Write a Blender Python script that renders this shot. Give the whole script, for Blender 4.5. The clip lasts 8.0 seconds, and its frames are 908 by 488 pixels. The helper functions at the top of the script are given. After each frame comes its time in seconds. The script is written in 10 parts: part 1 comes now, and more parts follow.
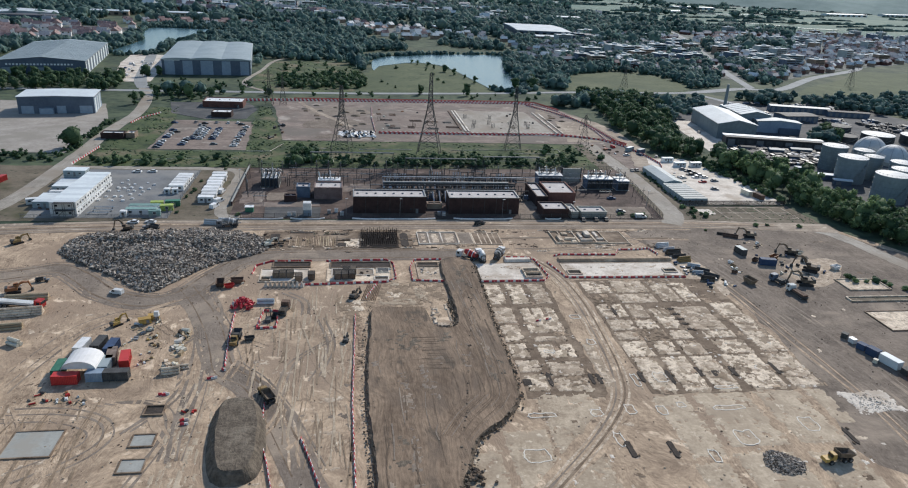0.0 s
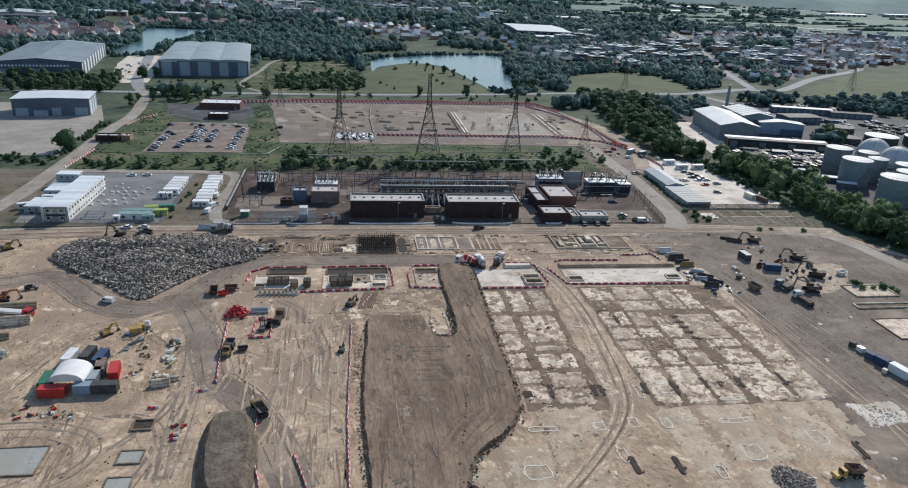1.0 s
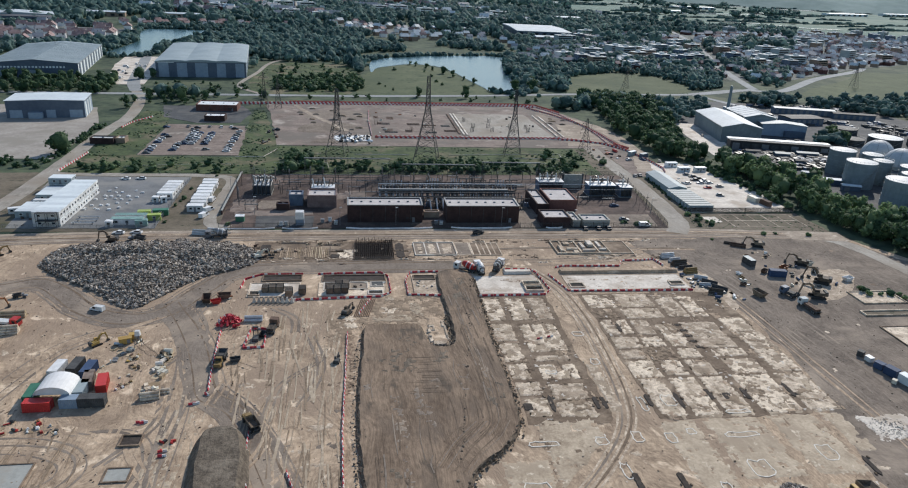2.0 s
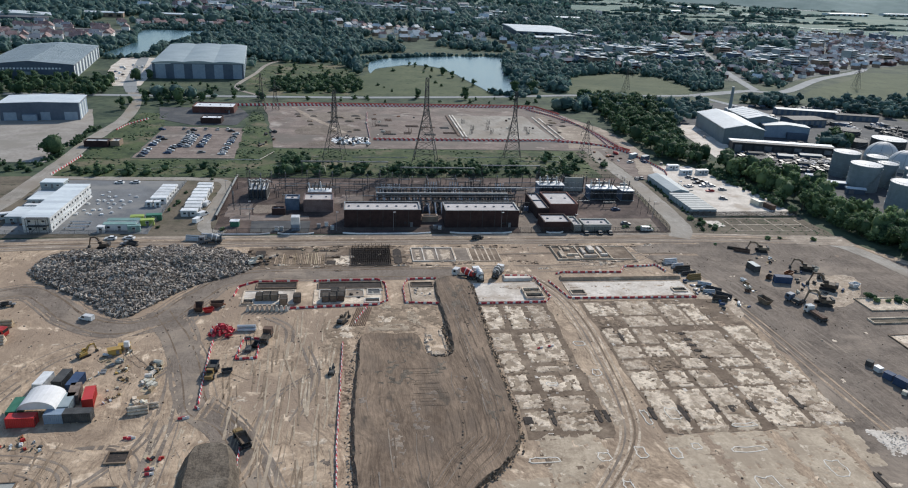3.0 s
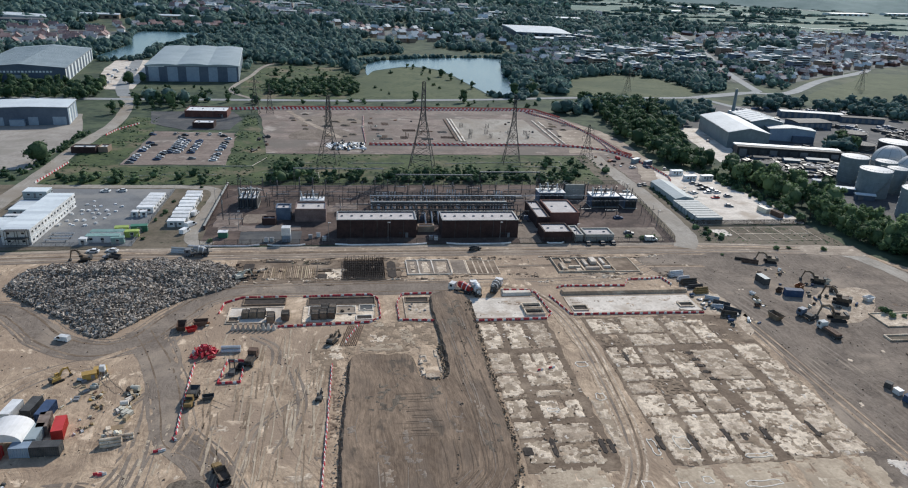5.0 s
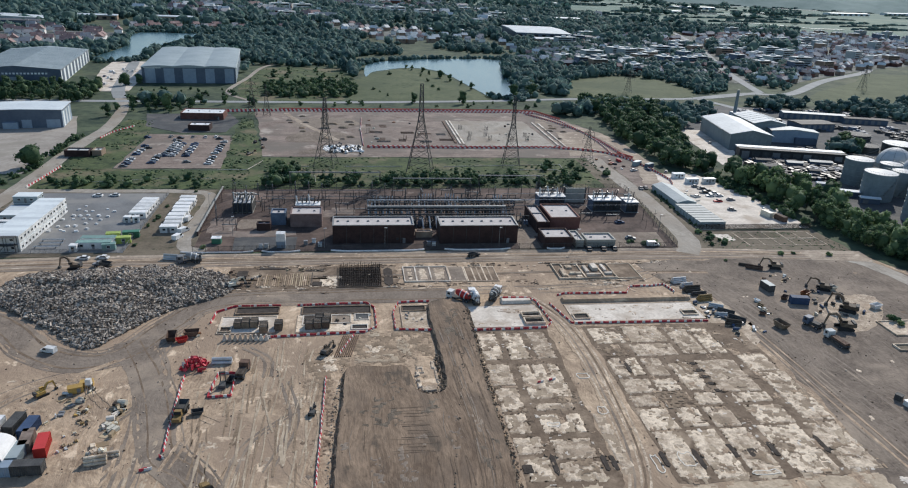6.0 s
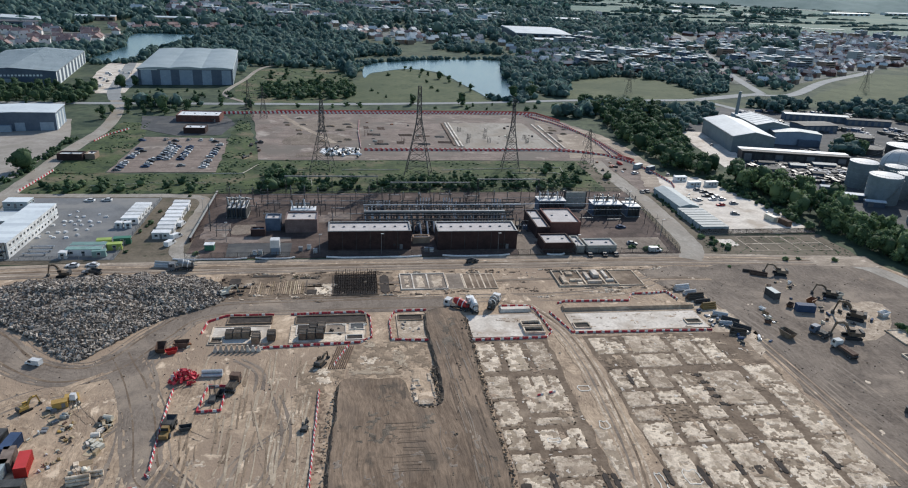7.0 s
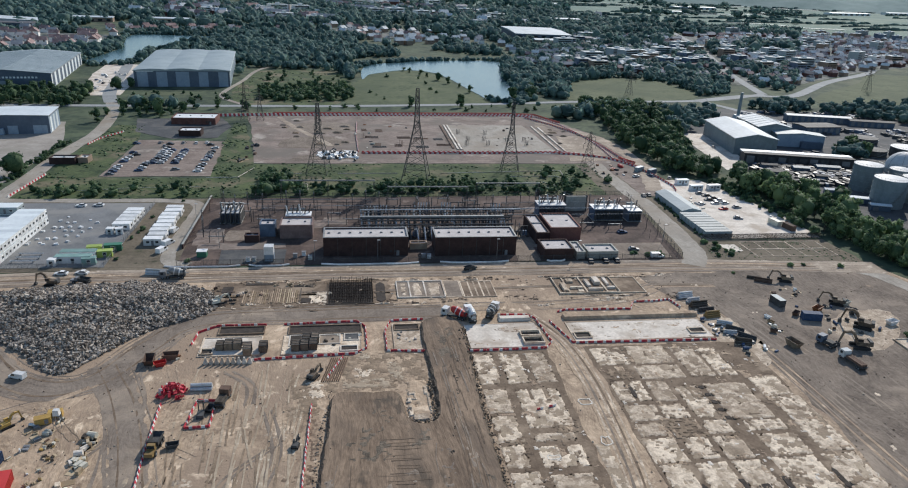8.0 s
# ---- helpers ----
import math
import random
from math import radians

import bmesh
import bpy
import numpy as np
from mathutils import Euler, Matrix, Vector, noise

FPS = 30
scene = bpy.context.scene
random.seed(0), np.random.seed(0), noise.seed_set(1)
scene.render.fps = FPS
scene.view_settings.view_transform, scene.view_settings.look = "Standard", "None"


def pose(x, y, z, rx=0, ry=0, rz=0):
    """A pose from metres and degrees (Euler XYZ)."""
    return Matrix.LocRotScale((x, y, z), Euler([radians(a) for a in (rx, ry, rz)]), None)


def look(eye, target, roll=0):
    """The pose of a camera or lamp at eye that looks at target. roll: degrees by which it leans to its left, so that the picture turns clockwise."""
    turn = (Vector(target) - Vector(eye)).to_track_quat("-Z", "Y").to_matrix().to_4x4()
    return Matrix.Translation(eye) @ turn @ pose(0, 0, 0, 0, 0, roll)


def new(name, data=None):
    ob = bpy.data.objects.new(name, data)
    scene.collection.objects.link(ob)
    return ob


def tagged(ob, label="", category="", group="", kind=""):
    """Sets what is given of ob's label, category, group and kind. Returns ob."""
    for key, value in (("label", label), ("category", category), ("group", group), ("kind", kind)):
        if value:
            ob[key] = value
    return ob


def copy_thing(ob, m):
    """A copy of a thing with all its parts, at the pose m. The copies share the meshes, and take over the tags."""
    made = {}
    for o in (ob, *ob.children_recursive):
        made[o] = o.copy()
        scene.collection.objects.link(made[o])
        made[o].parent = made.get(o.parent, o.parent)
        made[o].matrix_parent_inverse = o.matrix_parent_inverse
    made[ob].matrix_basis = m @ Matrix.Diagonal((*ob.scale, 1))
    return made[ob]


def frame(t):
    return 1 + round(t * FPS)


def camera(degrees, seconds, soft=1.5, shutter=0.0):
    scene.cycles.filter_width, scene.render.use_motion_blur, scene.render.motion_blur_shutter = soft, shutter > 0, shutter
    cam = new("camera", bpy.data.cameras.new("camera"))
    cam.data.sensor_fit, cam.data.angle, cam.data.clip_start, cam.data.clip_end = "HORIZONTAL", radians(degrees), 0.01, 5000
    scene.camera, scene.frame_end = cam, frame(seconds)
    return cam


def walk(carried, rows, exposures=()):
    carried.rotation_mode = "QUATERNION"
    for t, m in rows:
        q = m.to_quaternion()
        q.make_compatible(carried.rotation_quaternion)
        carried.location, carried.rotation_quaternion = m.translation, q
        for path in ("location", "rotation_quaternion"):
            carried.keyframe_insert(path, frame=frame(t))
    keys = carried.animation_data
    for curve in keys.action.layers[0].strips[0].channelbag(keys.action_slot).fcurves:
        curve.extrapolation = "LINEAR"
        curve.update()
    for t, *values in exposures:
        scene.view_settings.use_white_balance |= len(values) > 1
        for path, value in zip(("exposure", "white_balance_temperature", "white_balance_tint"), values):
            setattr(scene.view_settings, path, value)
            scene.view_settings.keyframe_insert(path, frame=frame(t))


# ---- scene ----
cam = camera(66.0, 8.0, soft=1.1)
PATH = [
    (0.0, (0.000, 0.000, 100.000), (14.576, 92.028, 63.690), 3.027),
    (1.0, (1.171, 5.308, 100.121), (15.748, 97.336, 63.812), 2.982),
    (2.0, (2.417, 10.694, 100.238), (16.991, 102.725, 63.936), 2.932),
    (3.0, (3.737, 16.156, 100.350), (18.305, 108.194, 64.062), 2.877),
    (4.0, (5.132, 21.697, 100.458), (19.690, 113.743, 64.188), 2.817),
    (5.0, (6.601, 27.314, 100.561), (21.146, 119.373, 64.317), 2.752),
    (6.0, (8.145, 33.009, 100.661), (22.672, 125.082, 64.446), 2.681),
    (7.0, (9.763, 38.781, 100.755), (24.269, 130.872, 64.577), 2.606),
    (8.0, (11.456, 44.631, 100.846), (25.937, 136.742, 64.710), 2.526),
]
walk(cam, [(t, look(eye, target, roll)) for t, eye, target, roll in PATH])

# ---- sky and sun ----
SUN_AZ, SUN_EL = radians(34.0), radians(33.5)
world = bpy.data.worlds.new("sky")
scene.world = world
world.use_nodes = True
wn = world.node_tree.nodes
sky = wn.new("ShaderNodeTexSky")
sky.sky_type, sky.sun_disc = "NISHITA", False
sky.sun_elevation, sky.sun_rotation = SUN_EL, SUN_AZ
sky.air_density, sky.dust_density, sky.ozone_density = 1.2, 0.5, 3.5
wn["Background"].inputs["Strength"].default_value = 0.13
world.node_tree.links.new(sky.outputs[0], wn["Background"].inputs["Color"])
sun = new("sun", bpy.data.lights.new("sun", "SUN"))
sun.data.energy, sun.data.angle, sun.data.color = 4.0, radians(0.6), (1.0, 0.945, 0.875)
SUN_DIR = Vector((math.sin(SUN_AZ) * math.cos(SUN_EL), math.cos(SUN_AZ) * math.cos(SUN_EL), math.sin(SUN_EL)))
sun.matrix_world = look(SUN_DIR * 400 + Vector((40, 300, 0)), (40, 300, 0))
scene.view_settings.exposure = 0.0


# ---- materials ----
def surface(name, dark, light, scale=0.3, rough=0.9, metal=0.0, fine=4.0, bump=0.0, stretch=(1, 1, 1), per_object=0.0, islands=0.0, third=None, third_scale=0.02, third_at=(0.5, 0.62), spec=0.3, sharp=(0.36, 0.64), streak=0.0, along=(1.6, 0.05, 1), specks=None, through_light=0.0, swirl=0.0):
    """Two-scale noise between two colours, a third colour in large patches, and fine relief."""
    m = bpy.data.materials.new(name)
    m.use_nodes = True
    n, l = m.node_tree.nodes, m.node_tree.links
    b = n["Principled BSDF"]
    b.inputs["Roughness"].default_value, b.inputs["Metallic"].default_value = rough, metal
    b.inputs["Specular IOR Level"].default_value = spec
    geo = n.new("ShaderNodeNewGeometry")
    mp = n.new("ShaderNodeMapping")
    mp.inputs["Scale"].default_value = stretch
    place = geo.outputs["Position"]
    if swirl:
        bent, away, add = n.new("ShaderNodeTexNoise"), n.new("ShaderNodeVectorMath"), n.new("ShaderNodeVectorMath")
        bent.inputs["Scale"].default_value, bent.inputs["Detail"].default_value = 0.03, 2.0
        l.new(place, bent.inputs["Vector"])
        away.operation, add.operation = "SCALE", "ADD"
        away.inputs["Scale"].default_value = swirl
        l.new(bent.outputs["Color"], away.inputs[0])
        l.new(place, add.inputs[0])
        l.new(away.outputs[0], add.inputs[1])
        place = add.outputs[0]
    l.new(place, mp.inputs["Vector"])

    def noise_at(s, detail=5.0, vec=None, bend=0.0):
        t = n.new("ShaderNodeTexNoise")
        t.inputs["Scale"].default_value, t.inputs["Detail"].default_value, t.inputs["Roughness"].default_value = s, detail, 0.62
        t.inputs["Distortion"].default_value = bend
        l.new(vec or mp.outputs[0], t.inputs["Vector"])
        return t.outputs["Fac"]

    def mixed(fac, a, c):
        x = n.new("ShaderNodeMix")
        x.data_type = "RGBA"
        l.new(fac, x.inputs["Factor"])
        for k, v in (("A", a), ("B", c)):
            s = [i for i in x.inputs if i.name == k and i.type == "RGBA"][0]
            if isinstance(v, tuple):
                s.default_value = (*v, 1)
            else:
                l.new(v, s)
        return [o for o in x.outputs if o.type == "RGBA"][0]

    def ramp(fac, lo, hi):
        r = n.new("ShaderNodeMapRange")
        r.inputs["From Min"].default_value, r.inputs["From Max"].default_value = lo, hi
        l.new(fac, r.inputs["Value"])
        return r.outputs[0]

    def maths(op, a, c):
        x = n.new("ShaderNodeMath")
        x.operation = op
        for i, v in ((0, a), (1, c)):
            if isinstance(v, (int, float)):
                x.inputs[i].default_value = v
            else:
                l.new(v, x.inputs[i])
        return x.outputs[0]

    coarse, grain = noise_at(scale), noise_at(fine, 3.0)
    fac = maths("ADD", maths("MULTIPLY", coarse, 0.62), maths("MULTIPLY", grain, 0.38))
    if per_object:
        info = n.new("ShaderNodeObjectInfo")
        fac = maths("ADD", fac, maths("MULTIPLY", maths("SUBTRACT", info.outputs["Random"], 0.5), per_object))
    if islands:
        fac = maths("ADD", fac, maths("MULTIPLY", maths("SUBTRACT", geo.outputs["Random Per Island"], 0.5), islands))
    if streak:
        lines = n.new("ShaderNodeMapping")
        lines.inputs["Scale"].default_value = along
        l.new(place, lines.inputs["Vector"])
        drawn = noise_at(1.0, 4.0, lines.outputs[0], 1.6)
        fac = maths("ADD", fac, maths("MULTIPLY", maths("SUBTRACT", drawn, 0.5), streak))
    col = mixed(ramp(fac, *sharp), dark, light)
    if third:
        col = mixed(ramp(noise_at(third_scale, 6.0), *third_at), col, third)
    if specks:
        col = mixed(ramp(noise_at(specks[1], 4.0), 0.60, 0.68), col, specks[0])
    l.new(col, b.inputs["Base Color"])
    if bump:
        bp = n.new("ShaderNodeBump")
        bp.inputs["Strength"].default_value, bp.inputs["Distance"].default_value = 1.0, bump
        l.new(fac, bp.inputs["Height"])
        l.new(bp.outputs[0], b.inputs["Normal"])
    if through_light:
        tr, mx = n.new("ShaderNodeBsdfTranslucent"), n.new("ShaderNodeMixShader")
        mx.inputs["Fac"].default_value = through_light
        l.new(col, tr.inputs["Color"])
        l.new(b.outputs[0], mx.inputs[1])
        l.new(tr.outputs[0], mx.inputs[2])
        l.new(mx.outputs[0], n["Material Output"].inputs["Surface"])
    return m


def paint(name, rgb, rough=0.5, metal=0.0, per_object=0.25):
    """Weathered paint or plastic: one colour, dulled in patches."""
    d = tuple(c * 0.72 for c in rgb)
    u = tuple(min(1, c * 1.08 + 0.01) for c in rgb)
    return surface(name, d, u, scale=0.5, fine=5, rough=rough, metal=metal, per_object=per_object, spec=0.4)


DIRT = surface("site_dirt", (0.225, 0.162, 0.110), (0.600, 0.452, 0.312), 0.16, 0.95, fine=1.1, bump=0.3, stretch=(1, 0.8, 1), third=(0.320, 0.236, 0.166), third_scale=0.035, third_at=(0.48, 0.62), sharp=(0.35, 0.68), streak=0.42, along=(0.7, 0.10, 1), specks=((0.70, 0.550, 0.394), 0.2), swirl=22.0)
DIRT_PINK = surface("compound_dirt", (0.142, 0.107, 0.088), (0.300, 0.240, 0.200), 0.08, 0.95, fine=0.7, bump=0.15, third=(0.168, 0.144, 0.120), third_scale=0.03, third_at=(0.48, 0.62), streak=0.5, along=(0.05, 0.4, 1), specks=((0.38, 0.33, 0.28), 0.05))
FILL = surface("dark_fill", (0.126, 0.088, 0.060), (0.305, 0.222, 0.153), 0.11, 0.95, fine=1.0, bump=0.3, stretch=(1.2, 0.5, 1), third=(0.150, 0.112, 0.082), third_scale=0.09, third_at=(0.50, 0.66), streak=0.45, along=(1.0, 0.045, 1), specks=((0.112, 0.086, 0.063), 0.16), swirl=9.0)
SPOIL = surface("spoil_earth", (0.078, 0.062, 0.046), (0.185, 0.150, 0.112), 0.3, 0.95, fine=1.2, bump=0.4, third=(0.20, 0.166, 0.126), third_scale=0.15, third_at=(0.54, 0.66), streak=0.3, along=(1.2, 0.2, 1))
TRACKED = surface("tracked_fill", (0.098, 0.070, 0.049), (0.215, 0.158, 0.111), 0.2, 0.95, fine=1.2, bump=0.2)
FILL_EDGE = surface("loose_fill", (0.085, 0.064, 0.046), (0.205, 0.158, 0.115), 0.6, 0.95, fine=2.5, bump=0.5)
HAUL = surface("haul_road", (0.150, 0.118, 0.092), (0.272, 0.222, 0.174), 0.12, 0.92, fine=1.2, bump=0.2, third=(0.330, 0.264, 0.198), third_scale=0.07, third_at=(0.52, 0.68), streak=0.35, along=(0.7, 0.06, 1), swirl=20.0)
GRAVEL_PALE = surface("pale_gravel_road", (0.235, 0.186, 0.140), (0.480, 0.396, 0.306), 0.12, 0.93, fine=1.3, bump=0.06, third=(0.265, 0.210, 0.158), third_scale=0.05, third_at=(0.46, 0.60), streak=0.6, along=(0.045, 0.8, 1), swirl=6.0, specks=((0.56, 0.47, 0.37), 0.25))
GRAVEL_DARK = surface("substation_gravel", (0.042, 0.030, 0.025), (0.122, 0.086, 0.072), 0.1, 0.95, fine=1.2, bump=0.08, third=(0.165, 0.119, 0.097), third_scale=0.035, third_at=(0.52, 0.64), specks=((0.19, 0.145, 0.120), 0.12))
ASPHALT = surface("yard_asphalt", (0.13, 0.135, 0.137), (0.215, 0.22, 0.22), 0.08, 0.9, fine=1.5, third=(0.24, 0.235, 0.22), third_scale=0.05)
TARMAC = surface("dark_tarmac", (0.050, 0.053, 0.056), (0.092, 0.095, 0.096), 0.12, 0.9, fine=1.5, third=(0.115, 0.112, 0.105), third_scale=0.08)
ROAD_FAR = surface("far_road", (0.221, 0.230, 0.224), (0.331, 0.343, 0.337), 0.05, 0.9, fine=0.5)
CONCRETE = surface("broken_concrete", (0.290, 0.221, 0.158), (0.800, 0.668, 0.508), 0.42, 0.9, fine=1.9, bump=0.14, per_object=0.18, third=(0.390, 0.302, 0.217), third_scale=0.2, third_at=(0.50, 0.64), sharp=(0.36, 0.62), specks=((0.225, 0.170, 0.120), 0.6))
CONCRETE_PALE = surface("fresh_concrete", (0.509, 0.450, 0.376), (0.763, 0.690, 0.592), 0.15, 0.85, fine=1.2, bump=0.05, third=(0.445, 0.370, 0.291), third_scale=0.08)
PAVED = surface("dusty_concrete", (0.245, 0.218, 0.180), (0.415, 0.378, 0.322), 0.10, 0.9, fine=1.2, third=(0.270, 0.230, 0.182), third_scale=0.05, third_at=(0.48, 0.62), streak=0.35, along=(0.5, 0.05, 1), specks=((0.20, 0.172, 0.138), 0.15), swirl=4.0)
DEPOT = surface("depot_concrete", (0.25, 0.222, 0.190), (0.40, 0.365, 0.318), 0.08, 0.92, fine=0.6, third=(0.27, 0.245, 0.205), third_scale=0.03)
CONCRETE_GREY = surface("grey_concrete", (0.285, 0.285, 0.255), (0.40, 0.40, 0.362), 0.3, 0.75, fine=1.6, third=(0.33, 0.31, 0.265), third_scale=0.15)
DUSTY = surface("dusty_floor", (0.310, 0.240, 0.168), (0.560, 0.458, 0.334), 0.16, 0.93, fine=1.3, bump=0.06, per_object=0.12, third=(0.375, 0.296, 0.212), third_scale=0.07, third_at=(0.50, 0.66), streak=0.25, along=(0.5, 0.12, 1), specks=((0.66, 0.565, 0.43), 0.4))
NETTING = paint("red_netting", (0.62, 0.16, 0.12), 0.8)
JOINT = surface("earth_joint", (0.112, 0.078, 0.053), (0.232, 0.172, 0.119), 0.25, 0.95, fine=1.4, bump=0.15, third=(0.320, 0.245, 0.173), third_scale=0.12, third_at=(0.52, 0.66))
# Far fields: teal cast of hazy air is painted into the green.
FIELD_HAZED = surface("green_field", (0.066, 0.128, 0.106), (0.142, 0.214, 0.172), 0.004, 0.95, fine=0.02, third=(0.180, 0.232, 0.176), third_scale=0.0022, third_at=(0.48, 0.64))
MUDDY_EARTH = surface("brown_earth", (0.165, 0.120, 0.080), (0.330, 0.248, 0.170), 0.3, 0.95, fine=1.4, bump=0.15)
SMEARED = surface("earth_smeared_concrete", (0.225, 0.170, 0.118), (0.430, 0.342, 0.244), 0.3, 0.93, fine=1.5, bump=0.1, per_object=0.15, third=(0.270, 0.205, 0.143), third_scale=0.12, third_at=(0.5, 0.66))
TRENCH = surface("trench_soil", (0.106, 0.074, 0.049), (0.225, 0.164, 0.116), 0.4, 0.95, fine=1.6, bump=0.15, third=(0.282, 0.211, 0.148), third_scale=0.12)
# Soil darkened to near-black: the shade inside a hole is put into it.
PIT_SHADE = surface("pit_soil", (0.028, 0.023, 0.019), (0.075, 0.06, 0.05), 0.5, 0.95, fine=2.0)
GARDENS = surface("town_gardens", (0.040, 0.062, 0.046), (0.230, 0.225, 0.212), 0.06, 0.95, fine=0.2, sharp=(0.42, 0.6))
LIME = surface("lime_marking", (0.60, 0.55, 0.46), (0.80, 0.75, 0.66), 1.0, 0.9)
MEADOW = surface("meadow", (0.022, 0.042, 0.025), (0.088, 0.114, 0.062), 0.035, 0.95, fine=0.16, bump=0.3, third=(0.120, 0.126, 0.072), third_scale=0.012, third_at=(0.54, 0.68), sharp=(0.42, 0.6), specks=((0.024, 0.042, 0.024), 0.05))
GRASS = surface("rough_grass", (0.026, 0.046, 0.018), (0.092, 0.120, 0.046), 0.09, 0.95, fine=0.45, bump=0.4, third=(0.165, 0.142, 0.086), third_scale=0.04, third_at=(0.52, 0.64), sharp=(0.40, 0.6), specks=((0.020, 0.036, 0.016), 0.16))
PASTURE = surface("dry_pasture", (0.046, 0.070, 0.030), (0.122, 0.138, 0.068), 0.04, 0.95, fine=0.3, bump=0.1, third=(0.060, 0.082, 0.038), third_scale=0.02, sharp=(0.38, 0.62), specks=((0.036, 0.060, 0.028), 0.09))
SCRUB = surface("dusty_scrub", (0.092, 0.076, 0.052), (0.205, 0.170, 0.122), 0.08, 0.95, fine=0.8, bump=0.15, third=(0.082, 0.080, 0.044), third_scale=0.05, third_at=(0.54, 0.66), specks=((0.050, 0.052, 0.030), 0.2))
LEAF = surface("leaves", (0.046, 0.096, 0.046), (0.180, 0.262, 0.120), 0.12, 0.75, fine=1.2, per_object=0.6, islands=0.5, through_light=0.4)
# Far foliage: pale blue of distance haze is put into the leaf colour.
LEAF_HAZED = surface("far_leaves", (0.060, 0.125, 0.115), (0.185, 0.280, 0.245), 0.012, 0.8, fine=0.15, islands=0.7, through_light=0.5)
BARK = surface("bark", (0.05, 0.038, 0.028), (0.11, 0.09, 0.07), 1.0, 0.95)
RUBBLE = surface("rubble", (0.098, 0.079, 0.063), (0.520, 0.452, 0.374), 0.16, 0.9, fine=1.6, islands=0.9, sharp=(0.28, 0.82))
RUBBLE_BED = surface("rubble_bed", (0.060, 0.054, 0.047), (0.180, 0.162, 0.140), 0.8, 0.95, fine=2.5, bump=0.4)
BRICK = surface("dark_brick", (0.030, 0.018, 0.017), (0.066, 0.038, 0.034), 0.4, 0.9, fine=3.0)
BRICK_RED = surface("red_brick", (0.105, 0.046, 0.038), (0.190, 0.090, 0.074), 0.4, 0.9, fine=3.0, per_object=0.3)
BRICK_PALE = surface("grey_pink_brick", (0.140, 0.094, 0.084), (0.250, 0.180, 0.160), 0.4, 0.9, fine=3.0)
BRICK_TAN = surface("tan_brick", (0.26, 0.19, 0.14), (0.42, 0.33, 0.25), 0.3, 0.9, fine=3.0, per_object=0.5)
RENDER_WHITE = surface("white_render", (0.62, 0.60, 0.56), (0.82, 0.80, 0.76), 0.3, 0.85, per_object=0.4)
TILE = surface("roof_tile", (0.200, 0.128, 0.118), (0.440, 0.338, 0.320), 0.2, 0.75, fine=1.5, per_object=0.9, spec=0.15)
TILE_GREY = surface("slate_roof", (0.130, 0.132, 0.140), (0.340, 0.336, 0.340), 0.2, 0.75, fine=1.5, per_object=0.9, spec=0.15)
HALL_ROOF = surface("brown_roof_felt", (0.420, 0.385, 0.360), (0.580, 0.540, 0.510), 0.25, 0.85, fine=1.5)
FELT = surface("pale_roof_felt", (0.430, 0.440, 0.420), (0.640, 0.660, 0.645), 0.25, 0.85, fine=1.5, per_object=0.3)
CLAD_GREY = surface("grey_cladding", (0.235, 0.288, 0.300), (0.340, 0.392, 0.402), 0.06, 0.6, fine=0.6, streak=0.2, along=(0.4, 0.03, 1))
CLAD_WHITE = surface("white_cladding", (0.534, 0.578, 0.592), (0.718, 0.764, 0.760), 0.06, 0.55, fine=0.6, per_object=0.5)
CLAD_PALE = surface("pale_metal_roof", (0.40, 0.44, 0.45), (0.56, 0.60, 0.61), 0.06, 0.6, fine=0.6, streak=0.3, along=(0.5, 0.05, 1))
CLAD_BLUE = surface("slate_blue_cladding", (0.062, 0.088, 0.128), (0.108, 0.142, 0.188), 0.06, 0.5, fine=0.6)
CLAD_PALEBLUE = surface("pale_blue_cladding", (0.20, 0.26, 0.33), (0.30, 0.37, 0.44), 0.06, 0.5, fine=0.6)
TANK = surface("tank_steel", (0.140, 0.175, 0.185), (0.225, 0.268, 0.280), 0.08, 0.6, fine=0.5, per_object=0.2, streak=0.2, along=(0.6, 0.6, 0.05))
SITE_EAST = surface("grey_site_earth", (0.112, 0.088, 0.069), (0.252, 0.203, 0.158), 0.09, 0.95, fine=0.9, bump=0.25, third=(0.345, 0.277, 0.211), third_scale=0.04, third_at=(0.54, 0.70), streak=0.42, along=(0.7, 0.07, 1), swirl=16.0)
DOME = surface("dome_shell", (0.42, 0.435, 0.43), (0.56, 0.575, 0.57), 0.1, 0.6, fine=0.5)
GLASS = paint("dark_glass", (0.020, 0.026, 0.032), 0.12)
STEEL = surface("galvanised_steel", (0.16, 0.165, 0.165), (0.30, 0.305, 0.30), 0.4, 0.55, metal=0.35, fine=3.0)
STEEL_DARK = surface("dark_steel", (0.036, 0.037, 0.038), (0.095, 0.095, 0.092), 0.4, 0.75, metal=0.0, fine=3.0)
ALU = surface("aluminium_tube", (0.42, 0.43, 0.43), (0.62, 0.63, 0.63), 0.5, 0.45, metal=0.3, fine=3.0)
PORCELAIN = paint("porcelain", (0.10, 0.075, 0.062), 0.3)
TRAFO = surface("transformer_paint", (0.062, 0.090, 0.135), (0.125, 0.168, 0.230), 0.3, 0.6, fine=2.0)
WHITE = paint("white_paint", (0.74, 0.74, 0.72), 0.5)
CREAM = paint("cream_paint", (0.62, 0.58, 0.47), 0.6)
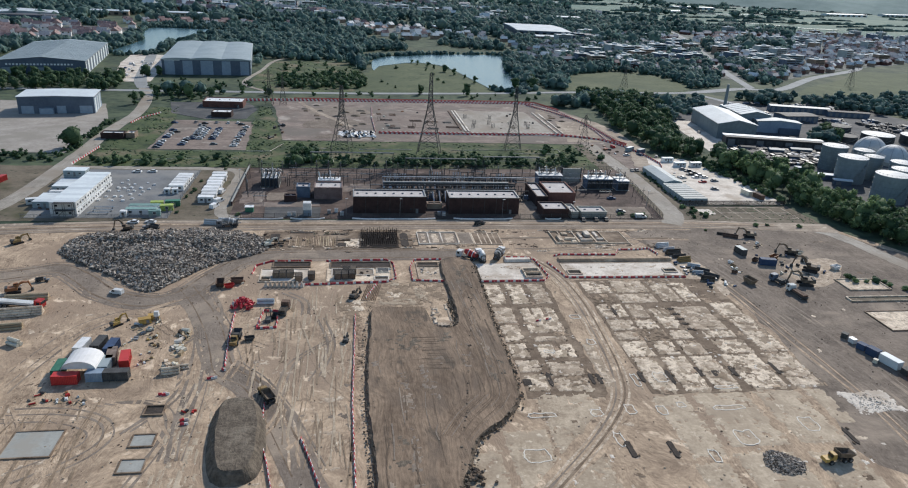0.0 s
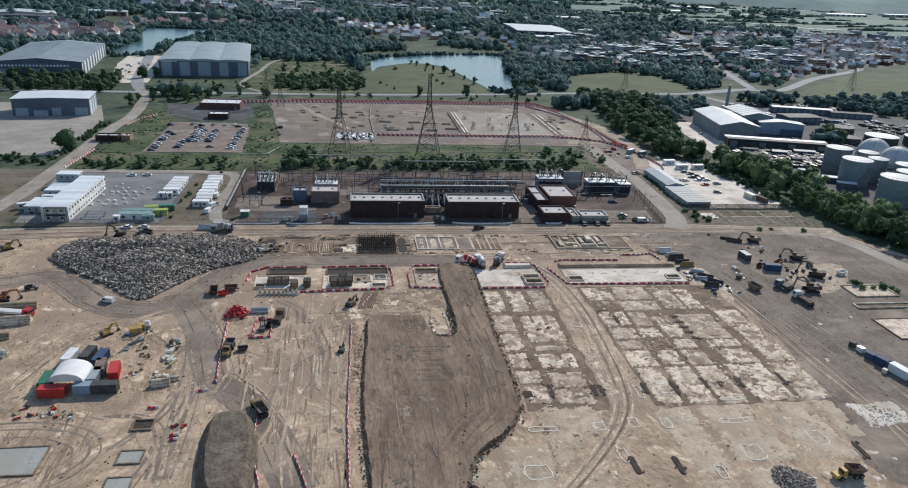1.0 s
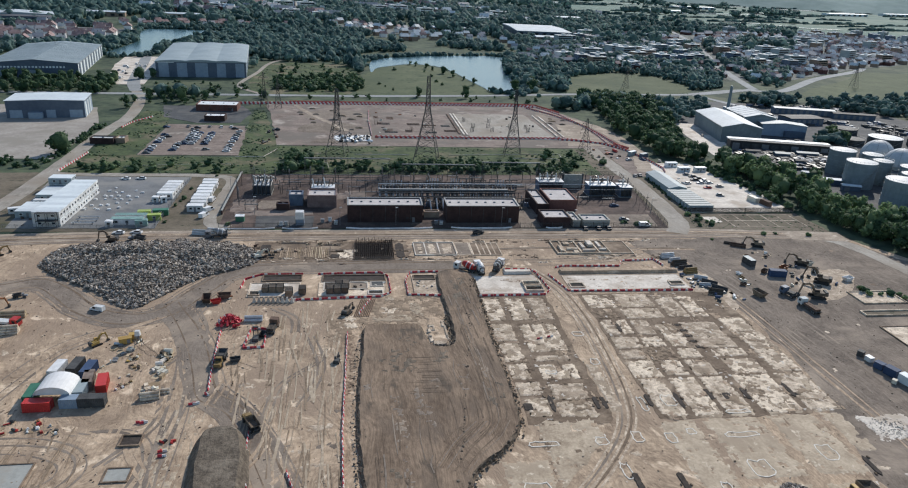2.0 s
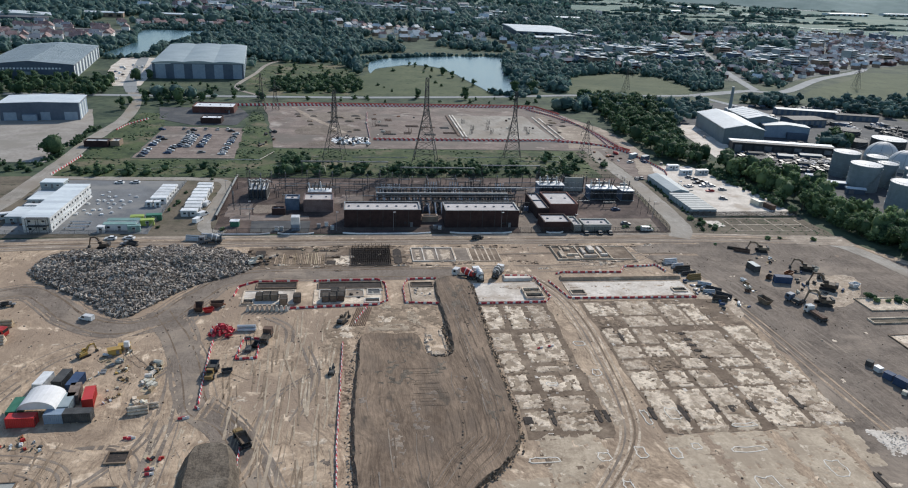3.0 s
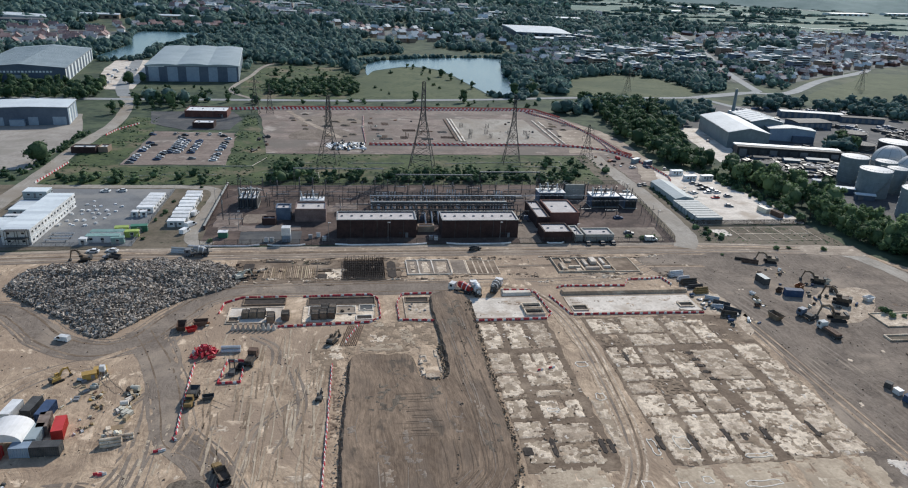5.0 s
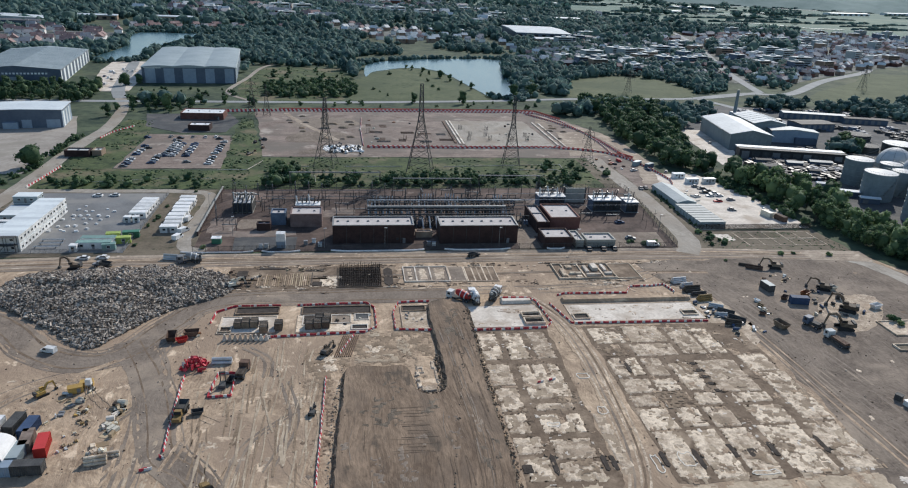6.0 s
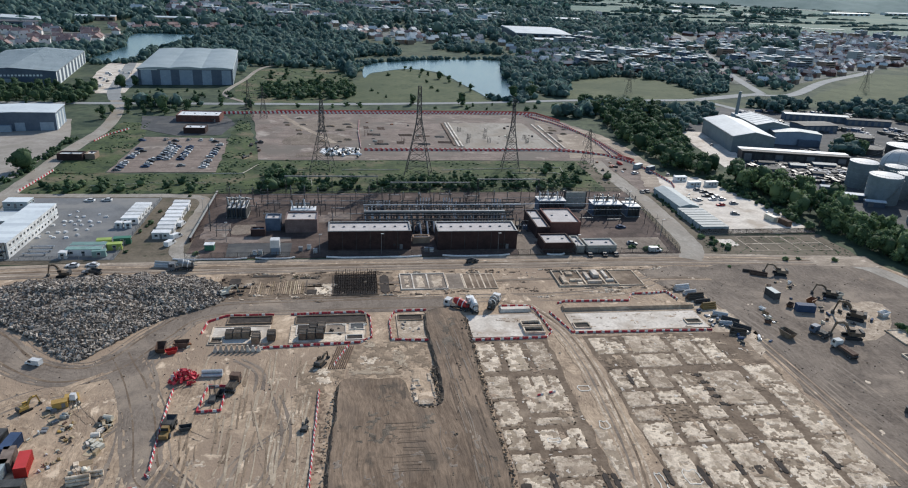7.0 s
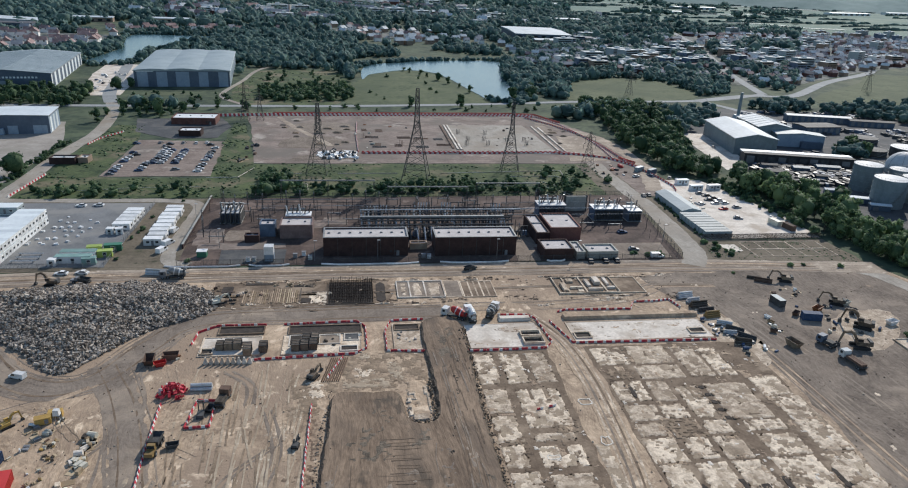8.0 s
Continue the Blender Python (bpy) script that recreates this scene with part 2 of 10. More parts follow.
RED = paint("red_paint", (0.48, 0.030, 0.025), 0.5)
RED_PLASTIC = paint("red_plastic", (0.56, 0.040, 0.060), 0.6)
WHITE_PLASTIC = paint("white_plastic", (0.80, 0.76, 0.71), 0.55)
YELLOW = paint("yellow_paint", (0.250, 0.160, 0.055), 0.6)
SITE_YELLOW = paint("machine_yellow", (0.48, 0.30, 0.075), 0.6)
ORANGE = paint("orange_paint", (0.30, 0.12, 0.045), 0.55)
BLUE = paint("blue_paint", (0.032, 0.066, 0.140), 0.75)
GREEN = paint("green_paint", (0.04, 0.17, 0.10), 0.5)
LIME_GREEN = paint("lime_green_paint", (0.36, 0.46, 0.10), 0.55)
TEAL = paint("teal_paint", (0.22, 0.36, 0.32), 0.55)
GREY = paint("grey_paint", (0.20, 0.205, 0.21), 0.5)
BLACK = paint("black_paint", (0.022, 0.022, 0.024), 0.45)
RUBBER = paint("rubber", (0.022, 0.021, 0.020), 0.85)
# Much darker than the other rust; used on the packed cage bars.
RUST_DARK = surface("wet_rusty_steel", (0.022, 0.016, 0.013), (0.060, 0.043, 0.034), 0.8, 0.9, fine=3.0)
MUDDY = surface("muddy_machine_paint", (0.075, 0.056, 0.040), (0.230, 0.176, 0.124), 0.7, 0.75, fine=2.5, per_object=0.35)
RUST = surface("rusty_steel", (0.062, 0.037, 0.027), (0.150, 0.095, 0.068), 0.8, 0.85, fine=3.0, per_object=0.3)
TIMBER = surface("timber", (0.26, 0.19, 0.115), (0.48, 0.38, 0.25), 0.6, 0.85, fine=3.0, per_object=0.5)
TIMBER_DARK = surface("wet_timber", (0.045, 0.036, 0.028), (0.12, 0.10, 0.08), 0.6, 0.9, fine=3.0, per_object=0.3)
CANVAS = surface("white_canvas", (0.66, 0.65, 0.62), (0.80, 0.79, 0.77), 0.2, 0.8, fine=1.0)
# Backdrop ridge: blue of hazy distance is part of this colour.
HILLS_HAZED = surface("distant_land", (0.120, 0.192, 0.180), (0.225, 0.300, 0.280), 0.003, 1.0, fine=0.015)

WATER = bpy.data.materials.new("water")
WATER.use_nodes = True
_b = WATER.node_tree.nodes["Principled BSDF"]
_b.inputs["Base Color"].default_value = (0.060, 0.122, 0.140, 1)
_b.inputs["Roughness"].default_value = 0.22
_b.inputs["IOR"].default_value = 1.33
_w = WATER.node_tree.nodes.new("ShaderNodeTexNoise")
_w.inputs["Scale"].default_value, _w.inputs["Detail"].default_value = 0.35, 4
_p = WATER.node_tree.nodes.new("ShaderNodeBump")
_p.inputs["Strength"].default_value, _p.inputs["Distance"].default_value = 0.5, 0.12
_g = WATER.node_tree.nodes.new("ShaderNodeNewGeometry")
WATER.node_tree.links.new(_g.outputs["Position"], _w.inputs["Vector"])
WATER.node_tree.links.new(_w.outputs["Fac"], _p.inputs["Height"])
WATER.node_tree.links.new(_p.outputs[0], _b.inputs["Normal"])


# ---- mesh tools ----
class Geo:
    """Gathers vertices and faces, then makes one mesh object of them."""

    def __init__(self):
        self.v, self.f = [], []

    def add(self, verts, faces):
        k = len(self.v)
        self.v += [tuple(p) for p in verts]
        self.f += [tuple(i + k for i in f) for f in faces]
        return self

    def box(self, x0, x1, y0, y1, z0, z1, m=None, top=0.0):
        """A box; top: how far the upper edges are drawn in."""
        t = top
        p = [(x0, y0, z0), (x1, y0, z0), (x1, y1, z0), (x0, y1, z0), (x0 + t, y0 + t, z1), (x1 - t, y0 + t, z1), (x1 - t, y1 - t, z1), (x0 + t, y1 - t, z1)]
        if m is not None:
            p = [m @ Vector(q) for q in p]
        return self.add(p, [(0, 3, 2, 1), (4, 5, 6, 7), (0, 1, 5, 4), (1, 2, 6, 5), (2, 3, 7, 6), (3, 0, 4, 7)])

    def prism(self, poly, z0, z1, inset=0.0):
        """An upright prism on a convex or simple outline that runs anticlockwise; inset draws the top in towards the middle."""
        n = len(poly)
        cx, cy = sum(p[0] for p in poly) / n, sum(p[1] for p in poly) / n
        up = [(p[0] + (cx - p[0]) * inset, p[1] + (cy - p[1]) * inset, z1) for p in poly]
        return self.add([(p[0], p[1], z0) for p in poly] + up, [tuple(range(n, 2 * n))] + [(i, (i + 1) % n, n + (i + 1) % n, n + i) for i in range(n)])

    def profile(self, section, x0, x1, m=None):
        """A section in (y, z), anticlockwise seen from +x, drawn out along x."""
        n = len(section)
        p = [(x0, y, z) for y, z in section] + [(x1, y, z) for y, z in section]
        if m is not None:
            p = [m @ Vector(q) for q in p]
        return self.add(p, [tuple(range(n - 1, -1, -1)), tuple(range(n, 2 * n))] + [(i, (i + 1) % n, n + (i + 1) % n, n + i) for i in range(n)])

    def rod(self, a, b, r, r2=None, n=6, caps=True):
        a, b = Vector(a), Vector(b)
        d = (b - a).normalized()
        s = d.orthogonal().normalized()
        t = d.cross(s)
        r2 = r if r2 is None else r2
        ring = [(math.cos(2 * math.pi * i / n), math.sin(2 * math.pi * i / n)) for i in range(n)]
        p = [a + (s * c + t * e) * r for c, e in ring] + [b + (s * c + t * e) * r2 for c, e in ring]
        f = [(i, (i + 1) % n, n + (i + 1) % n, n + i) for i in range(n)]
        if caps:
            f += [tuple(range(n - 1, -1, -1)), tuple(range(n, 2 * n))]
        return self.add(p, f)

    def lathe(self, rings, n=12, m=None):
        """Rings of (radius, z) about the z axis."""
        p = [(r * math.cos(2 * math.pi * i / n), r * math.sin(2 * math.pi * i / n), z) for r, z in rings for i in range(n)]
        if m is not None:
            p = [m @ Vector(q) for q in p]
        f = [(k * n + i, k * n + (i + 1) % n, (k + 1) * n + (i + 1) % n, (k + 1) * n + i) for k in range(len(rings) - 1) for i in range(n)]
        return self.add(p, f + [tuple(range(n - 1, -1, -1)), tuple((len(rings) - 1) * n + i for i in range(n))])

    def blob(self, c, r, squash=0.8, rough=0.25, seed=0, level=1):
        """A lumpy clump."""
        vs, fs = ICO[level]
        rnd = random.Random(seed)
        p = []
        for v in vs:
            k = r * (1 + rough * (rnd.random() * 2 - 1))
            p.append((c[0] + v[0] * k, c[1] + v[1] * k, c[2] + v[2] * k * squash))
        return self.add(p, fs)

    def mesh(self, name, material):
        me = bpy.data.meshes.new(name)
        me.from_pydata(self.v, [], self.f)
        me.materials.append(material)
        if material in (LEAF, LEAF_HAZED):
            me.shade_smooth()
        me.update()
        return me

    def obj(self, name, material, parent=None, label="", m=None):
        ob = new(name, self.mesh(name, material))
        if parent is not None:
            ob.parent = parent
        if m is not None:
            ob.matrix_basis = m
        return tagged(ob, label)


ICO = {}
for _l in (1, 2):
    _bm = bmesh.new()
    bmesh.ops.create_icosphere(_bm, subdivisions=_l, radius=1)
    ICO[_l] = ([tuple(v.co) for v in _bm.verts], [tuple(v.index for v in f.verts) for f in _bm.faces])
    _bm.free()


def thing(name, label, category, group="", m=None, kind=""):
    """An Empty at a thing's base."""
    ob = tagged(new(name), label, category, group, kind)
    ob.empty_display_size = 0.2
    if m is not None:
        ob.matrix_basis = m
    return ob


def share(name, mesh, parent, m, label=""):
    """One more object on a mesh that exists."""
    ob = new(name, mesh)
    ob.parent = parent
    ob.matrix_basis = m
    return tagged(ob, label)


def smooth_loop(pts, steps=5, closed=True):
    """A rounded outline through a few corners."""
    out, n = [], len(pts)
    for i in range(n if closed else n - 1):
        q = [Vector(pts[(i + k) % n] if closed else pts[min(max(i + k, 0), n - 1)]) for k in (-1, 0, 1, 2)]
        for s in range(steps):
            t = s / steps
            out.append(tuple(0.5 * (2 * q[1] + (q[2] - q[0]) * t + (2 * q[0] - 5 * q[1] + 4 * q[2] - q[3]) * t * t + (3 * q[1] - q[0] - 3 * q[2] + q[3]) * t ** 3)))
    if not closed:
        out.append(tuple(pts[-1]))
    return out


def ragged(poly, amount, step, seed):
    """An outline cut into short steps, each pushed a little in or out."""
    rnd, out = random.Random(seed), []
    for i, a in enumerate(poly):
        b = poly[(i + 1) % len(poly)]
        k = max(1, int(math.dist(a, b) / step))
        for s in range(k):
            out.append((a[0] + (b[0] - a[0]) * s / k + rnd.uniform(-amount, amount), a[1] + (b[1] - a[1]) * s / k + rnd.uniform(-amount, amount)))
    return out


def star(x, y, w, h, amount, seed, n=30):
    """A ragged rectangular outline round a middle, which never crosses itself."""
    rnd, out, last = random.Random(seed), [], 0.0
    for i in range(n):
        a = 6.2832 * (i + 0.5) / n
        c, s = math.cos(a), math.sin(a)
        r = 1 / max(abs(c) / w, abs(s) / h)
        last = 0.5 * last + rnd.uniform(-amount, amount)
        r = max(0.3 * r, r + last)
        out.append((x + r * c, y + r * s))
    return out


def slice_of(g, poly, x, y, z):
    """A low slab on a star-shaped outline, its top a fan of triangles from the middle."""
    n = len(poly)
    g.add([(*p, 0.0) for p in poly] + [(*p, z) for p in poly] + [(x, y, z)], [(i, (i + 1) % n, n + (i + 1) % n, n + i) for i in range(n)] + [(n + i, n + (i + 1) % n, 2 * n) for i in range(n)])
    return g


def sheet(name, poly, z, material, label, category, rag=0.0, step=6.0, seed=1, depth=0.3):
    """A patch of ground with edges that go down into what it lies on."""
    if rag:
        poly = ragged(poly, rag, step, seed)
    n = len(poly)
    bm = bmesh.new()
    top = [bm.verts.new((x, y, z)) for x, y in poly]
    low = [bm.verts.new((x, y, z - depth)) for x, y in poly]
    face = bm.faces.new(top)
    for i in range(n):
        bm.faces.new((low[i], low[(i + 1) % n], top[(i + 1) % n], top[i]))
    bmesh.ops.triangulate(bm, faces=[face])
    bmesh.ops.recalc_face_normals(bm, faces=bm.faces)
    me = bpy.data.meshes.new(name)
    bm.to_mesh(me)
    bm.free()
    me.materials.append(material)
    return tagged(new(name, me), label, category, kind="structure")


def strip(name, line, width, z, material, label, category="road", rag=0.3, seed=3, steps=8):
    """A road along a rounded line."""
    c = smooth_loop(line, steps, closed=False)
    rnd = random.Random(seed)
    g, n = Geo(), len(c)
    for i, p in enumerate(c):
        a, b = Vector(c[max(i - 1, 0)]), Vector(c[min(i + 1, n - 1)])
        d = (b - a).normalized()
        s = Vector((-d.y, d.x))
        for side in (1, -1):
            q = Vector(p) + s * side * (width / 2 + rnd.uniform(-rag, rag))
            g.v += [(q.x, q.y, z), (q.x, q.y, z - 0.3)]
    for i in range(n - 1):
        k = 4 * i
        g.f += [(k, k + 2, k + 6, k + 4), (k + 1, k, k + 4, k + 5), (k + 2, k + 3, k + 7, k + 6)]
    return tagged(g.obj(name, material), label, category, kind="structure")


def crumble(g, x0, x1, y0, y1, cell, z, seed, bite=0.5, holes=0.35, lift=0.03, drop=0.08, notches=()):
    """A worn crust on a grid: its rim is bitten away, holes open in it, and broken edges slope down into the earth."""
    rnd = random.Random(seed)
    nx, ny = max(2, round((x1 - x0) / cell)), max(2, round((y1 - y0) / cell))
    keep = set()
    for j in range(ny):
        for i in range(nx):
            x, y = x0 + (i + 0.5) * (x1 - x0) / nx, y0 + (j + 0.5) * (y1 - y0) / ny
            e = min(x - x0, x1 - x, y - y0, y1 - y)
            v = noise.noise((x * 0.31, y * 0.31, seed)) * 0.6 + noise.noise((x * 1.1, y * 1.1, seed + 4.5)) * 0.5
            if e > bite * (0.45 + v) and v > -holes and not any(a < x < b and c < y < d for a, b, c, d in notches):
                keep.add((i, j))
    names = {}
    for i, j in sorted(keep):
        quad = []
        for p in ((i, j), (i + 1, j), (i + 1, j + 1), (i, j + 1)):
            if p not in names:
                names[p] = len(g.v)
                whole = all(q in keep for q in ((p[0] - 1, p[1] - 1), (p[0], p[1] - 1), (p[0] - 1, p[1]), p))
                x = x0 + p[0] * (x1 - x0) / nx + rnd.uniform(-0.3, 0.3) * cell
                y = y0 + p[1] * (y1 - y0) / ny + rnd.uniform(-0.3, 0.3) * cell
                g.v.append((x, y, z + lift * noise.noise((x * 0.8, y * 0.8, 3)) if whole else z - drop))
            quad.append(names[p])
        g.f.append(tuple(quad))
    return g


def inside(p, poly):
    x, y, c = p[0], p[1], False
    for i in range(len(poly)):
        (x0, y0), (x1, y1) = poly[i - 1], poly[i]
        if (y0 > y) != (y1 > y) and x < (x1 - x0) * (y - y0) / (y1 - y0) + x0:
            c = not c
    return c


def turn(x, y, deg=0.0, z=0.0, s=1.0):
    return pose(x, y, z, 0, 0, deg) @ Matrix.Scale(s, 4)


# ---- ground, roads, water ----
g = Geo()
g.add([(-6000, -300, 0), (6000, -300, 0), (6000, 6000, 0), (-6000, 6000, 0), (-6000, -300, -1), (6000, -300, -1), (6000, 6000, -1), (-6000, 6000, -1)], [(0, 1, 2, 3), (4, 7, 6, 5), (0, 4, 5, 1), (1, 5, 6, 2), (2, 6, 7, 3), (3, 7, 4, 0)])
tagged(g.obj("ground", MEADOW), "green and yellow-green open land with patches of dry grass", "ground", kind="structure")

sheet("site_ground", [(-320, -180), (330, -180), (300, 150), (262, 215), (229, 240), (218, 262), (214, 274), (-320, 274)], 0.05, DIRT, "bare brown earth of a cleared building site with wheel marks", "ground", 1.0, 12)
sheet("site_ground_east", smooth_loop([(116, 266), (124, 240), (131, 215), (130, 165), (131, 100), (330, 60), (300, 150), (262, 212), (229, 238), (212, 262), (190, 268), (150, 269.5)], 3), 0.062, SITE_EAST, "grey-brown bare earth on the eastern side of the site", "ground", 1.2, 6)
strip("road_cross", [(-330, 262), (-200, 264), (-110, 273), (-40, 275), (60, 276), (140, 276), (190, 273), (216, 270)], 11.5, 0.12, GRAVEL_PALE, "pale gravel haul road across the site")
strip("road_hedge", [(196, 272), (207, 267.5), (213, 256), (216, 240), (220, 222), (233, 196), (265, 160)], 7.5, 0.10, PAVED, "pale dusty track along the tree line")
strip("road_west", [(-200, 235), (-160, 262), (-147, 285), (-142, 320), (-142, 372), (-144, 445), (-143, 500), (-152, 560), (-165, 600)], 8, 0.14, PAVED, "dusty grey access road beside the yard")
strip("road_east", [(141, 276), (148, 290), (151, 320), (152.5, 350), (152, 380), (152, 420), (156, 460), (162, 520)], 9, 0.15, PAVED, "pale access road along the substation fence")
strip("road_haul", [(-160, 214), (-112, 227), (-98, 232), (-88, 225), (-77, 213), (-64, 206), (-53, 210), (-45, 226), (-34, 241), (0, 242.5), (40, 243)], 9.0, 0.075, HAUL, "grey-brown compacted haul road curving round the rubble heap", rag=0.9, seed=5)
strip("road_haul_south", [(-53.5, 217), (-49.2, 208.5), (-45, 199.7), (-39.6, 186), (-36.4, 174.5), (-32.6, 164.2), (-25.6, 157), (-18.4, 144), (-10, 122), (-4, 100)], 8.2, 0.083, HAUL, "grey-brown compacted track running south over the site", rag=0.8, seed=6)
strip("road_track", [(60, 246), (70, 238), (73, 222), (75, 201), (74, 178), (72, 158), (68, 144), (58, 131), (42, 114), (30, 100)], 7.0, 0.125, DIRT, "rutted pale brown track between concrete slabs", rag=0.5, seed=7)


def rut(g, line, width, z, rnd):
    """A wheel rut: a thin ribbon laid along a rounded line."""
    c = smooth_loop(line, 7, closed=False)
    k = len(g.v)
    for i, p in enumerate(c):
        d = (Vector(c[min(i + 1, len(c) - 1)]) - Vector(c[max(i - 1, 0)])).normalized()
        q = Vector((-d.y, d.x)) * width * rnd.uniform(0.3, 0.7)
        g.v += [(p[0] + q.x, p[1] + q.y, z), (p[0] - q.x, p[1] - q.y, z)]
    g.f += [(k + 2 * i, k + 2 * i + 1, k + 2 * i + 3, k + 2 * i + 2) for i in range(len(c) - 1)]


rnd = random.Random(14)
ruts = {"dark": Geo(), "pale": Geo(), "grey": Geo(), "soil": Geo()}
TRACK = [(66, 240), (73, 222), (75, 201), (74, 178), (72, 158), (68, 144), (58, 130), (42, 113)]
for k, off in enumerate((-2.6, -1.4, 0.1, 1.0, 2.2)):
    rut(ruts[("pale", "grey", "pale", "dark", "pale")[k]], [(x + off, y) for x, y in TRACK], 0.55, 0.135 + 0.004 * k, rnd)
lines = [[(-80, 205), (-95, 190), (-105, 170), (-112, 140)], [(-72, 200), (-86, 186), (-93, 168), (-98, 140)], [(-60, 150), (-48, 150), (-42, 140), (-46, 120), (-52, 105)], [(-63, 152), (-52, 146), (-50, 132), (-56, 118)], [(131, 245), (136, 220), (139, 190), (141, 160), (142, 120)], [(138, 246), (142, 220), (147, 190), (148, 160), (149, 120)], [(-110, 260), (-112, 245), (-118, 235), (-130, 226)]]
HAUL_LINE = [(-160, 214), (-112, 227), (-98, 232), (-88, 225), (-77, 213), (-64, 206), (-53, 210), (-45, 226), (-34, 241), (0, 242.5), (40, 243)]
SOUTH_LINE = [(-53, 216), (-49.2, 208.5), (-45, 199.7), (-39.6, 186), (-36.4, 174.5), (-32.6, 164.2), (-25.6, 157), (-18.4, 144), (-10, 122)]
for base, offs in ((HAUL_LINE, (-5.6, -4.6, -3.2, -1.5, 1.2, 3.0, 4.4, 5.8)), (SOUTH_LINE, (-4.6, -3.6, -2.2, -0.6, 1.2, 2.4, 3.4, 5.0))):
    for k, off in enumerate(offs):
        moved = []
        for i, p in enumerate(base):
            d = (Vector(base[min(i + 1, len(base) - 1)]) - Vector(base[max(i - 1, 0)])).normalized()
            moved.append((p[0] - d.y * (off + rnd.uniform(-0.5, 0.5)), p[1] + d.x * (off + rnd.uniform(-0.5, 0.5))))
        rut(ruts[("grey", "grey", "dark", "grey", "grey", "dark", "grey", "grey")[k]], moved, rnd.uniform(0.3, 0.9), (0.090 if base is HAUL_LINE else 0.0915) + 0.003 * k, rnd)
for k in range(34):
    x, y = rnd.uniform(-100, -4), rnd.uniform(120, 205)
    a = rnd.gauss(1.62 if k % 3 else 1.75, 0.35)
    n = rnd.uniform(8, 20)
    bend = rnd.uniform(-1.2, 1.2)
    lines.append([(x + n * i * math.cos(a + bend * i / 3), y + n * i * math.sin(a + bend * i / 3)) for i in range(-1, 2)])
BANDS = [[(-58, 199), (-66, 197), (-75, 189), (-81, 172), (-86, 150)], [(-79, 147.5), (-67.5, 147), (-58, 143.5), (-55, 137.5), (-58, 131), (-68, 124)], [(-41, 187), (-39, 170), (-37.5, 150), (-38, 128)], [(130, 244), (133, 208), (134, 170), (135, 138), (133, 115)], [(46, 246), (75, 246), (100, 249), (118, 258)]]
for k, base in enumerate(BANDS):
    for q in range(7):
        off = (q - 3) * 1.05 + rnd.uniform(-0.4, 0.4)
        moved = []
        for i, p in enumerate(base):
            d = (Vector(base[min(i + 1, len(base) - 1)]) - Vector(base[max(i - 1, 0)])).normalized()
            moved.append((p[0] - d.y * off + rnd.uniform(-0.4, 0.4), p[1] + d.x * off + rnd.uniform(-0.4, 0.4)))
        rut(ruts[("grey", "soil", "grey" if base[0][0] > 100 else "soil", "dark" if base[0][0] > 100 else "grey", "soil", "grey", "grey" if base[0][0] > 100 else "soil")[q]], moved, rnd.uniform(0.3, 0.7), 0.0705 + 0.0006 * (7 * k + q) % 0.05, rnd)
CROSS = [(-330, 262), (-200, 264), (-110, 273), (-40, 275), (60, 276), (140, 276), (190, 273)]
for k in range(12):
    off = rnd.uniform(-5.2, 5.2)
    rut(ruts[("dark", "grey", "soil", "grey")[k % 4]], [(x, y + off + rnd.uniform(-0.6, 0.6)) for x, y in CROSS], rnd.uniform(0.35, 0.9), 0.128 + 0.001 * k, rnd)
for k in range(10):
    off = rnd.uniform(-5.5, 4.5)
    rut(ruts[("dark", "grey", "dark", "soil")[k % 4]], [(x, y - 10.5 + off * 0.4) for x, y in ((-30, 268), (10, 269), (50, 268.5), (90, 269.5), (140, 268))], rnd.uniform(0.4, 1.1), 0.078 + 0.001 * k, rnd)
for k, line in enumerate(lines):
    for off in (0, 1.9):
        rut(ruts["grey" if line[0][0] > 100 else ("soil", "soil", "grey", "soil", "soil")[k % 5]], [(x + off, y + off * 0.35) for x, y in line], rnd.uniform(0.5, 1.0), 0.0645 + 0.0007 * (2 * (k % 60) + (1 if off else 0)), rnd)
for kind, mt in (("dark", JOINT), ("pale", CONCRETE), ("grey", HAUL), ("soil", DIRT)):
    tagged(ruts[kind].obj("wheel_tracks", mt), kind + " wheel tracks pressed into the bare earth", "wheel tracks", kind="stuff")

sheet("yard_surface", [(-129, 283.5), (-74.5, 283.5), (-74.5, 356), (-138, 356)], 0.16, ASPHALT, "grey asphalt yard of the site offices", "yard", 0.3, 8)
sheet("verge_front", [(-150, 280), (-46, 280.5), (-46, 362), (-150, 362)], 0.105, SCRUB, "dusty brown ground round the office yard", "ground", 0.4, 8)
sheet("verge_east", [(138, 281), (161, 281), (160, 330), (161, 400), (176, 424), (140, 424)], 0.105, SCRUB, "dusty scrub beside the access road", "ground", 0.4, 8)
sheet("warehouse_yard", [(229, 414), (246, 421), (256, 450), (264, 512), (247, 514), (238, 478)], 0.14, CONCRETE_PALE, "pale yard beside the warehouse", "yard", 0.3, 6)
sheet("verge_west", [(-74, 283), (-57.5, 283), (-58, 356), (-74, 356)], 0.13, SCRUB, "dusty brown verge between yard and lane", "ground", 0.5, 6)
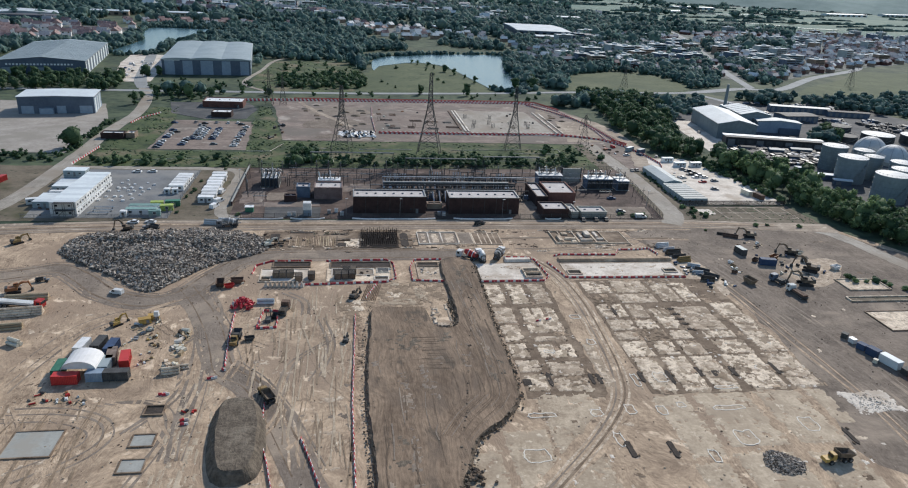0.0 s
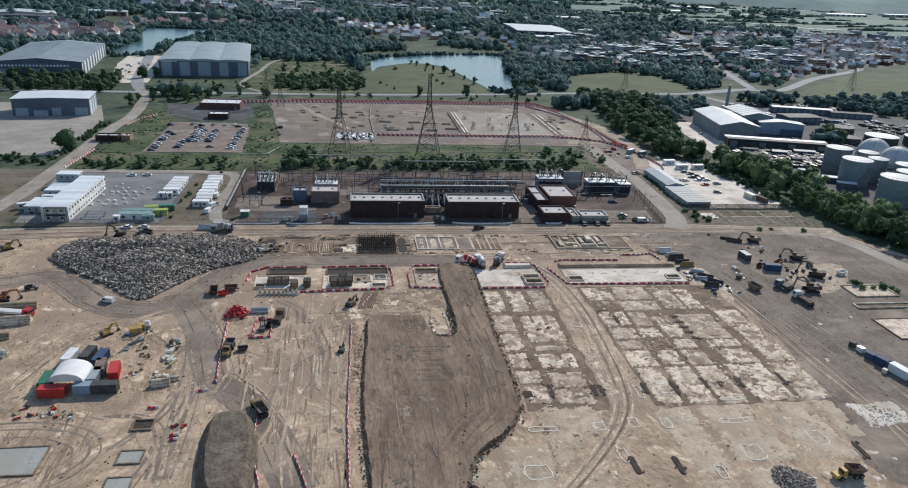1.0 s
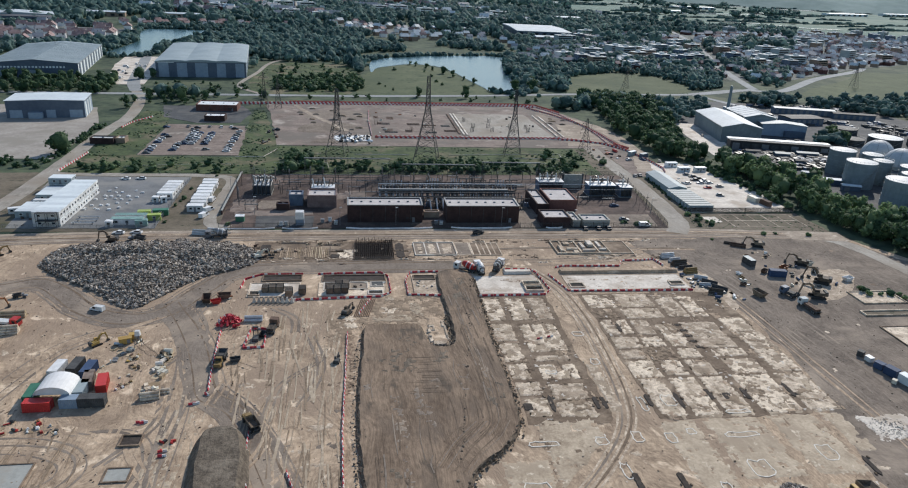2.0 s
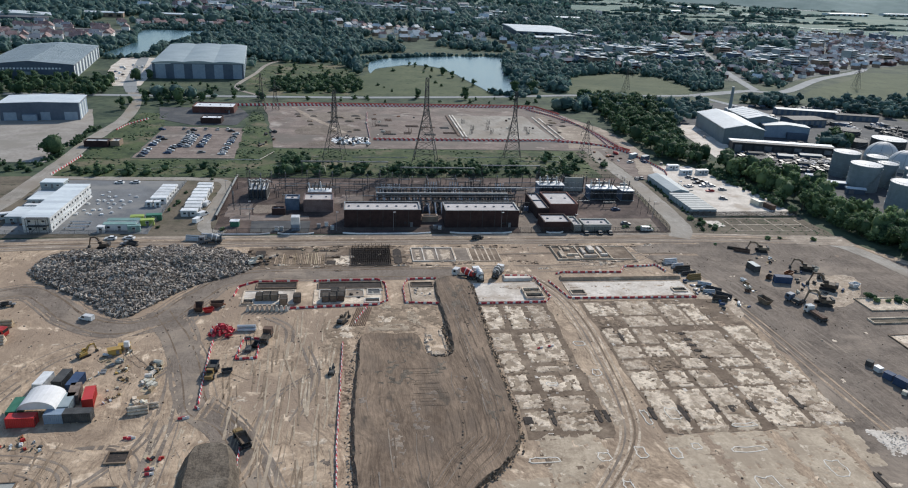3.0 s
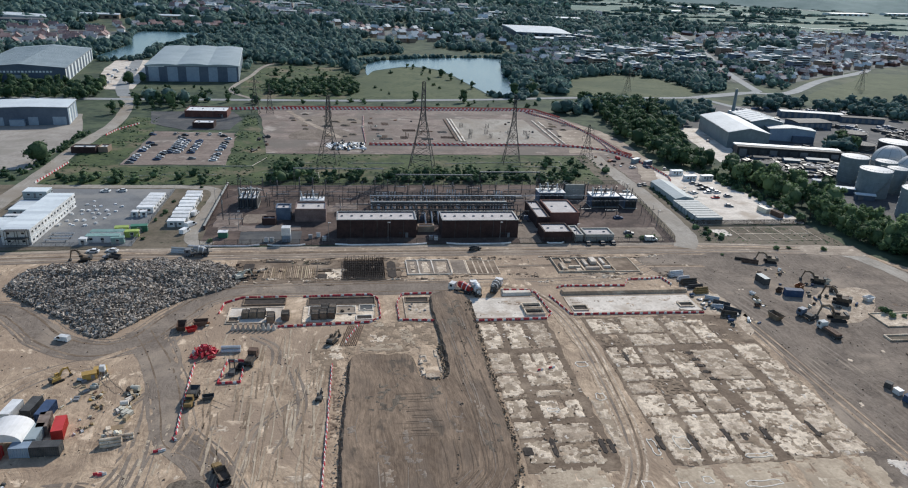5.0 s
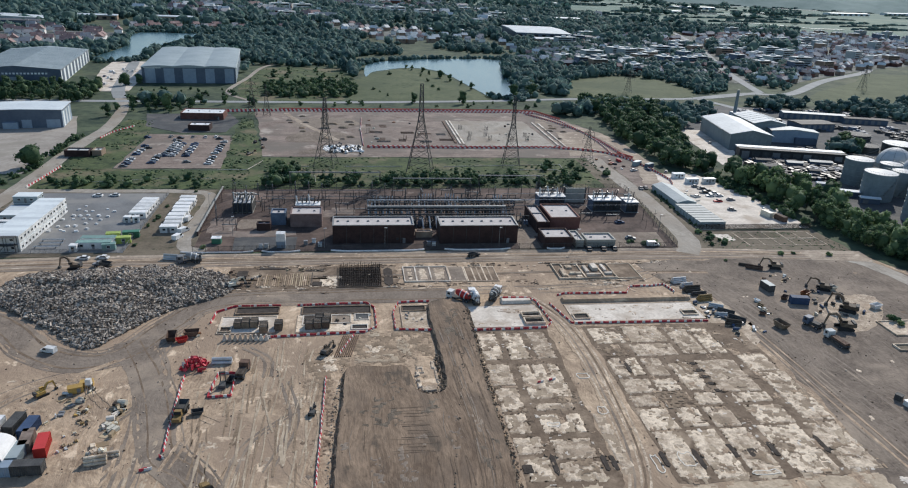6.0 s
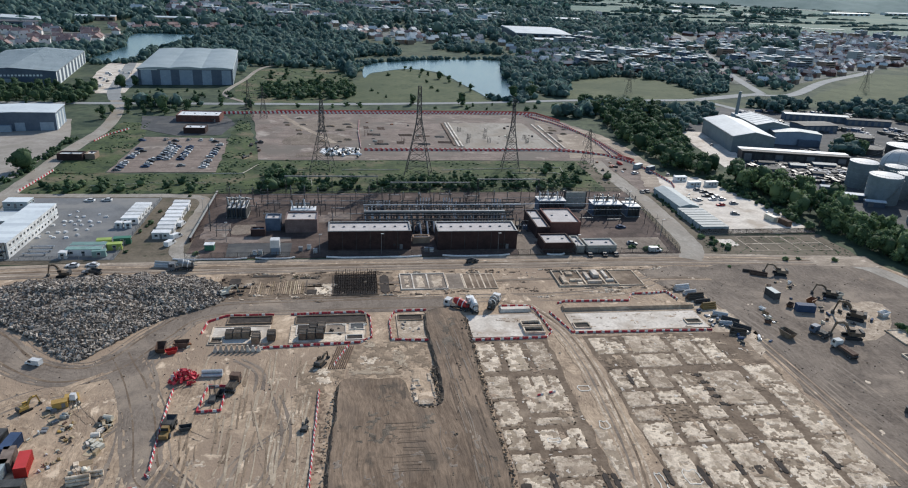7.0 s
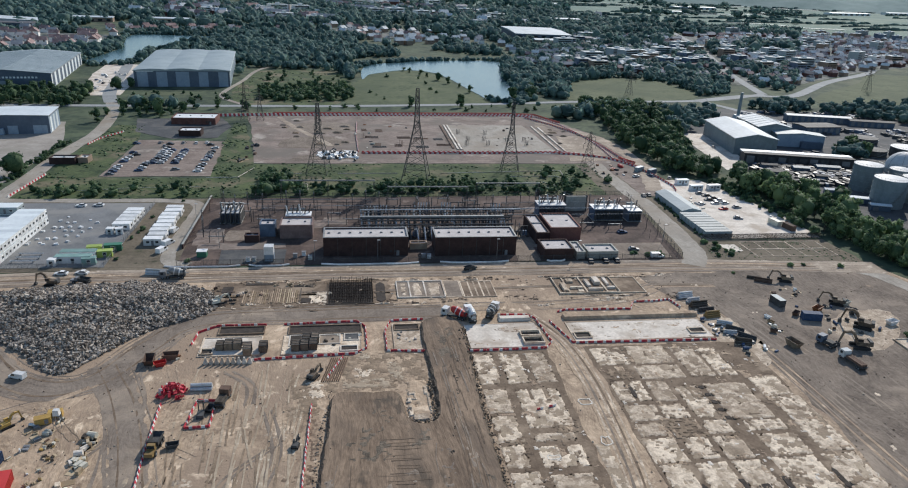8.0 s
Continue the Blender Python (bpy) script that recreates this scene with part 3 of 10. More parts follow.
strip("road_lane", [(-46, 284), (-54.5, 290), (-55, 320), (-55.5, 352), (-70, 359), (-110, 359.5), (-142, 360)], 5.0, 0.17, PAVED, "pale concrete lane beside the substation")
sheet("substation_ground", [(-50, 283), (140, 282.5), (148.2, 366), (-53, 362)], 0.14, GRAVEL_DARK, "dark grey-brown gravel of the substation compound", "ground", 0.3, 10)
sheet("substation_apron", [(74, 283), (83, 283), (83, 322), (77, 322)], 0.17, HAUL, "worn grey concrete apron", "pavement")
sheet("substation_apron", [(115, 284), (136, 284), (138, 300), (115, 300)], 0.17, HAUL, "worn pale concrete parking apron", "pavement")
sheet("substation_pad", [(-36, 284.5), (-13, 284.5), (-13, 298), (-37, 298)], 0.18, TARMAC, "flat dark grey hardstanding inside the fence", "pavement")
rnd = random.Random(66)
for k in range(12):
    x, y, w, h = rnd.uniform(-46, 134), rnd.choice((rnd.uniform(285, 289), rnd.uniform(302, 350))), rnd.uniform(3, 9), rnd.uniform(2, 6)
    sheet("substation_patch", star(x, y, w, h, 0.5, k + 31, 22), 0.15 + 0.002 * k, (HAUL, DIRT_PINK, GRAVEL_DARK)[k % 3], "worn patch in the substation gravel", "ground")
for k, (x, y, w, h) in enumerate(((-30, 302, 16, 3.2), (-44, 312, 5, 9), (-36, 300, 9, 1.6), (-8, 326, 9, 5))):
    sheet("substation_patch", star(x, y, w, h, 0.5, k + 61, 26), 0.176 + 0.002 * k, DIRT_PINK, "pinkish trodden ground in the substation", "ground")
sheet("grass_strip", [(-139, 362), (150, 366), (150, 426), (-40, 424), (-58, 396), (-139, 396)], 0.10, GRASS, "rough green grass strip beneath the pylons", "grass", 1.5, 8)
sheet("grass_bank", [(-138, 396), (-112, 396), (-114, 480), (-120, 520), (-138, 520)], 0.10, GRASS, "rough grass beside the car park", "grass", 1.0, 8)
sheet("grass_plot", [(-58, 396), (-40, 424), (-48, 470), (-58, 530), (-66, 530), (-64, 470)], 0.10, GRASS, "rough grass between car park and compound", "grass", 1.0, 8)
sheet("car_park", [(-111, 398), (-59, 400), (-63, 476), (-113, 478)], 0.18, DIRT_PINK, "pinkish gravel car park", "car park", 0.6, 8)
sheet("compound_ground", [(-40, 425), (166, 428), (171, 500), (160, 560), (130, 570), (-60, 556), (-46, 470)], 0.16, DIRT_PINK, "pinkish bare earth of the northern compound", "ground", 0.8, 10)
sheet("compound_pad", [(80, 455), (137, 456), (134, 534), (79, 532)], 0.22, PAVED, "pale concrete pad in the compound", "pavement", 0.4, 10)
sheet("compound_pad", [(19, 453), (71, 457), (74, 534), (16, 536)], 0.20, DIRT_PINK, "levelled earth pad in the compound", "pavement", 0.4, 10)
strip("road_compound", [(166, 372), (174, 396), (180, 420), (181, 455), (178, 490), (166, 520), (150, 545)], 9, 0.24, GRAVEL_PALE, "pale pinkish track beside the tree belt", rag=0.8)
sheet("gate_ground", [(157, 364), (172, 364), (186, 420), (180, 440), (150, 434), (148, 424), (157, 404)], 0.135, DIRT_PINK, "trodden pinkish earth at the compound gate", "ground", 1.0, 4)
sheet("compound_margin", [(160, 420), (178, 420), (184, 470), (180, 500), (166, 540), (150, 565)], 0.15, DIRT_PINK, "pinkish trodden earth beside the track", "ground", 0.8, 6)
sheet("compound_road", [(140, 432), (166, 434), (170, 500), (150, 500)], 0.20, GRAVEL_PALE, "pale track at the edge of the compound", "road", 0.6, 8)
strip("compound_path", [(-38, 552), (-26, 520), (-14, 496), (-6, 480), (0, 466)], 3.6, 0.205, GRAVEL_PALE, "pale trodden path across the compound", rag=0.5)
for k, (a, b, c, d) in enumerate(((-30, 5, 462, 490), (-28, 12, 505, 535), (60, 76, 462, 500), (140, 152, 505, 545), (-20, 14, 432, 446))):
    sheet("compound_patch", smooth_loop([(a, c), (b, c + 4), (b - 4, d), (a + 5, d - 3)], 4), 0.185 + 0.003 * k, HAUL if k % 2 else SITE_EAST, "grey disturbed earth in the compound", "ground", 0.8, 4, k)
sheet("brick_yard", [(-131, 541), (-76, 546), (-66, 520), (-70, 486), (-96, 482), (-121, 500)], 0.15, TARMAC, "dark paved yard round the brick buildings", "yard", 0.5, 6)
sheet("dirt_west", [(-330, 281), (-134, 281), (-147, 300), (-147, 362), (-330, 366)], 0.075, SCRUB, "dusty brown ground beside the access road", "ground", 1.0, 8)
strip("road_pond", [(-420, 575), (-200, 585), (-60, 595), (12, 601), (119, 618), (211, 639), (330, 655), (420, 700)], 8, 0.16, ROAD_FAR, "grey road behind the compound", rag=0.1)
strip("road_depot", [(-165, 600), (-178, 640), (-190, 700), (-205, 780), (-215, 830)], 10, 0.17, ROAD_FAR, "grey road between the sheds", rag=0.1)
strip("road_park_path", [(-70, 600), (-92, 640), (-86, 720), (-78, 806), (-40, 870)], 4, 0.2, PAVED, "pale footpath through the meadow", rag=0.1)
strip("road_town", [(330, 655), (400, 690), (450, 695), (560, 800), (700, 910), (760, 1010)], 11, 0.18, ROAD_FAR, "pale road along the edge of the pasture", rag=0.2)
strip("road_town_far", [(420, 700), (470, 860), (560, 1100), (640, 1330), (700, 1520)], 10, 0.19, ROAD_FAR, "grey road into the town", rag=0.2)
strip("road_estate", [(330, 655), (345, 600), (352, 560), (350, 520)], 8, 0.17, ROAD_FAR, "grey road to the scrapyard", rag=0.2)
sheet("depot_yard", [(-330, 384), (-150, 388), (-153, 470), (-172, 528), (-330, 540)], 0.15, DEPOT, "pale concrete yard of the depot", "yard", 0.4, 12)
sheet("shed_yard", [(-197, 628), (-168, 632), (-180, 740), (-192, 815), (-232, 815), (-224, 745)], 0.14, CONCRETE_PALE, "pale concrete yard between the large sheds", "yard", 0.4, 12)
sheet("car_park_east", [(159, 303), (213, 304), (214, 330), (201, 392), (170, 394)], 0.18, CONCRETE_PALE, "pale concrete car park of the eastern compound", "car park", 0.3, 8)
sheet("plot_east", [(153, 281), (214, 276), (213, 302), (157, 302)], 0.13, SCRUB, "overgrown plot with traces of old walls", "ground", 0.5, 6)
for nm, ring in (("town_ground", [(236, 985), (236, 872), (320, 832), (410, 775), (470, 745), (560, 815), (680, 905), (820, 985), (1080, 1180), (1330, 1560), (1050, 1640), (720, 1470), (420, 1330), (330, 1130)]), ("estate_ground", [(-430, 870), (-305, 905), (-292, 1010), (-300, 1120), (-440, 1130), (-520, 960)]), ("estate_ground", [(-60, 1260), (30, 1230), (140, 1170), (190, 1185), (160, 1290), (20, 1360), (-60, 1380)])):
    sheet(nm, ring, 0.13, GARDENS, "grey streets and green gardens of the town", "ground", 3, 30)
sheet("scrapyard_ground", [(245, 300), (420, 300), (470, 480), (470, 600), (300, 620), (262, 540), (236, 470)], 0.10, TARMAC, "grey oily ground of the works", "ground", 1.5, 12)
sheet("pasture_pond", smooth_loop([(10, 612), (20, 738), (44, 786), (70, 812), (95, 800), (112, 735), (124, 655), (118, 622)]), 0.12, PASTURE, "yellow-green meadow beside the pond", "grass", 1.0, 12)
sheet("pasture_west", smooth_loop([(-78, 612), (-80, 780), (-20, 800), (10, 760), (2, 610)]), 0.13, GRASS, "green rough meadow with shrubs", "grass", 1.0, 12)
sheet("pasture_middle", smooth_loop([(205, 650), (250, 770), (330, 790), (350, 700), (300, 650)]), 0.12, PASTURE, "dry yellow-green pasture", "grass", 1.0, 12)
sheet("pasture_east", smooth_loop([(455, 630), (470, 690), (600, 800), (680, 880), (780, 850), (760, 760), (620, 690), (520, 640)]), 0.12, PASTURE, "smooth yellow-green pasture", "grass", 1.0, 12)
sheet("ground_plain", [(640, 1640), (1060, 1660), (1340, 1570), (1700, 1500), (3800, 2200), (4300, 3200), (3600, 4200), (900, 4400), (-400, 4400), (-300, 3300), (300, 2700), (600, 2100)], 0.4, FIELD_HAZED, "broad fields far off, tinted blue-green for haze", "field", 18, 60, 3, 0.5)

POND = smooth_loop([(24, 745), (24, 807), (34, 857), (76, 893), (120, 914), (195, 922), (183, 846), (174, 788), (165, 708), (158, 642), (131, 638), (126, 664), (118, 716), (111, 766), (97, 808), (70, 820), (44, 795), (31, 778)], 4)
POND_WEST = smooth_loop([(-258, 824), (-224, 822), (-218, 865), (-224, 921), (-207, 992), (-174, 1133), (-217, 1142), (-290, 1134), (-276, 1032), (-259, 951)], 4)
POND_SMALL = smooth_loop([(-70, 1115), (-45, 1110), (-10, 1085), (-15, 1060), (-60, 1085)], 4)
for nm, ring, lb in (("water_pond", POND, "calm pale blue pond behind the meadow"), ("water_pond_west", POND_WEST, "calm blue lake beside the houses"), ("water_pond_small", POND_SMALL, "small pale pool among trees")):
    sheet(nm, ring, 0.25, WATER, lb, "water")
strip("water_river", [(700, 3600), (1200, 3200), (1660, 2850), (1500, 2620), (1150, 2450)], 26, 1.5, WATER, "pale winding river far off", "water", 2)
strip("water_channel", [(1080, 2010), (1190, 1960), (1230, 1850), (1330, 1840)], 22, 1.6, WATER, "pale water channel far off", "water", 2)
strip("water_estuary", [(1900, 3500), (2600, 3350), (3300, 3550), (4200, 3700)], 60, 1.7, WATER, "pale estuary water far off", "water", 4)

streaks = {0: Geo(), 1: Geo(), 2: Geo()}
rnd = random.Random(19)
for k in range(70):
    x, y, w, h = rnd.uniform(-41, -32), rnd.uniform(116, 166), rnd.uniform(0.35, 0.9), rnd.uniform(1.2, 5)
    crumble(streaks[0], x - w, x + w, y - h, y + h, 0.3, 0.118, k + 4000, 0.5, 0.1, 0.01, 0.05)
for k in range(5):
    crumble(streaks[2], 121.5 + 1.2 * k, 128 + 1.2 * k, 225 - 4.4 * k, 231 - 4.4 * k, 0.4, 0.11, k + 4300, 1.6, 0.1, 0.01, 0.05)
for k in range(26):
    x, y, w, h = rnd.uniform(132, 200), rnd.uniform(150, 262), rnd.uniform(1, 4), rnd.uniform(0.8, 4)
    crumble(streaks[2 if k % 3 else 1], x - w, x + w, y - h, y + h, 0.45, 0.105, k + 4400, 0.9 * min(w, h), 0.0, 0.01, 0.05)
fine_lines = {0: Geo(), 1: Geo()}
for k in range(230):
    x, y, n = rnd.uniform(-30, 1), rnd.uniform(124, 208), rnd.uniform(2, 9)
    if k % 4 == 3:
        x, y = rnd.uniform(-98, -52), rnd.uniform(122, 150)
    if x < -22 + (150 - y) * 0.5 and x > -40 and y < 166:
        continue
    d = rnd.gauss(0.0, 0.08)
    rut(fine_lines[k % 2], [(x - d * n, y - n), (x + rnd.uniform(-0.2, 0.2), y), (x + d * n, y + n)], rnd.uniform(0.15, 0.55), 0.126 + 0.0004 * (k % 40), rnd)
tagged(fine_lines[0].obj("wheel_tracks", DUSTY), "faint pale scrape lines in the bare earth", "wheel tracks", kind="stuff")
tagged(fine_lines[1].obj("wheel_tracks", MUDDY_EARTH), "faint brown scrape lines in the bare earth", "wheel tracks", kind="stuff")
for kind, mt, lb in ((0, DUSTY, "pale scraped streaks in the bare earth"), (1, TRENCH, "darker damp earth on the site"), (2, CONCRETE, "pale crushed concrete trodden into the earth")):
    tagged(streaks[kind].obj("scraped_earth", mt), lb, "earth patches", kind="stuff")
crushed = Geo()
for k, (a, b, c, d) in enumerate(((128, 143, 133.5, 144.5), (119.5, 127, 146, 157), (131, 139, 112, 119))):
    crumble(crushed, a, b, c, d, 0.4, 0.14, k + 4600, 2.0, 0.4, 0.03, 0.07)
tagged(crushed.obj("crushed_concrete", CONCRETE_PALE), "pale spread of crushed concrete on the earth", "earth patches", kind="stuff")
sheet("pale_ground_pipes", smooth_loop([(121, 204), (128, 203), (133, 212), (134, 224), (130, 236), (124, 240), (121.5, 222)], 4), 0.088, CONCRETE, "pale crushed concrete round the stacked pipes", "ground", 0.8, 1.5)
sheet("pale_ground_east", smooth_loop([(167, 229), (177, 235), (191, 234), (186, 222), (176, 213), (165, 209), (162, 220)], 4), 0.09, CONCRETE, "pale crushed concrete beneath the excavators", "ground", 0.6, 2)

# hedgerows between the far fields
rnd = random.Random(61)
hedges = Geo()
for k in range(70):
    x, y, a = rnd.uniform(650, 2500), rnd.uniform(1800, 3600), rnd.choice((0.25, 0.25, 0.4, 1.5)) + rnd.uniform(-0.15, 0.15)
    for q in range(rnd.randrange(8, 26)):
        s = rnd.uniform(4, 9)
        hedges.box(-s * 1.6, s * 1.6, -s * 0.6, s * 0.6, 0, s * rnd.uniform(0.5, 1.1), turn(x + 14 * q * math.cos(a) + rnd.uniform(-4, 4), y + 14 * q * math.sin(a) + rnd.uniform(-4, 4), math.degrees(a)), top=s * 0.35)
tagged(hedges.obj("hedgerows", LEAF_HAZED), "dark hedgerows between far fields", "hedge", kind="stuff")

# low hills added as a backdrop to close the horizon, haze in their colour
g = Geo()
for i in range(121):
    a = radians(-62 + i * 1.04)
    h = 95 + 55 * noise.noise((i * 0.11, 3, 0)) + 22 * noise.noise((i * 0.43, 7, 0))
    for r, z in ((4150, -2), (4400, h * 0.55), (4680, h)):
        g.v.append((r * math.sin(a), r * math.cos(a), z))
for i in range(120):
    for k in (0, 1):
        g.f.append((3 * i + k, 3 * i + 3 + k, 3 * i + 4 + k, 3 * i + 1 + k))
tagged(g.obj("backdrop_hills", HILLS_HAZED), "low backdrop hills tinted blue-green for haze", "hills", kind="structure")


# ---- the raised platform of dark fill ----
def grown(poly, d):
    """An outline moved outwards (minus: inwards) by d metres; it runs anticlockwise."""
    n, res = len(poly), []
    for i, p in enumerate(poly):
        a, b = Vector(poly[i - 1]), Vector(poly[(i + 1) % n])
        t = (b - a).normalized()
        res.append((p[0] + t.y * d, p[1] - t.x * d))
    return res


def area(poly):
    return sum(poly[i - 1][0] * poly[i][1] - poly[i][0] * poly[i - 1][1] for i in range(len(poly))) / 2


def mound(name, outline, height, slope, top_mat, side_mat, label, category, rag=0.4, step=2.0, seed=1, wobble=0.1):
    """A flat-topped heap: a ragged foot, a broken slope and a top of its own."""
    if area(outline) < 0:
        outline = outline[::-1]
    dense = ragged(outline, 0.0, step, seed)
    n = len(dense)
    length = sum(math.dist(dense[i - 1], dense[i]) for i in range(n))

    def wave(i, k):
        t = 6.2832 * i / n
        rr = length / 6.2832 / 3.0
        return noise.noise((math.cos(t) * rr, math.sin(t) * rr, seed + 7.3 * k)) + 0.5 * noise.noise((math.cos(t) * rr * 4, math.sin(t) * rr * 4, seed + 3.1 * k))

    rings = []
    for k, f in enumerate((0.0, 0.35, 0.7, 1.0)):
        base = grown(dense, -slope * f)
        ring = []
        for i, (x, y) in enumerate(base):
            a, b = Vector(dense[i - 1]), Vector(dense[(i + 1) % n])
            t = (b - a).normalized()
            d = rag * wave(i, 0.4 * k)
            ring.append((x + t.y * d, y - t.x * d, 0.0 if k == 0 else height * min(1, f * 1.08) + wobble * wave(i, k + 5)))
        rings.append(ring)
    side = Geo()
    for r in rings:
        side.v += r
    for k in range(3):
        side.f += [(k * n + i, k * n + (i + 1) % n, (k + 1) * n + (i + 1) % n, (k + 1) * n + i) for i in range(n)]
    root = thing(name, label, category, kind="structure" if name.startswith("ground") else "")
    side.obj("slope", side_mat, root)
    bm = bmesh.new()
    vs = [bm.verts.new((x, y, z - 0.02)) for x, y, z in rings[-1]]
    f = bm.faces.new(vs)
    f.normal_update()
    if f.normal.z < 0:
        f.normal_flip()
    bmesh.ops.triangulate(bm, faces=[f])
    me = bpy.data.meshes.new("top")
    bm.to_mesh(me)
    bm.free()
    me.materials.append(top_mat)
    new("top", me).parent = root
    return root


mound("ground_platform", smooth_loop([(5.2, 191), (6, 196.6), (9.1, 198.2), (16.5, 197.6), (22.6, 197.2), (23.8, 193), (24.2, 188), (25.4, 184.8), (28, 183.4), (30.6, 184.8), (31.7, 190), (31.9, 199.7), (31.4, 215), (31.2, 229), (33, 236), (41, 238), (44.6, 231), (44, 205), (43.4, 186), (43.4, 160), (43.0, 151), (41.7, 144), (38.9, 139.6), (35.1, 135.2), (31.4, 132.2), (28.6, 128.6), (26.8, 124), (25.4, 119.5), (22.6, 112), (20, 92), (3.5, 92), (4.6, 116), (3.2, 146), (4, 172), (4.9, 181)], 3), 1.2, 0.9, FILL, FILL_EDGE, "raised dark earth platform with a crumbling edge", "earth platform", 0.4, 0.8, 4, 0.03)
mound("spoil_heap", smooth_loop([(-32, 146), (-27, 149.5), (-21.5, 147), (-19, 134), (-19.5, 122), (-24, 119), (-29, 121), (-31.5, 131)], 4), 2.6, 2.0, SPOIL, SPOIL, "flat-topped oblong heap of dark earth", "earth heap", 0.3, 2, 9, 0.06)
rnd = random.Random(28)
EDGE = ragged(smooth_loop([(44.6, 231), (44, 205), (43.4, 186), (43.4, 160), (43.0, 151), (41.7, 144), (38.9, 139.6), (35.1, 135.2), (31.4, 132.2), (28.6, 128.6), (26.8, 124), (25.4, 119.5), (22.6, 112)], 4, False)[:-1], 0.0, 0.4, 1) + ragged([(6, 199), (3.6, 176), (3.0, 146), (4.4, 116), (3.6, 100)], 0.0, 0.4, 1)
clods = {0: Geo(), 1: Geo()}
for k in range(2600):
    x, y = rnd.choice(EDGE)
    if 6 < x < 22.2 or (y > 232):
        continue
    out = rnd.gauss(0.1, 0.42) * (1.4 if 110 < y < 145 and x > 20 else 1.0)
    if x < 20 and rnd.random() < 0.55:
        continue
    s = (0.08 + 0.34 * rnd.random() ** 2.5) * (1.0 if x > 20 else 0.75)
    clods[k % 2].blob((x + (out if x > 20 else -out) + rnd.uniform(-0.2, 0.2), y + rnd.uniform(-0.5, 0.5), max(0.08, 1.15 - 0.8 * max(0, out + 0.5)) if out < 0.6 else 0.12), s, 0.8, 0.35, k)
tagged(clods[0].obj("edge_clods", FILL_EDGE), "dark crumbled earth clods along the platform's edge", "earth clods", kind="stuff")
tagged(clods[1].obj("edge_clods", SPOIL), "brown crumbled earth clods along the platform's edge", "earth clods", kind="stuff")
damp, dry, spilt, marks = Geo(), Geo(), Geo(), Geo()
for k, (a, b, c, d) in enumerate(((30, 44, 226, 241), (24, 31, 210, 216), (-1, 5, 160, 196), (44, 48, 120, 150))):
    crumble(spilt, a, b, c, d, 0.45, 0.15, 600 + k, 3.4, 0.0, 0.06, 0.09)
for k, (a, b, c, d) in enumerate(((14, 22.6, 182, 196), (8, 22, 168, 184), (33.5, 43, 206, 232), (22, 32, 172, 182.5), (34, 43, 150, 166), (6, 16, 118, 134))):
    crumble(damp, a, b, c, d, 0.5, 1.225, 510 + k, 2.6, 0.0, 0.01, 0.09)
for k in range(26):
    x, y, w, h = rnd.uniform(6, 40), rnd.uniform(112, 172), rnd.uniform(0.8, 2.6), rnd.uniform(2, 9)
    if x > 22 and y < 148:
        x = 14
    crumble(dry, x - w, x + w, y - h, y + h, 0.45, 1.235, 560 + k, 1.3, 0.0, 0.01, 0.09)
for k in range(15):
    y, a, b = 159.5 + 1.25 * k + rnd.uniform(-0.5, 0.5), rnd.uniform(16.4, 21), rnd.uniform(23.5, 28)
    rut(marks, [(a, y), (a + 4, y + rnd.uniform(-0.3, 0.3)), (b, y + rnd.uniform(-0.4, 0.2))], rnd.uniform(0.08, 0.22), 1.247 + 0.0006 * k, rnd)
for k in range(44):
    x, y, n = rnd.uniform(6, 41), rnd.uniform(118, 176), rnd.uniform(6, 16)
    if not (x > 21 and y < 150) and not (15 < x < 29 and y > 152):
        rut(marks if k % 3 else dry, [(x, y - n / 2), (x + rnd.uniform(-0.4, 0.4), y), (x + rnd.uniform(-0.6, 0.6), y + n / 2)], rnd.uniform(0.15, 0.4), 1.243 + 0.0006 * k, rnd)
for k in range(26):
    y, n = rnd.uniform(172, 224), rnd.uniform(6, 14)
    x = rnd.uniform(33.5, 42.5)
    rut(marks if k % 2 else dry, [(x, y - n / 2), (x - 0.2, y), (x - 0.5, y + n / 2)], rnd.uniform(0.15, 0.4), 1.246 + 0.0006 * k, rnd)
for k in range(16):
    off = 1.4 + 0.75 * k + rnd.uniform(-0.2, 0.2)
    bend = [(42.6 - off, 172), (42.2 - off, 158), (41.2 - off * 0.95, 147), (37.6 - off * 0.9, 140.4 + off * 0.3), (32.6 - off * 0.75, 135 + off * 0.4), (27.8 - off * 0.7, 128.6 + off * 0.3)]
    a = rnd.randrange(0, 3)
    rut(marks if k % 4 else dry, bend[a:a + rnd.choice((3, 4, 5))], rnd.uniform(0.15, 0.4), 1.25 + 0.0006 * k, rnd)
for k in range(90):
    clod = rnd.uniform(0.15, 0.55)
    marks.blob((25.4 + rnd.gauss(0, 1.6), 118.4 + rnd.gauss(0, 1.5), 0.3 + rnd.uniform(0, 0.5)), clod, 0.8, 0.35, k + 5400)
tagged(spilt.obj("spilt_fill", FILL), "thin dark fill spilt over the bare earth round the platform", "earth patches", kind="stuff")
tagged(damp.obj("damp_fill", SPOIL), "darker damp patches and track marks on the scraped platform", "earth patches", kind="stuff")
tagged(marks.obj("track_marks", TRACKED), "dark machine track marks on the scraped platform", "wheel tracks", kind="stuff")
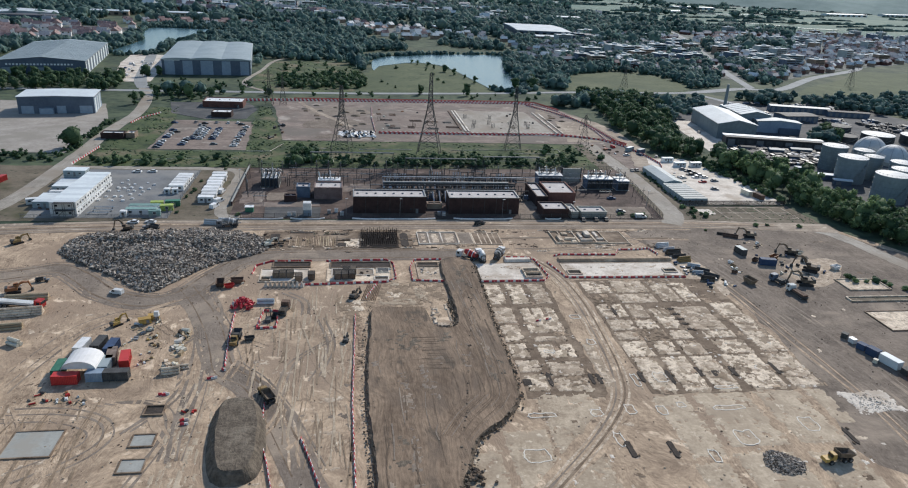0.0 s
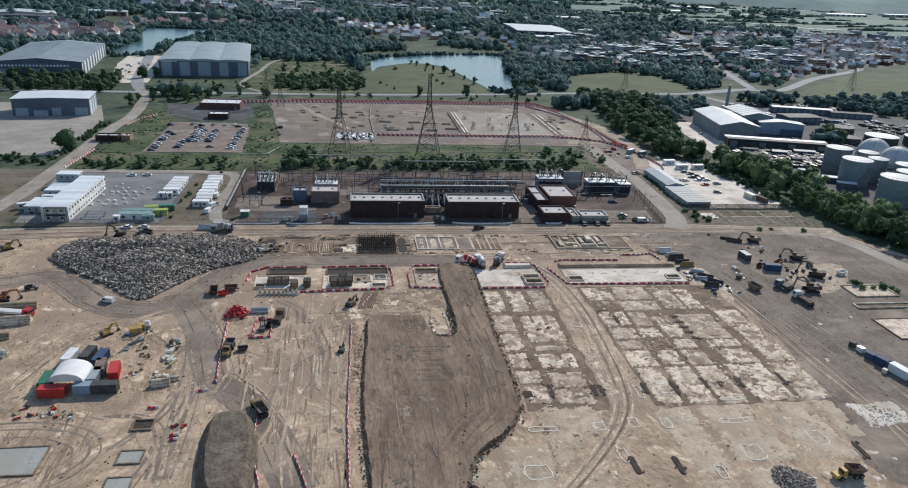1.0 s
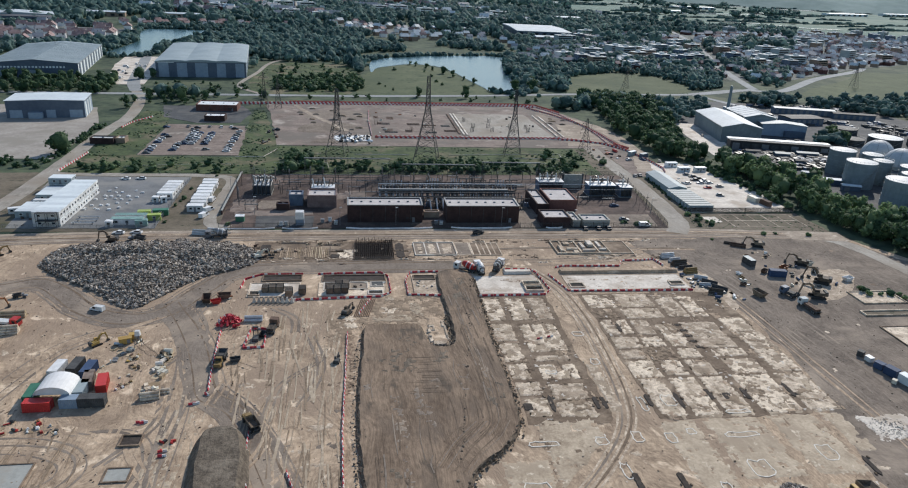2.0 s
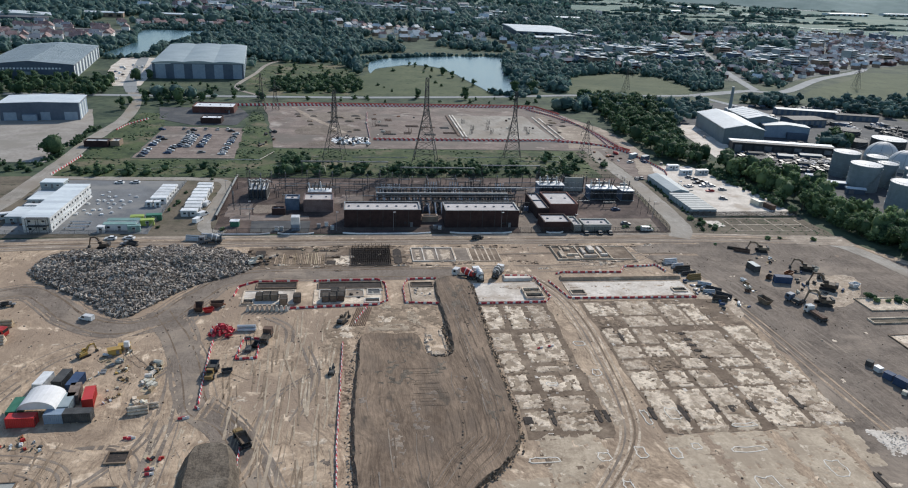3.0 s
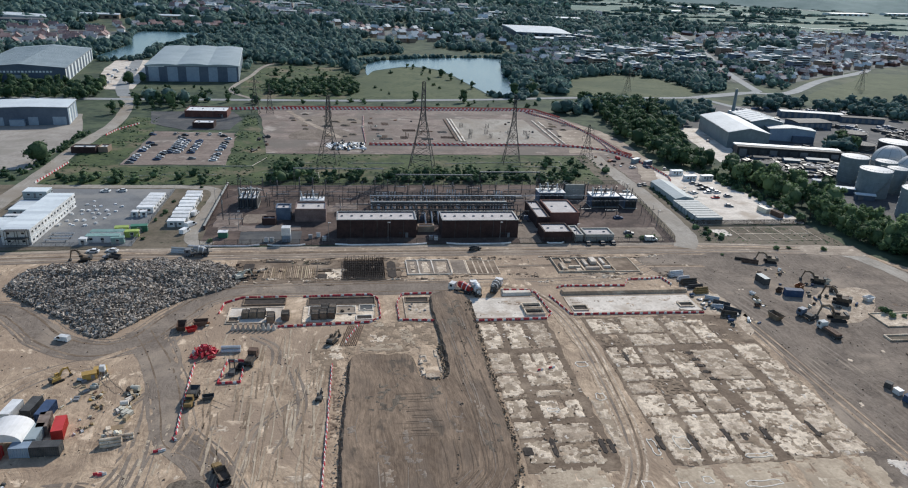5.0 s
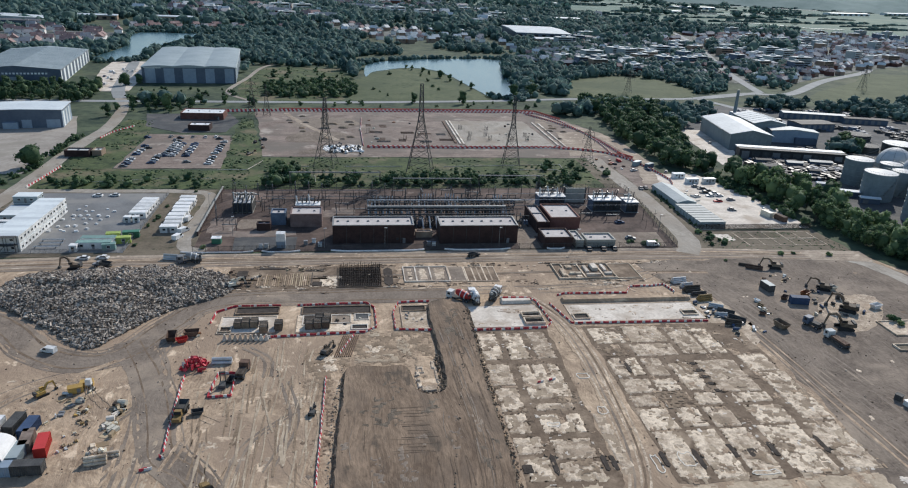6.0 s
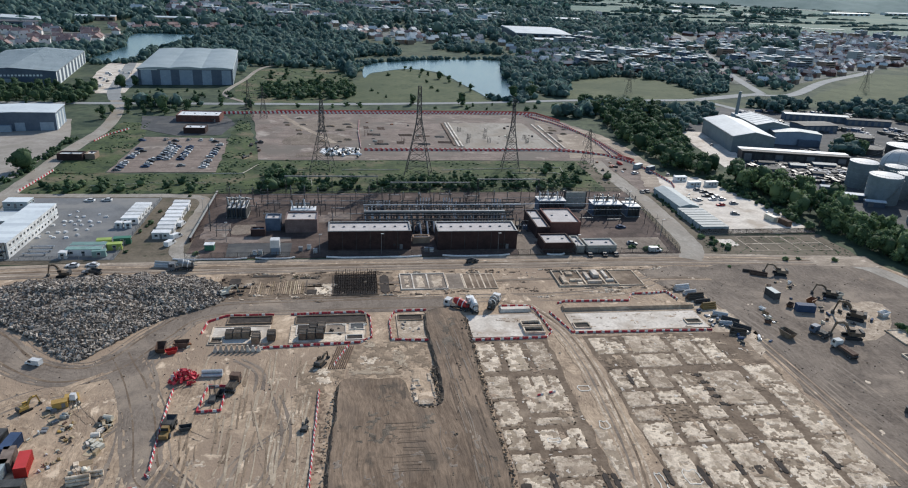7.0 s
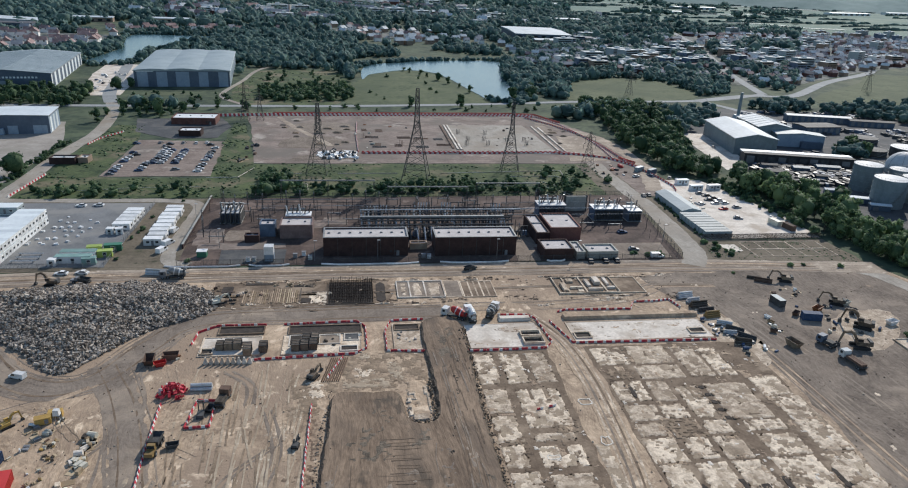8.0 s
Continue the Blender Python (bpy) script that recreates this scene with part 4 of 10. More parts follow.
tagged(dry.obj("dry_fill", HAUL), "paler dried streaks of scraped fill on the platform", "earth patches", kind="stuff")
recess = thing("concrete_remnant", "pale broken concrete lining an inlet in the dark platform", "concrete remnant")
crumble(Geo(), 24.9, 31.0, 185.6, 203.4, 0.5, 0.30, 8, 0.9, 0.6, 0.04, 0.15).obj("earth_floor", DIRT, recess)
for x0, x1, y0, y1, seed in ((25.4, 30.4, 184.9, 188.4, 1), (24.4, 26.3, 186.6, 195.2, 2), (24.8, 27.6, 193.4, 198.2, 3), (29.4, 31.0, 187.2, 197.2, 4), (28.8, 30.6, 195.6, 200.4, 5)):
    crumble(Geo(), x0, x1, y0, y1, 0.3, 0.52, seed, 0.5, 0.3, 0.1, 0.3).obj("concrete_edge", CONCRETE, recess)
# Dark clods, mostly down the east side, drawn in place of its deep shadow line.
inlet = Geo()
for k in range(150):
    a = rnd.random()
    x, y = (31.3 + rnd.gauss(0, 0.25), 184.6 + 18 * a) if k % 3 else (24.6 + 6.6 * a, 184.2 + rnd.gauss(0, 0.35))
    inlet.blob((x, y, rnd.uniform(0.2, 1.2)), rnd.uniform(0.1, 0.36), 0.8, 0.35, k + 5000)
tagged(inlet.obj("edge_clods", SPOIL), "dark earth clods drawn for the shadow line along the inlet", "earth clods", kind="stuff")
trodden = Geo()
for k, (a, b, c, d) in enumerate(((3, 14, 198, 216), (12, 24, 198, 219), (21, 32, 201, 222), (-6, 4, 188, 208))):
    crumble(trodden, a, b, c, d, 0.5, 0.142, k + 5100, 2.4, 0.1, 0.02, 0.06)
tagged(trodden.obj("trodden_earth", MUDDY_EARTH), "brown trodden earth before the platform", "earth patches", kind="stuff")
spread = {0: Geo(), 1: Geo()}
for k, (a, b, c, d) in enumerate(((8, 22, 199.5, 206), (11, 18, 205, 212), (20, 25.5, 203, 214), (23, 31, 216, 220.5), (12, 17, 214, 220), (-2, 5, 196, 206))):
    crumble(spread[k % 2], a, b, c, d, 0.4, 0.185, k + 5200, 1.8, 0.06, 0.03, 0.06)
for kind, mt in ((0, DUSTY), (1, CONCRETE)):
    tagged(spread[kind].obj("scraped_earth", mt), "pale crushed concrete spread before the platform", "earth patches", kind="stuff")


# ---- broken concrete slabs ----
def slab(x0, x1, y0, y1, z, material, root, seed, notches=()):
    o = crumble(Geo(), x0 - 0.8, x1 + 0.8, y0 - 0.7, y1 + 0.7, 0.40, z, seed, 0.8, 0.20, 0.05, 0.09, notches).obj("slab", material, root)
    crumble(Geo(), x0 - 0.9, x1 + 0.9, y0 - 0.8, y1 + 0.8, 0.55, z - 0.05, seed + 300, 0.9, 0.45, 0.02, 0.07, notches).obj("dusty_cover", SMEARED, o)


sheet("slab_bed_west", [(44.5, 146), (66, 146), (66.4, 180), (67, 216.5), (44.6, 216.5)], 0.10, JOINT, "dark earth joints between the broken slabs", "ground", 0.5, 4)
sheet("slab_bed_east", [(78, 146), (119, 146), (128, 165), (128, 217.5), (78, 217.5)], 0.10, JOINT, "brown earth joints between the broken slabs", "ground", 0.6, 4)
west = thing("slab_field_west", "broken pale concrete floor slabs with dark joints", "concrete slabs", kind="structure")
WEST = [(45.0, 50.0, 200.0, 215.4), (45.0, 50.4, 187.0, 197.0), (45.0, 50.2, 175.6, 185.4), (45.0, 49.6, 166.4, 173.8), (45.2, 51.0, 158.8, 164.4), (52.6, 57.6, 200.0, 215.0), (53.5, 64.0, 180.4, 196.4), (53.8, 62.8, 175.2, 177.6), (53.4, 63.2, 165.8, 172.8), (53.8, 62.6, 156.4, 163.0), (60.4, 65.2, 200.0, 214.8), (46.0, 50.6, 149.5, 157.0), (67.2, 69.6, 150.0, 172.0), (53.6, 62.0, 149.2, 154.6)]
for k, (a, b, c, d) in enumerate(WEST):
    slab(a, b, c, d, 0.19, CONCRETE, west, 40 + k, ((56.2, 57.2, 192, 198), (60.4, 61.5, 191, 198)) if k == 6 else ((58.0, 60.0, 170, 174),) if k == 8 else ())
east = thing("slab_field_east", "broken pale concrete floor slabs in a grid with dark joints", "concrete slabs", kind="structure")
EAST = [(90.7, 101.8, 207.1, 216.6), (89.5, 101.6, 199.4, 205.6), (79.8, 83.0, 189.0, 198.2), (85.0, 87.6, 189.3, 198.0), (89.6, 94.4, 188.7, 197.6), (79.4, 85.6, 174.9, 179.4), (78.8, 86.2, 165.2, 173.4), (104.2, 110.4, 199.6, 215.4), (112.2, 117.0, 199.6, 214.0), (105.0, 116.2, 179.8, 195.4), (107.4, 116.6, 175.0, 178.6), (108.0, 117.0, 165.4, 173.0)]
EAST2 = [(88.6, 94.2, 165.8, 173.2), (96.4, 102.4, 165.2, 173.2), (119.4, 127.0, 189.0, 198.0), (120.6, 128.0, 166.0, 188.0), (119.0, 127.0, 147.5, 164.6), (106.4, 116.4, 147.0, 164.4), (96.4, 103.0, 147.8, 164.0), (87.6, 94.4, 147.2, 164.0), (79.2, 85.0, 147.5, 164.0), (96.6, 102.4, 174.6, 179.4), (96.6, 102.4, 181.2, 194.8), (79.4, 87.0, 181.0, 187.0), (88.6, 94.4, 181.5, 186.8), (80.0, 88.6, 207.2, 216.0)]
for k, (a, b, c, d) in enumerate(EAST + EAST2):
    slab(a, b, c, d, 0.19, CONCRETE, east, 80 + k)
for k, (a, b, c, d, root) in enumerate(((78.4, 86, 145, 164, east), (87, 95.4, 145, 164, east), (95.8, 104, 145, 164, east), (105.6, 117.2, 145, 164.4, east), (118.4, 128, 146, 165, east), (45, 52, 147.5, 158, west), (53, 63.6, 147.5, 156, west))):
    crumble(Geo(), a, b, c, d, 0.55, 0.152, 170 + k, 1.7, 0.2, 0.012, 0.06).obj("dusty_cover", DUSTY, root)
worn = Geo()
for k, (a, b, c, d) in enumerate(((54, 63, 149.6, 157), (96, 103.6, 148, 157), (106, 112, 151, 161), (120, 127, 181, 190), (86, 97, 172, 182), (88, 94, 148, 156), (98, 104, 186, 197), (119, 125, 150, 158), (79, 88, 198, 206), (58, 66, 176, 183), (107, 116, 163, 167), (45, 52, 173, 177))):
    crumble(worn, a, b, c, d, 0.45, 0.262, 190 + k, 2.2, 0.05, 0.012, 0.05)
tagged(worn.obj("earth_smear", MUDDY_EARTH), "brown earth trodden over the broken slabs", "earth patches", kind="stuff")
south = thing("slab_field_south", "worn pale concrete floor thinly covered in earth", "concrete slabs", kind="structure")
SOUTH = [(25.0, 33.5, 107.0, 127.0), (34.5, 46.0, 107.0, 134.0), (45.5, 57.5, 109.0, 147.5), (46.5, 62.0, 134.0, 149.0), (76.0, 86.2, 120.0, 146.0), (75.0, 84.5, 103.0, 119.2), (87.2, 103.4, 123.0, 146.5), (86.0, 102.4, 103.0, 122.0), (104.6, 118.4, 122.6, 146.5), (104.2, 117.0, 103.0, 121.4), (119.4, 126.0, 130.0, 147.0)]
for k, (a, b, c, d) in enumerate(SOUTH):
    crumble(Geo(), a, b, c, d, 0.55, 0.112, 130 + k, 1.6, 0.34, 0.012, 0.06).obj("slab", DUSTY, south)

# earth smeared over the slabs, and pale fragments in the joints
rnd = random.Random(91)
smears = {0: Geo(), 1: Geo(), 2: Geo()}
for k in range(420):
    x, y = rnd.choice(((rnd.uniform(45, 66), rnd.uniform(114, 216)), (rnd.uniform(79, 128), rnd.uniform(104, 217)), (rnd.uniform(79, 128), rnd.uniform(146, 217))))
    kind = rnd.choice((0, 1, 1, 2, 2))
    w, h = (rnd.uniform(0.5, 2.2), rnd.uniform(0.5, 2.4)) if kind < 2 else (rnd.uniform(0.3, 1.0), rnd.uniform(0.3, 1.2))
    crumble(smears[kind], x - w, x + w, y - h, y + h, 0.3, 0.235 if y > 147 else 0.135, k + 1500, 0.8 * min(w, h), 0.1, 0.01, 0.07)
for k in range(90):
    x, y = rnd.choice(((rnd.uniform(46, 66.5), rnd.uniform(219.6, 232)), (rnd.uniform(78, 120.5), rnd.uniform(221.5, 232)), (rnd.uniform(78, 120.5), rnd.uniform(221.5, 232))))
    w, h = rnd.uniform(0.5, 2.6), rnd.uniform(0.4, 1.2)
    crumble(smears[rnd.choice((0, 1, 1))], x - w, x + w, y - h, y + h, 0.3, 0.215, k + 3500, 0.8 * min(w, h), 0.1, 0.01, 0.06)
for kind, mt, lb in ((0, JOINT, "brown earth smeared over the concrete slabs"), (1, DIRT, "pale dry earth spread over the concrete slabs"), (2, CONCRETE_PALE, "pale flakes of broken concrete on the slabs")):
    tagged(smears[kind].obj("slab_dirt", mt), lb, "earth patches", kind="stuff")

# open trenches and pits: flat raised slabs, a hole's shade in their near-black colour
def pit(x0, x1, y0, y1, label="open trench drawn as a flat near-black slab of shade"):
    root = thing("open_pit", label, "pit", kind="structure")
    cx, cy, w, h = (x0 + x1) / 2, (y0 + y1) / 2, (x1 - x0) / 2, (y1 - y0) / 2
    slice_of(Geo(), star(cx, cy, w, h, 0.10, int(7 * x0 + y0), 26), cx, cy, 0.236).obj("pit_floor", PIT_SHADE, root)
    rnd = random.Random(int(x0 * 10))
    for k in range(2):
        s, y = rnd.uniform(0.15, 0.4), y0 + (y1 - y0) * rnd.random()
        Geo().box(-s, s, -s * 1.5, s * 1.5, 0, 0.26 + 0.3 * s, turn(x0 - 0.25 - s if k % 3 else x1 + 0.25 + s, y, rnd.uniform(-20, 20)), top=0.3 * s).obj("spoil_clod", JOINT, root)


for x, y, w, h in ((44.8, 152.2, 2.2, 2.8), (51.6, 151.0, 1.2, 7.4), (63.2, 151.4, 1.1, 5.4), (65.2, 151.4, 1.1, 5.2), (83.6, 190.4, 1.0, 6.4), (85.2, 150, 1.2, 7.4), (94.6, 153.6, 1.2, 4.6), (98.6, 153.2, 2.0, 3.0), (104.6, 153, 1.2, 5.4), (117.6, 153, 1.2, 7), (62.6, 121.6, 1.3, 6.0), (72.6, 120.6, 1.3, 6.2), (118.8, 122, 1.2, 7.0), (77.2, 151.6, 1.1, 5.6)):
    pit(x, x + w, y, y + h)
for k in range(5):
    pit(102.9 + 0.12 * k, 104.3 + 0.12 * k, 193.2 - 3.4 * k, 194.6 - 3.4 * k, "small square post hole")

# white lime outlines on the floor
for k, (x, y, w, h) in enumerate(((41, 124, 4.2, 3.4), (60, 139, 2.2, 2.2), (69, 140, 1.8, 3.0), (77, 139, 1.8, 3.0), (83, 141, 1.6, 1.8), (93, 127, 3.6, 4.2), (95, 139, 6.0, 1.5), (62, 128.5, 1.6, 4.0), (82, 121, 1.5, 3.4), (83, 154, 2.6, 3.6), (70, 190, 2.4, 2.0), (70, 174, 1.8, 2.4), (75.6, 153, 1.2, 4.6), (56, 169, 2.4, 1.2), (46, 139, 5.0, 1.4), (99, 148, 4.6, 1.2), (112, 131, 3.0, 4.2))):
    rnd = random.Random(k + 300)
    out = [(x + 0.72 * w * c, y + 0.72 * h * q) for c, q in ((1, -0.7), (0.95, 0.2), (0.8, 0.9), (0.1, 0.75), (-0.7, 0.95), (-1, 0.1), (-0.85, -0.8), (0, -1.0))]
    out = [(p[0] + rnd.uniform(-0.2, 0.2), p[1] + rnd.uniform(-0.2, 0.2)) for p in smooth_loop(out, 3)]
    inner = grown(out, -0.25)
    g, n = Geo(), len(out)
    top = 0.165 if y < 148 or 66 < x < 78 else 0.235
    for z in (top - 0.1, top):
        g.v += [(*p, z) for p in out] + [(*p, z) for p in inner]
    for i in range(n):
        j = (i + 1) % n
        g.f += [(2 * n + i, 2 * n + j, 3 * n + j, 3 * n + i), (i, j, 2 * n + j, 2 * n + i), (n + j, n + i, 3 * n + i, 3 * n + j)]
    tagged(g.obj("lime_outline", LIME), "white lime line marked round a find on the ground", "ground marking", "lime outlines")

# tufts and low scrub in the rough grass
rnd = random.Random(35)
tufts = Geo()
PLOTS = [[(-139, 362), (150, 366), (150, 424), (-40, 424), (-58, 396), (-139, 396)], [(-138, 396), (-112, 396), (-114, 480), (-120, 520), (-138, 520)], [(-58, 396), (-40, 424), (-48, 470), (-58, 530), (-66, 530), (-64, 470)], [(-74, 283), (-68, 283), (-69, 356), (-74, 356)], [(153, 281), (214, 276), (213, 302), (157, 302)], [(-78, 612), (-80, 780), (-20, 800), (10, 760), (2, 610)]]
k = 0
while k < 1700:
    ring = rnd.choice(PLOTS[:2] + PLOTS[2:3] * 2 + PLOTS[:1] * 3 + PLOTS[4:5] + PLOTS[5:])
    x, y = rnd.uniform(min(p[0] for p in ring), max(p[0] for p in ring)), rnd.uniform(min(p[1] for p in ring), max(p[1] for p in ring))
    if inside((x, y), ring) and noise.noise((x * 0.05, y * 0.05, 4)) + rnd.uniform(-0.3, 0.3) > 0.0:
        r = rnd.uniform(0.3, 0.95) * (1.7 if y > 600 else 0.5 if y < 303 else 1.0)
        tufts.blob((x, y, 0.1 + 0.1 * r), r, 0.5, 0.5, k)
        k += 1
    else:
        k += 0.05
tagged(tufts.obj("grass_tufts", LEAF), "low green scrub and tall tufts in rough grass", "scrub", kind="stuff")

# loose stones and clods strewn over the bare earth
rnd = random.Random(44)
stones = {0: Geo(), 1: Geo()}
for k in range(3600):
    x = rnd.choice((rnd.uniform(-115, 2), rnd.uniform(44, 130), rnd.uniform(128, 200), rnd.uniform(-110, -20)))
    y = rnd.uniform(100, 268)
    s = 0.07 + 0.20 * rnd.random() ** 3
    stones[k % 2].box(-s, s, -s * 0.7, s * 0.7, 0, 0.1 + s * 0.8, turn(x, y, rnd.uniform(0, 180)), top=s * 0.3)
tagged(stones[0].obj("loose_stones", CONCRETE), "pale stones and broken concrete strewn over the earth", "stones", kind="stuff")
tagged(stones[1].obj("loose_clods", TRENCH), "dark clods of earth strewn over the site", "stones", kind="stuff")

sheet("churned_ground", [(-34, 247.5), (24, 247), (24, 268), (-34, 268)], 0.085, JOINT, "brown churned ground round the foundations", "ground", 0.9, 2.5)
# churned earth round the northern foundations
rnd = random.Random(58)
churn = {0: Geo(), 1: Geo(), 2: Geo()}
for k in range(260):
    x, y = rnd.uniform(-36, 128), rnd.choice((rnd.uniform(248, 252.5), rnd.uniform(265.5, 269), rnd.uniform(245, 269)))
    w, h = rnd.uniform(0.6, 3.4), rnd.uniform(0.3, 1.5)
    crumble(churn[k % 3], x - w, x + w, y - h, y + h, 0.35, 0.26 + rnd.uniform(0.0, 0.2), k + 2100, 0.9 * h, 0.05, 0.08, 0.2)
for kind, mt, lb in ((0, JOINT, "brown churned earth round the foundations"), (1, TRENCH, "dark dug earth round the foundations"), (2, CONCRETE, "pale broken footings in the earth")):
    tagged(churn[kind].obj("churned_earth", mt), lb, "earth patches", kind="stuff")

# thin remnants of paving and damp stains on the bare earth
rnd = random.Random(52)
patches = {0: Geo(), 1: Geo(), 2: Geo()}
for k in range(150):
    zone = k % 5
    x, y = ((rnd.uniform(-31, 0), rnd.uniform(118, 214)), (rnd.uniform(-108, -40), rnd.uniform(125, 205)), (rnd.uniform(-28, 0), rnd.uniform(112, 170)), (rnd.uniform(45, 128), rnd.uniform(100, 148)), (rnd.uniform(-25, 125), rnd.uniform(239, 268)))[zone]
    kind = 0 if rnd.random() < 0.7 else rnd.choice((1, 2))
    w, h = rnd.uniform(1.2, 4.6), rnd.uniform(1.0, 3.6)
    crumble(patches[kind], x - w, x + w, y - h, y + h, 0.36, 0.095, k + 700, 0.9 * min(w, h), 0.02, 0.008, 0.05)
for kind, mt, lb in ((0, CONCRETE, "pale thin remnants of paving in the earth"), (1, TRENCH, "dark damp stains of disturbed earth"), (2, HAUL, "grey patches of compacted earth")):
    tagged(patches[kind].obj("earth_patches", mt), lb, "earth patches", kind="stuff")

# low kerbs of vanished walls on the overgrown plot
for k in range(6):
    tagged(Geo().box(172 + 7 * k, 172.5 + 7 * k, 283, 299, 0, 0.28, top=0.08).obj("low_kerb", CONCRETE), "low pale kerb of a vanished wall in scrub", "kerb", "low kerbs")
for y in (283, 291, 299):
    tagged(Geo().box(172.8, 207, y, y + 0.5, 0, 0.26, top=0.08).obj("low_kerb", CONCRETE), "low pale kerb of a vanished wall in scrub", "kerb", "low kerbs")
sheet("plot_patch", star(166, 293, 3.4, 4.0, 0.5, 3), 0.17, CONCRETE_PALE, "pale concrete patch on the overgrown plot", "pavement")


# ---- the substation ----
def brick_hall(x0, x1, y0, y1, h, label, wall=BRICK, skylights=8, top=FELT):
    """A flat-roofed brick hall: walls, a parapet with coping, a felt roof with small roof lights."""
    root = thing("brick_hall", label, "building", m=turn(x0, y0))
    w, d = x1 - x0, y1 - y0
    t = 0.45
    walls = (("wall", (0, w, 0, t)), ("wall", (0, w, d - t, d)), ("wall", (0, t, t, d - t)), ("wall", (w - t, w, t, d - t)))
    for nm, (a, b, c, e) in walls:
        Geo().box(a, b, c, e, 0, h).obj(nm, wall, root)
    Geo().box(t, w - t, t, d - t, h - 0.75, h - 0.4).obj("roof", top, root)
    for a, b, c, e in ((-0.08, w + 0.08, -0.08, t + 0.05), (-0.08, w + 0.08, d - t - 0.05, d + 0.08), (-0.08, t + 0.05, t + 0.06, d - t - 0.06), (w - t - 0.05, w + 0.08, t + 0.06, d - t - 0.06)):
        Geo().box(a, b, c, e, h + 0.003, h + 0.16).obj("coping", STEEL if wall is BRICK and w > 20 else wall, root)
    vent = Geo().box(-0.5, 0.5, -0.35, 0.35, 0, 0.45, top=0.12).mesh("roof_vent", GREY)
    for i in range(skylights):
        share("roof_vent", vent, root, turn((i + 0.5) * w / skylights, d * 0.55, 0, h - 0.4))
    if w > 20:
        mesh = Geo().box(0, 0.14, 0, 0.12, 0, h - 0.3).mesh("downpipe", STEEL_DARK)
        for i in range(1, 6):
            share("downpipe", mesh, root, turn(i * w / 6, -0.121))
        Geo().box(0, 1.1, -0.06, -0.003, 0, 2.2).obj("door", GREY, root, "grey steel door", turn(w * 0.86, 0))
        lv = Geo().box(0, 1.0, -0.08, -0.003, 0, 0.8).mesh("louvre", BLACK)
        for i in range(2):
            share("louvre", lv, root, turn(w * 0.78 + 1.6 * i, 0, 0, 1.6))
    return root


brick_hall(1, 32.6, 290.2, 301, 7.6, "long dark brown brick switch hall with a pale flat roof", top=HALL_ROOF)
brick_hall(42.8, 74.2, 289.2, 300.6, 7.6, "long dark brown brick switch hall with pale parapet coping", top=HALL_ROOF)
brick_hall(85, 90.4, 300, 322.5, 5.0, "narrow dark brick annex with a pale flat roof", skylights=6, top=HALL_ROOF)
brick_hall(92, 105, 304.5, 323, 5.4, "red brick transformer house with a pale roof", BRICK_RED, 2, HALL_ROOF)
brick_hall(84, 95.6, 283.8, 294.5, 4.3, "low dark brick relay building", skylights=2, top=HALL_ROOF)
brick_hall(97, 100.4, 284, 295, 3.0, "small grey concrete store", CONCRETE_GREY, 1, HALL_ROOF)
brick_hall(101.4, 113.4, 283.5, 291.5, 3.2, "low grey rendered store with a pale roof", CONCRETE_GREY, 2, HALL_ROOF)
brick_hall(-16.5, -3.8, 309.5, 319.5, 5.6, "grey-pink brick transformer bay with a pale top", BRICK_PALE, 2, HALL_ROOF)
brick_hall(-24.5, -18.5, 312, 318, 5.2, "narrow blue-grey steel cell beside the transformer bay", TRAFO, 1, HALL_ROOF)
brick_hall(-29.5, -24, 305.5, 309, 2.9, "small dark brick kiosk", BRICK, 1, TRAFO)
brick_hall(33.8, 40.5, 296, 299, 2.6, "low brown brick store between the halls", BRICK_TAN, 1)


def insulator(h=2.2, r=0.22):
    rings, n = [(0.06, 0)], 7
    for i in range(n):
        z = h * i / n
        rings += [(r, z + 0.02), (r * 0.45, z + h / n * 0.7)]
    return Geo().lathe(rings + [(0.1, h)], 7)


INSULATOR = insulator().mesh("insulator", PORCELAIN)
INSULATOR_PALE = insulator(2.6, 0.24).mesh("insulator", ALU)


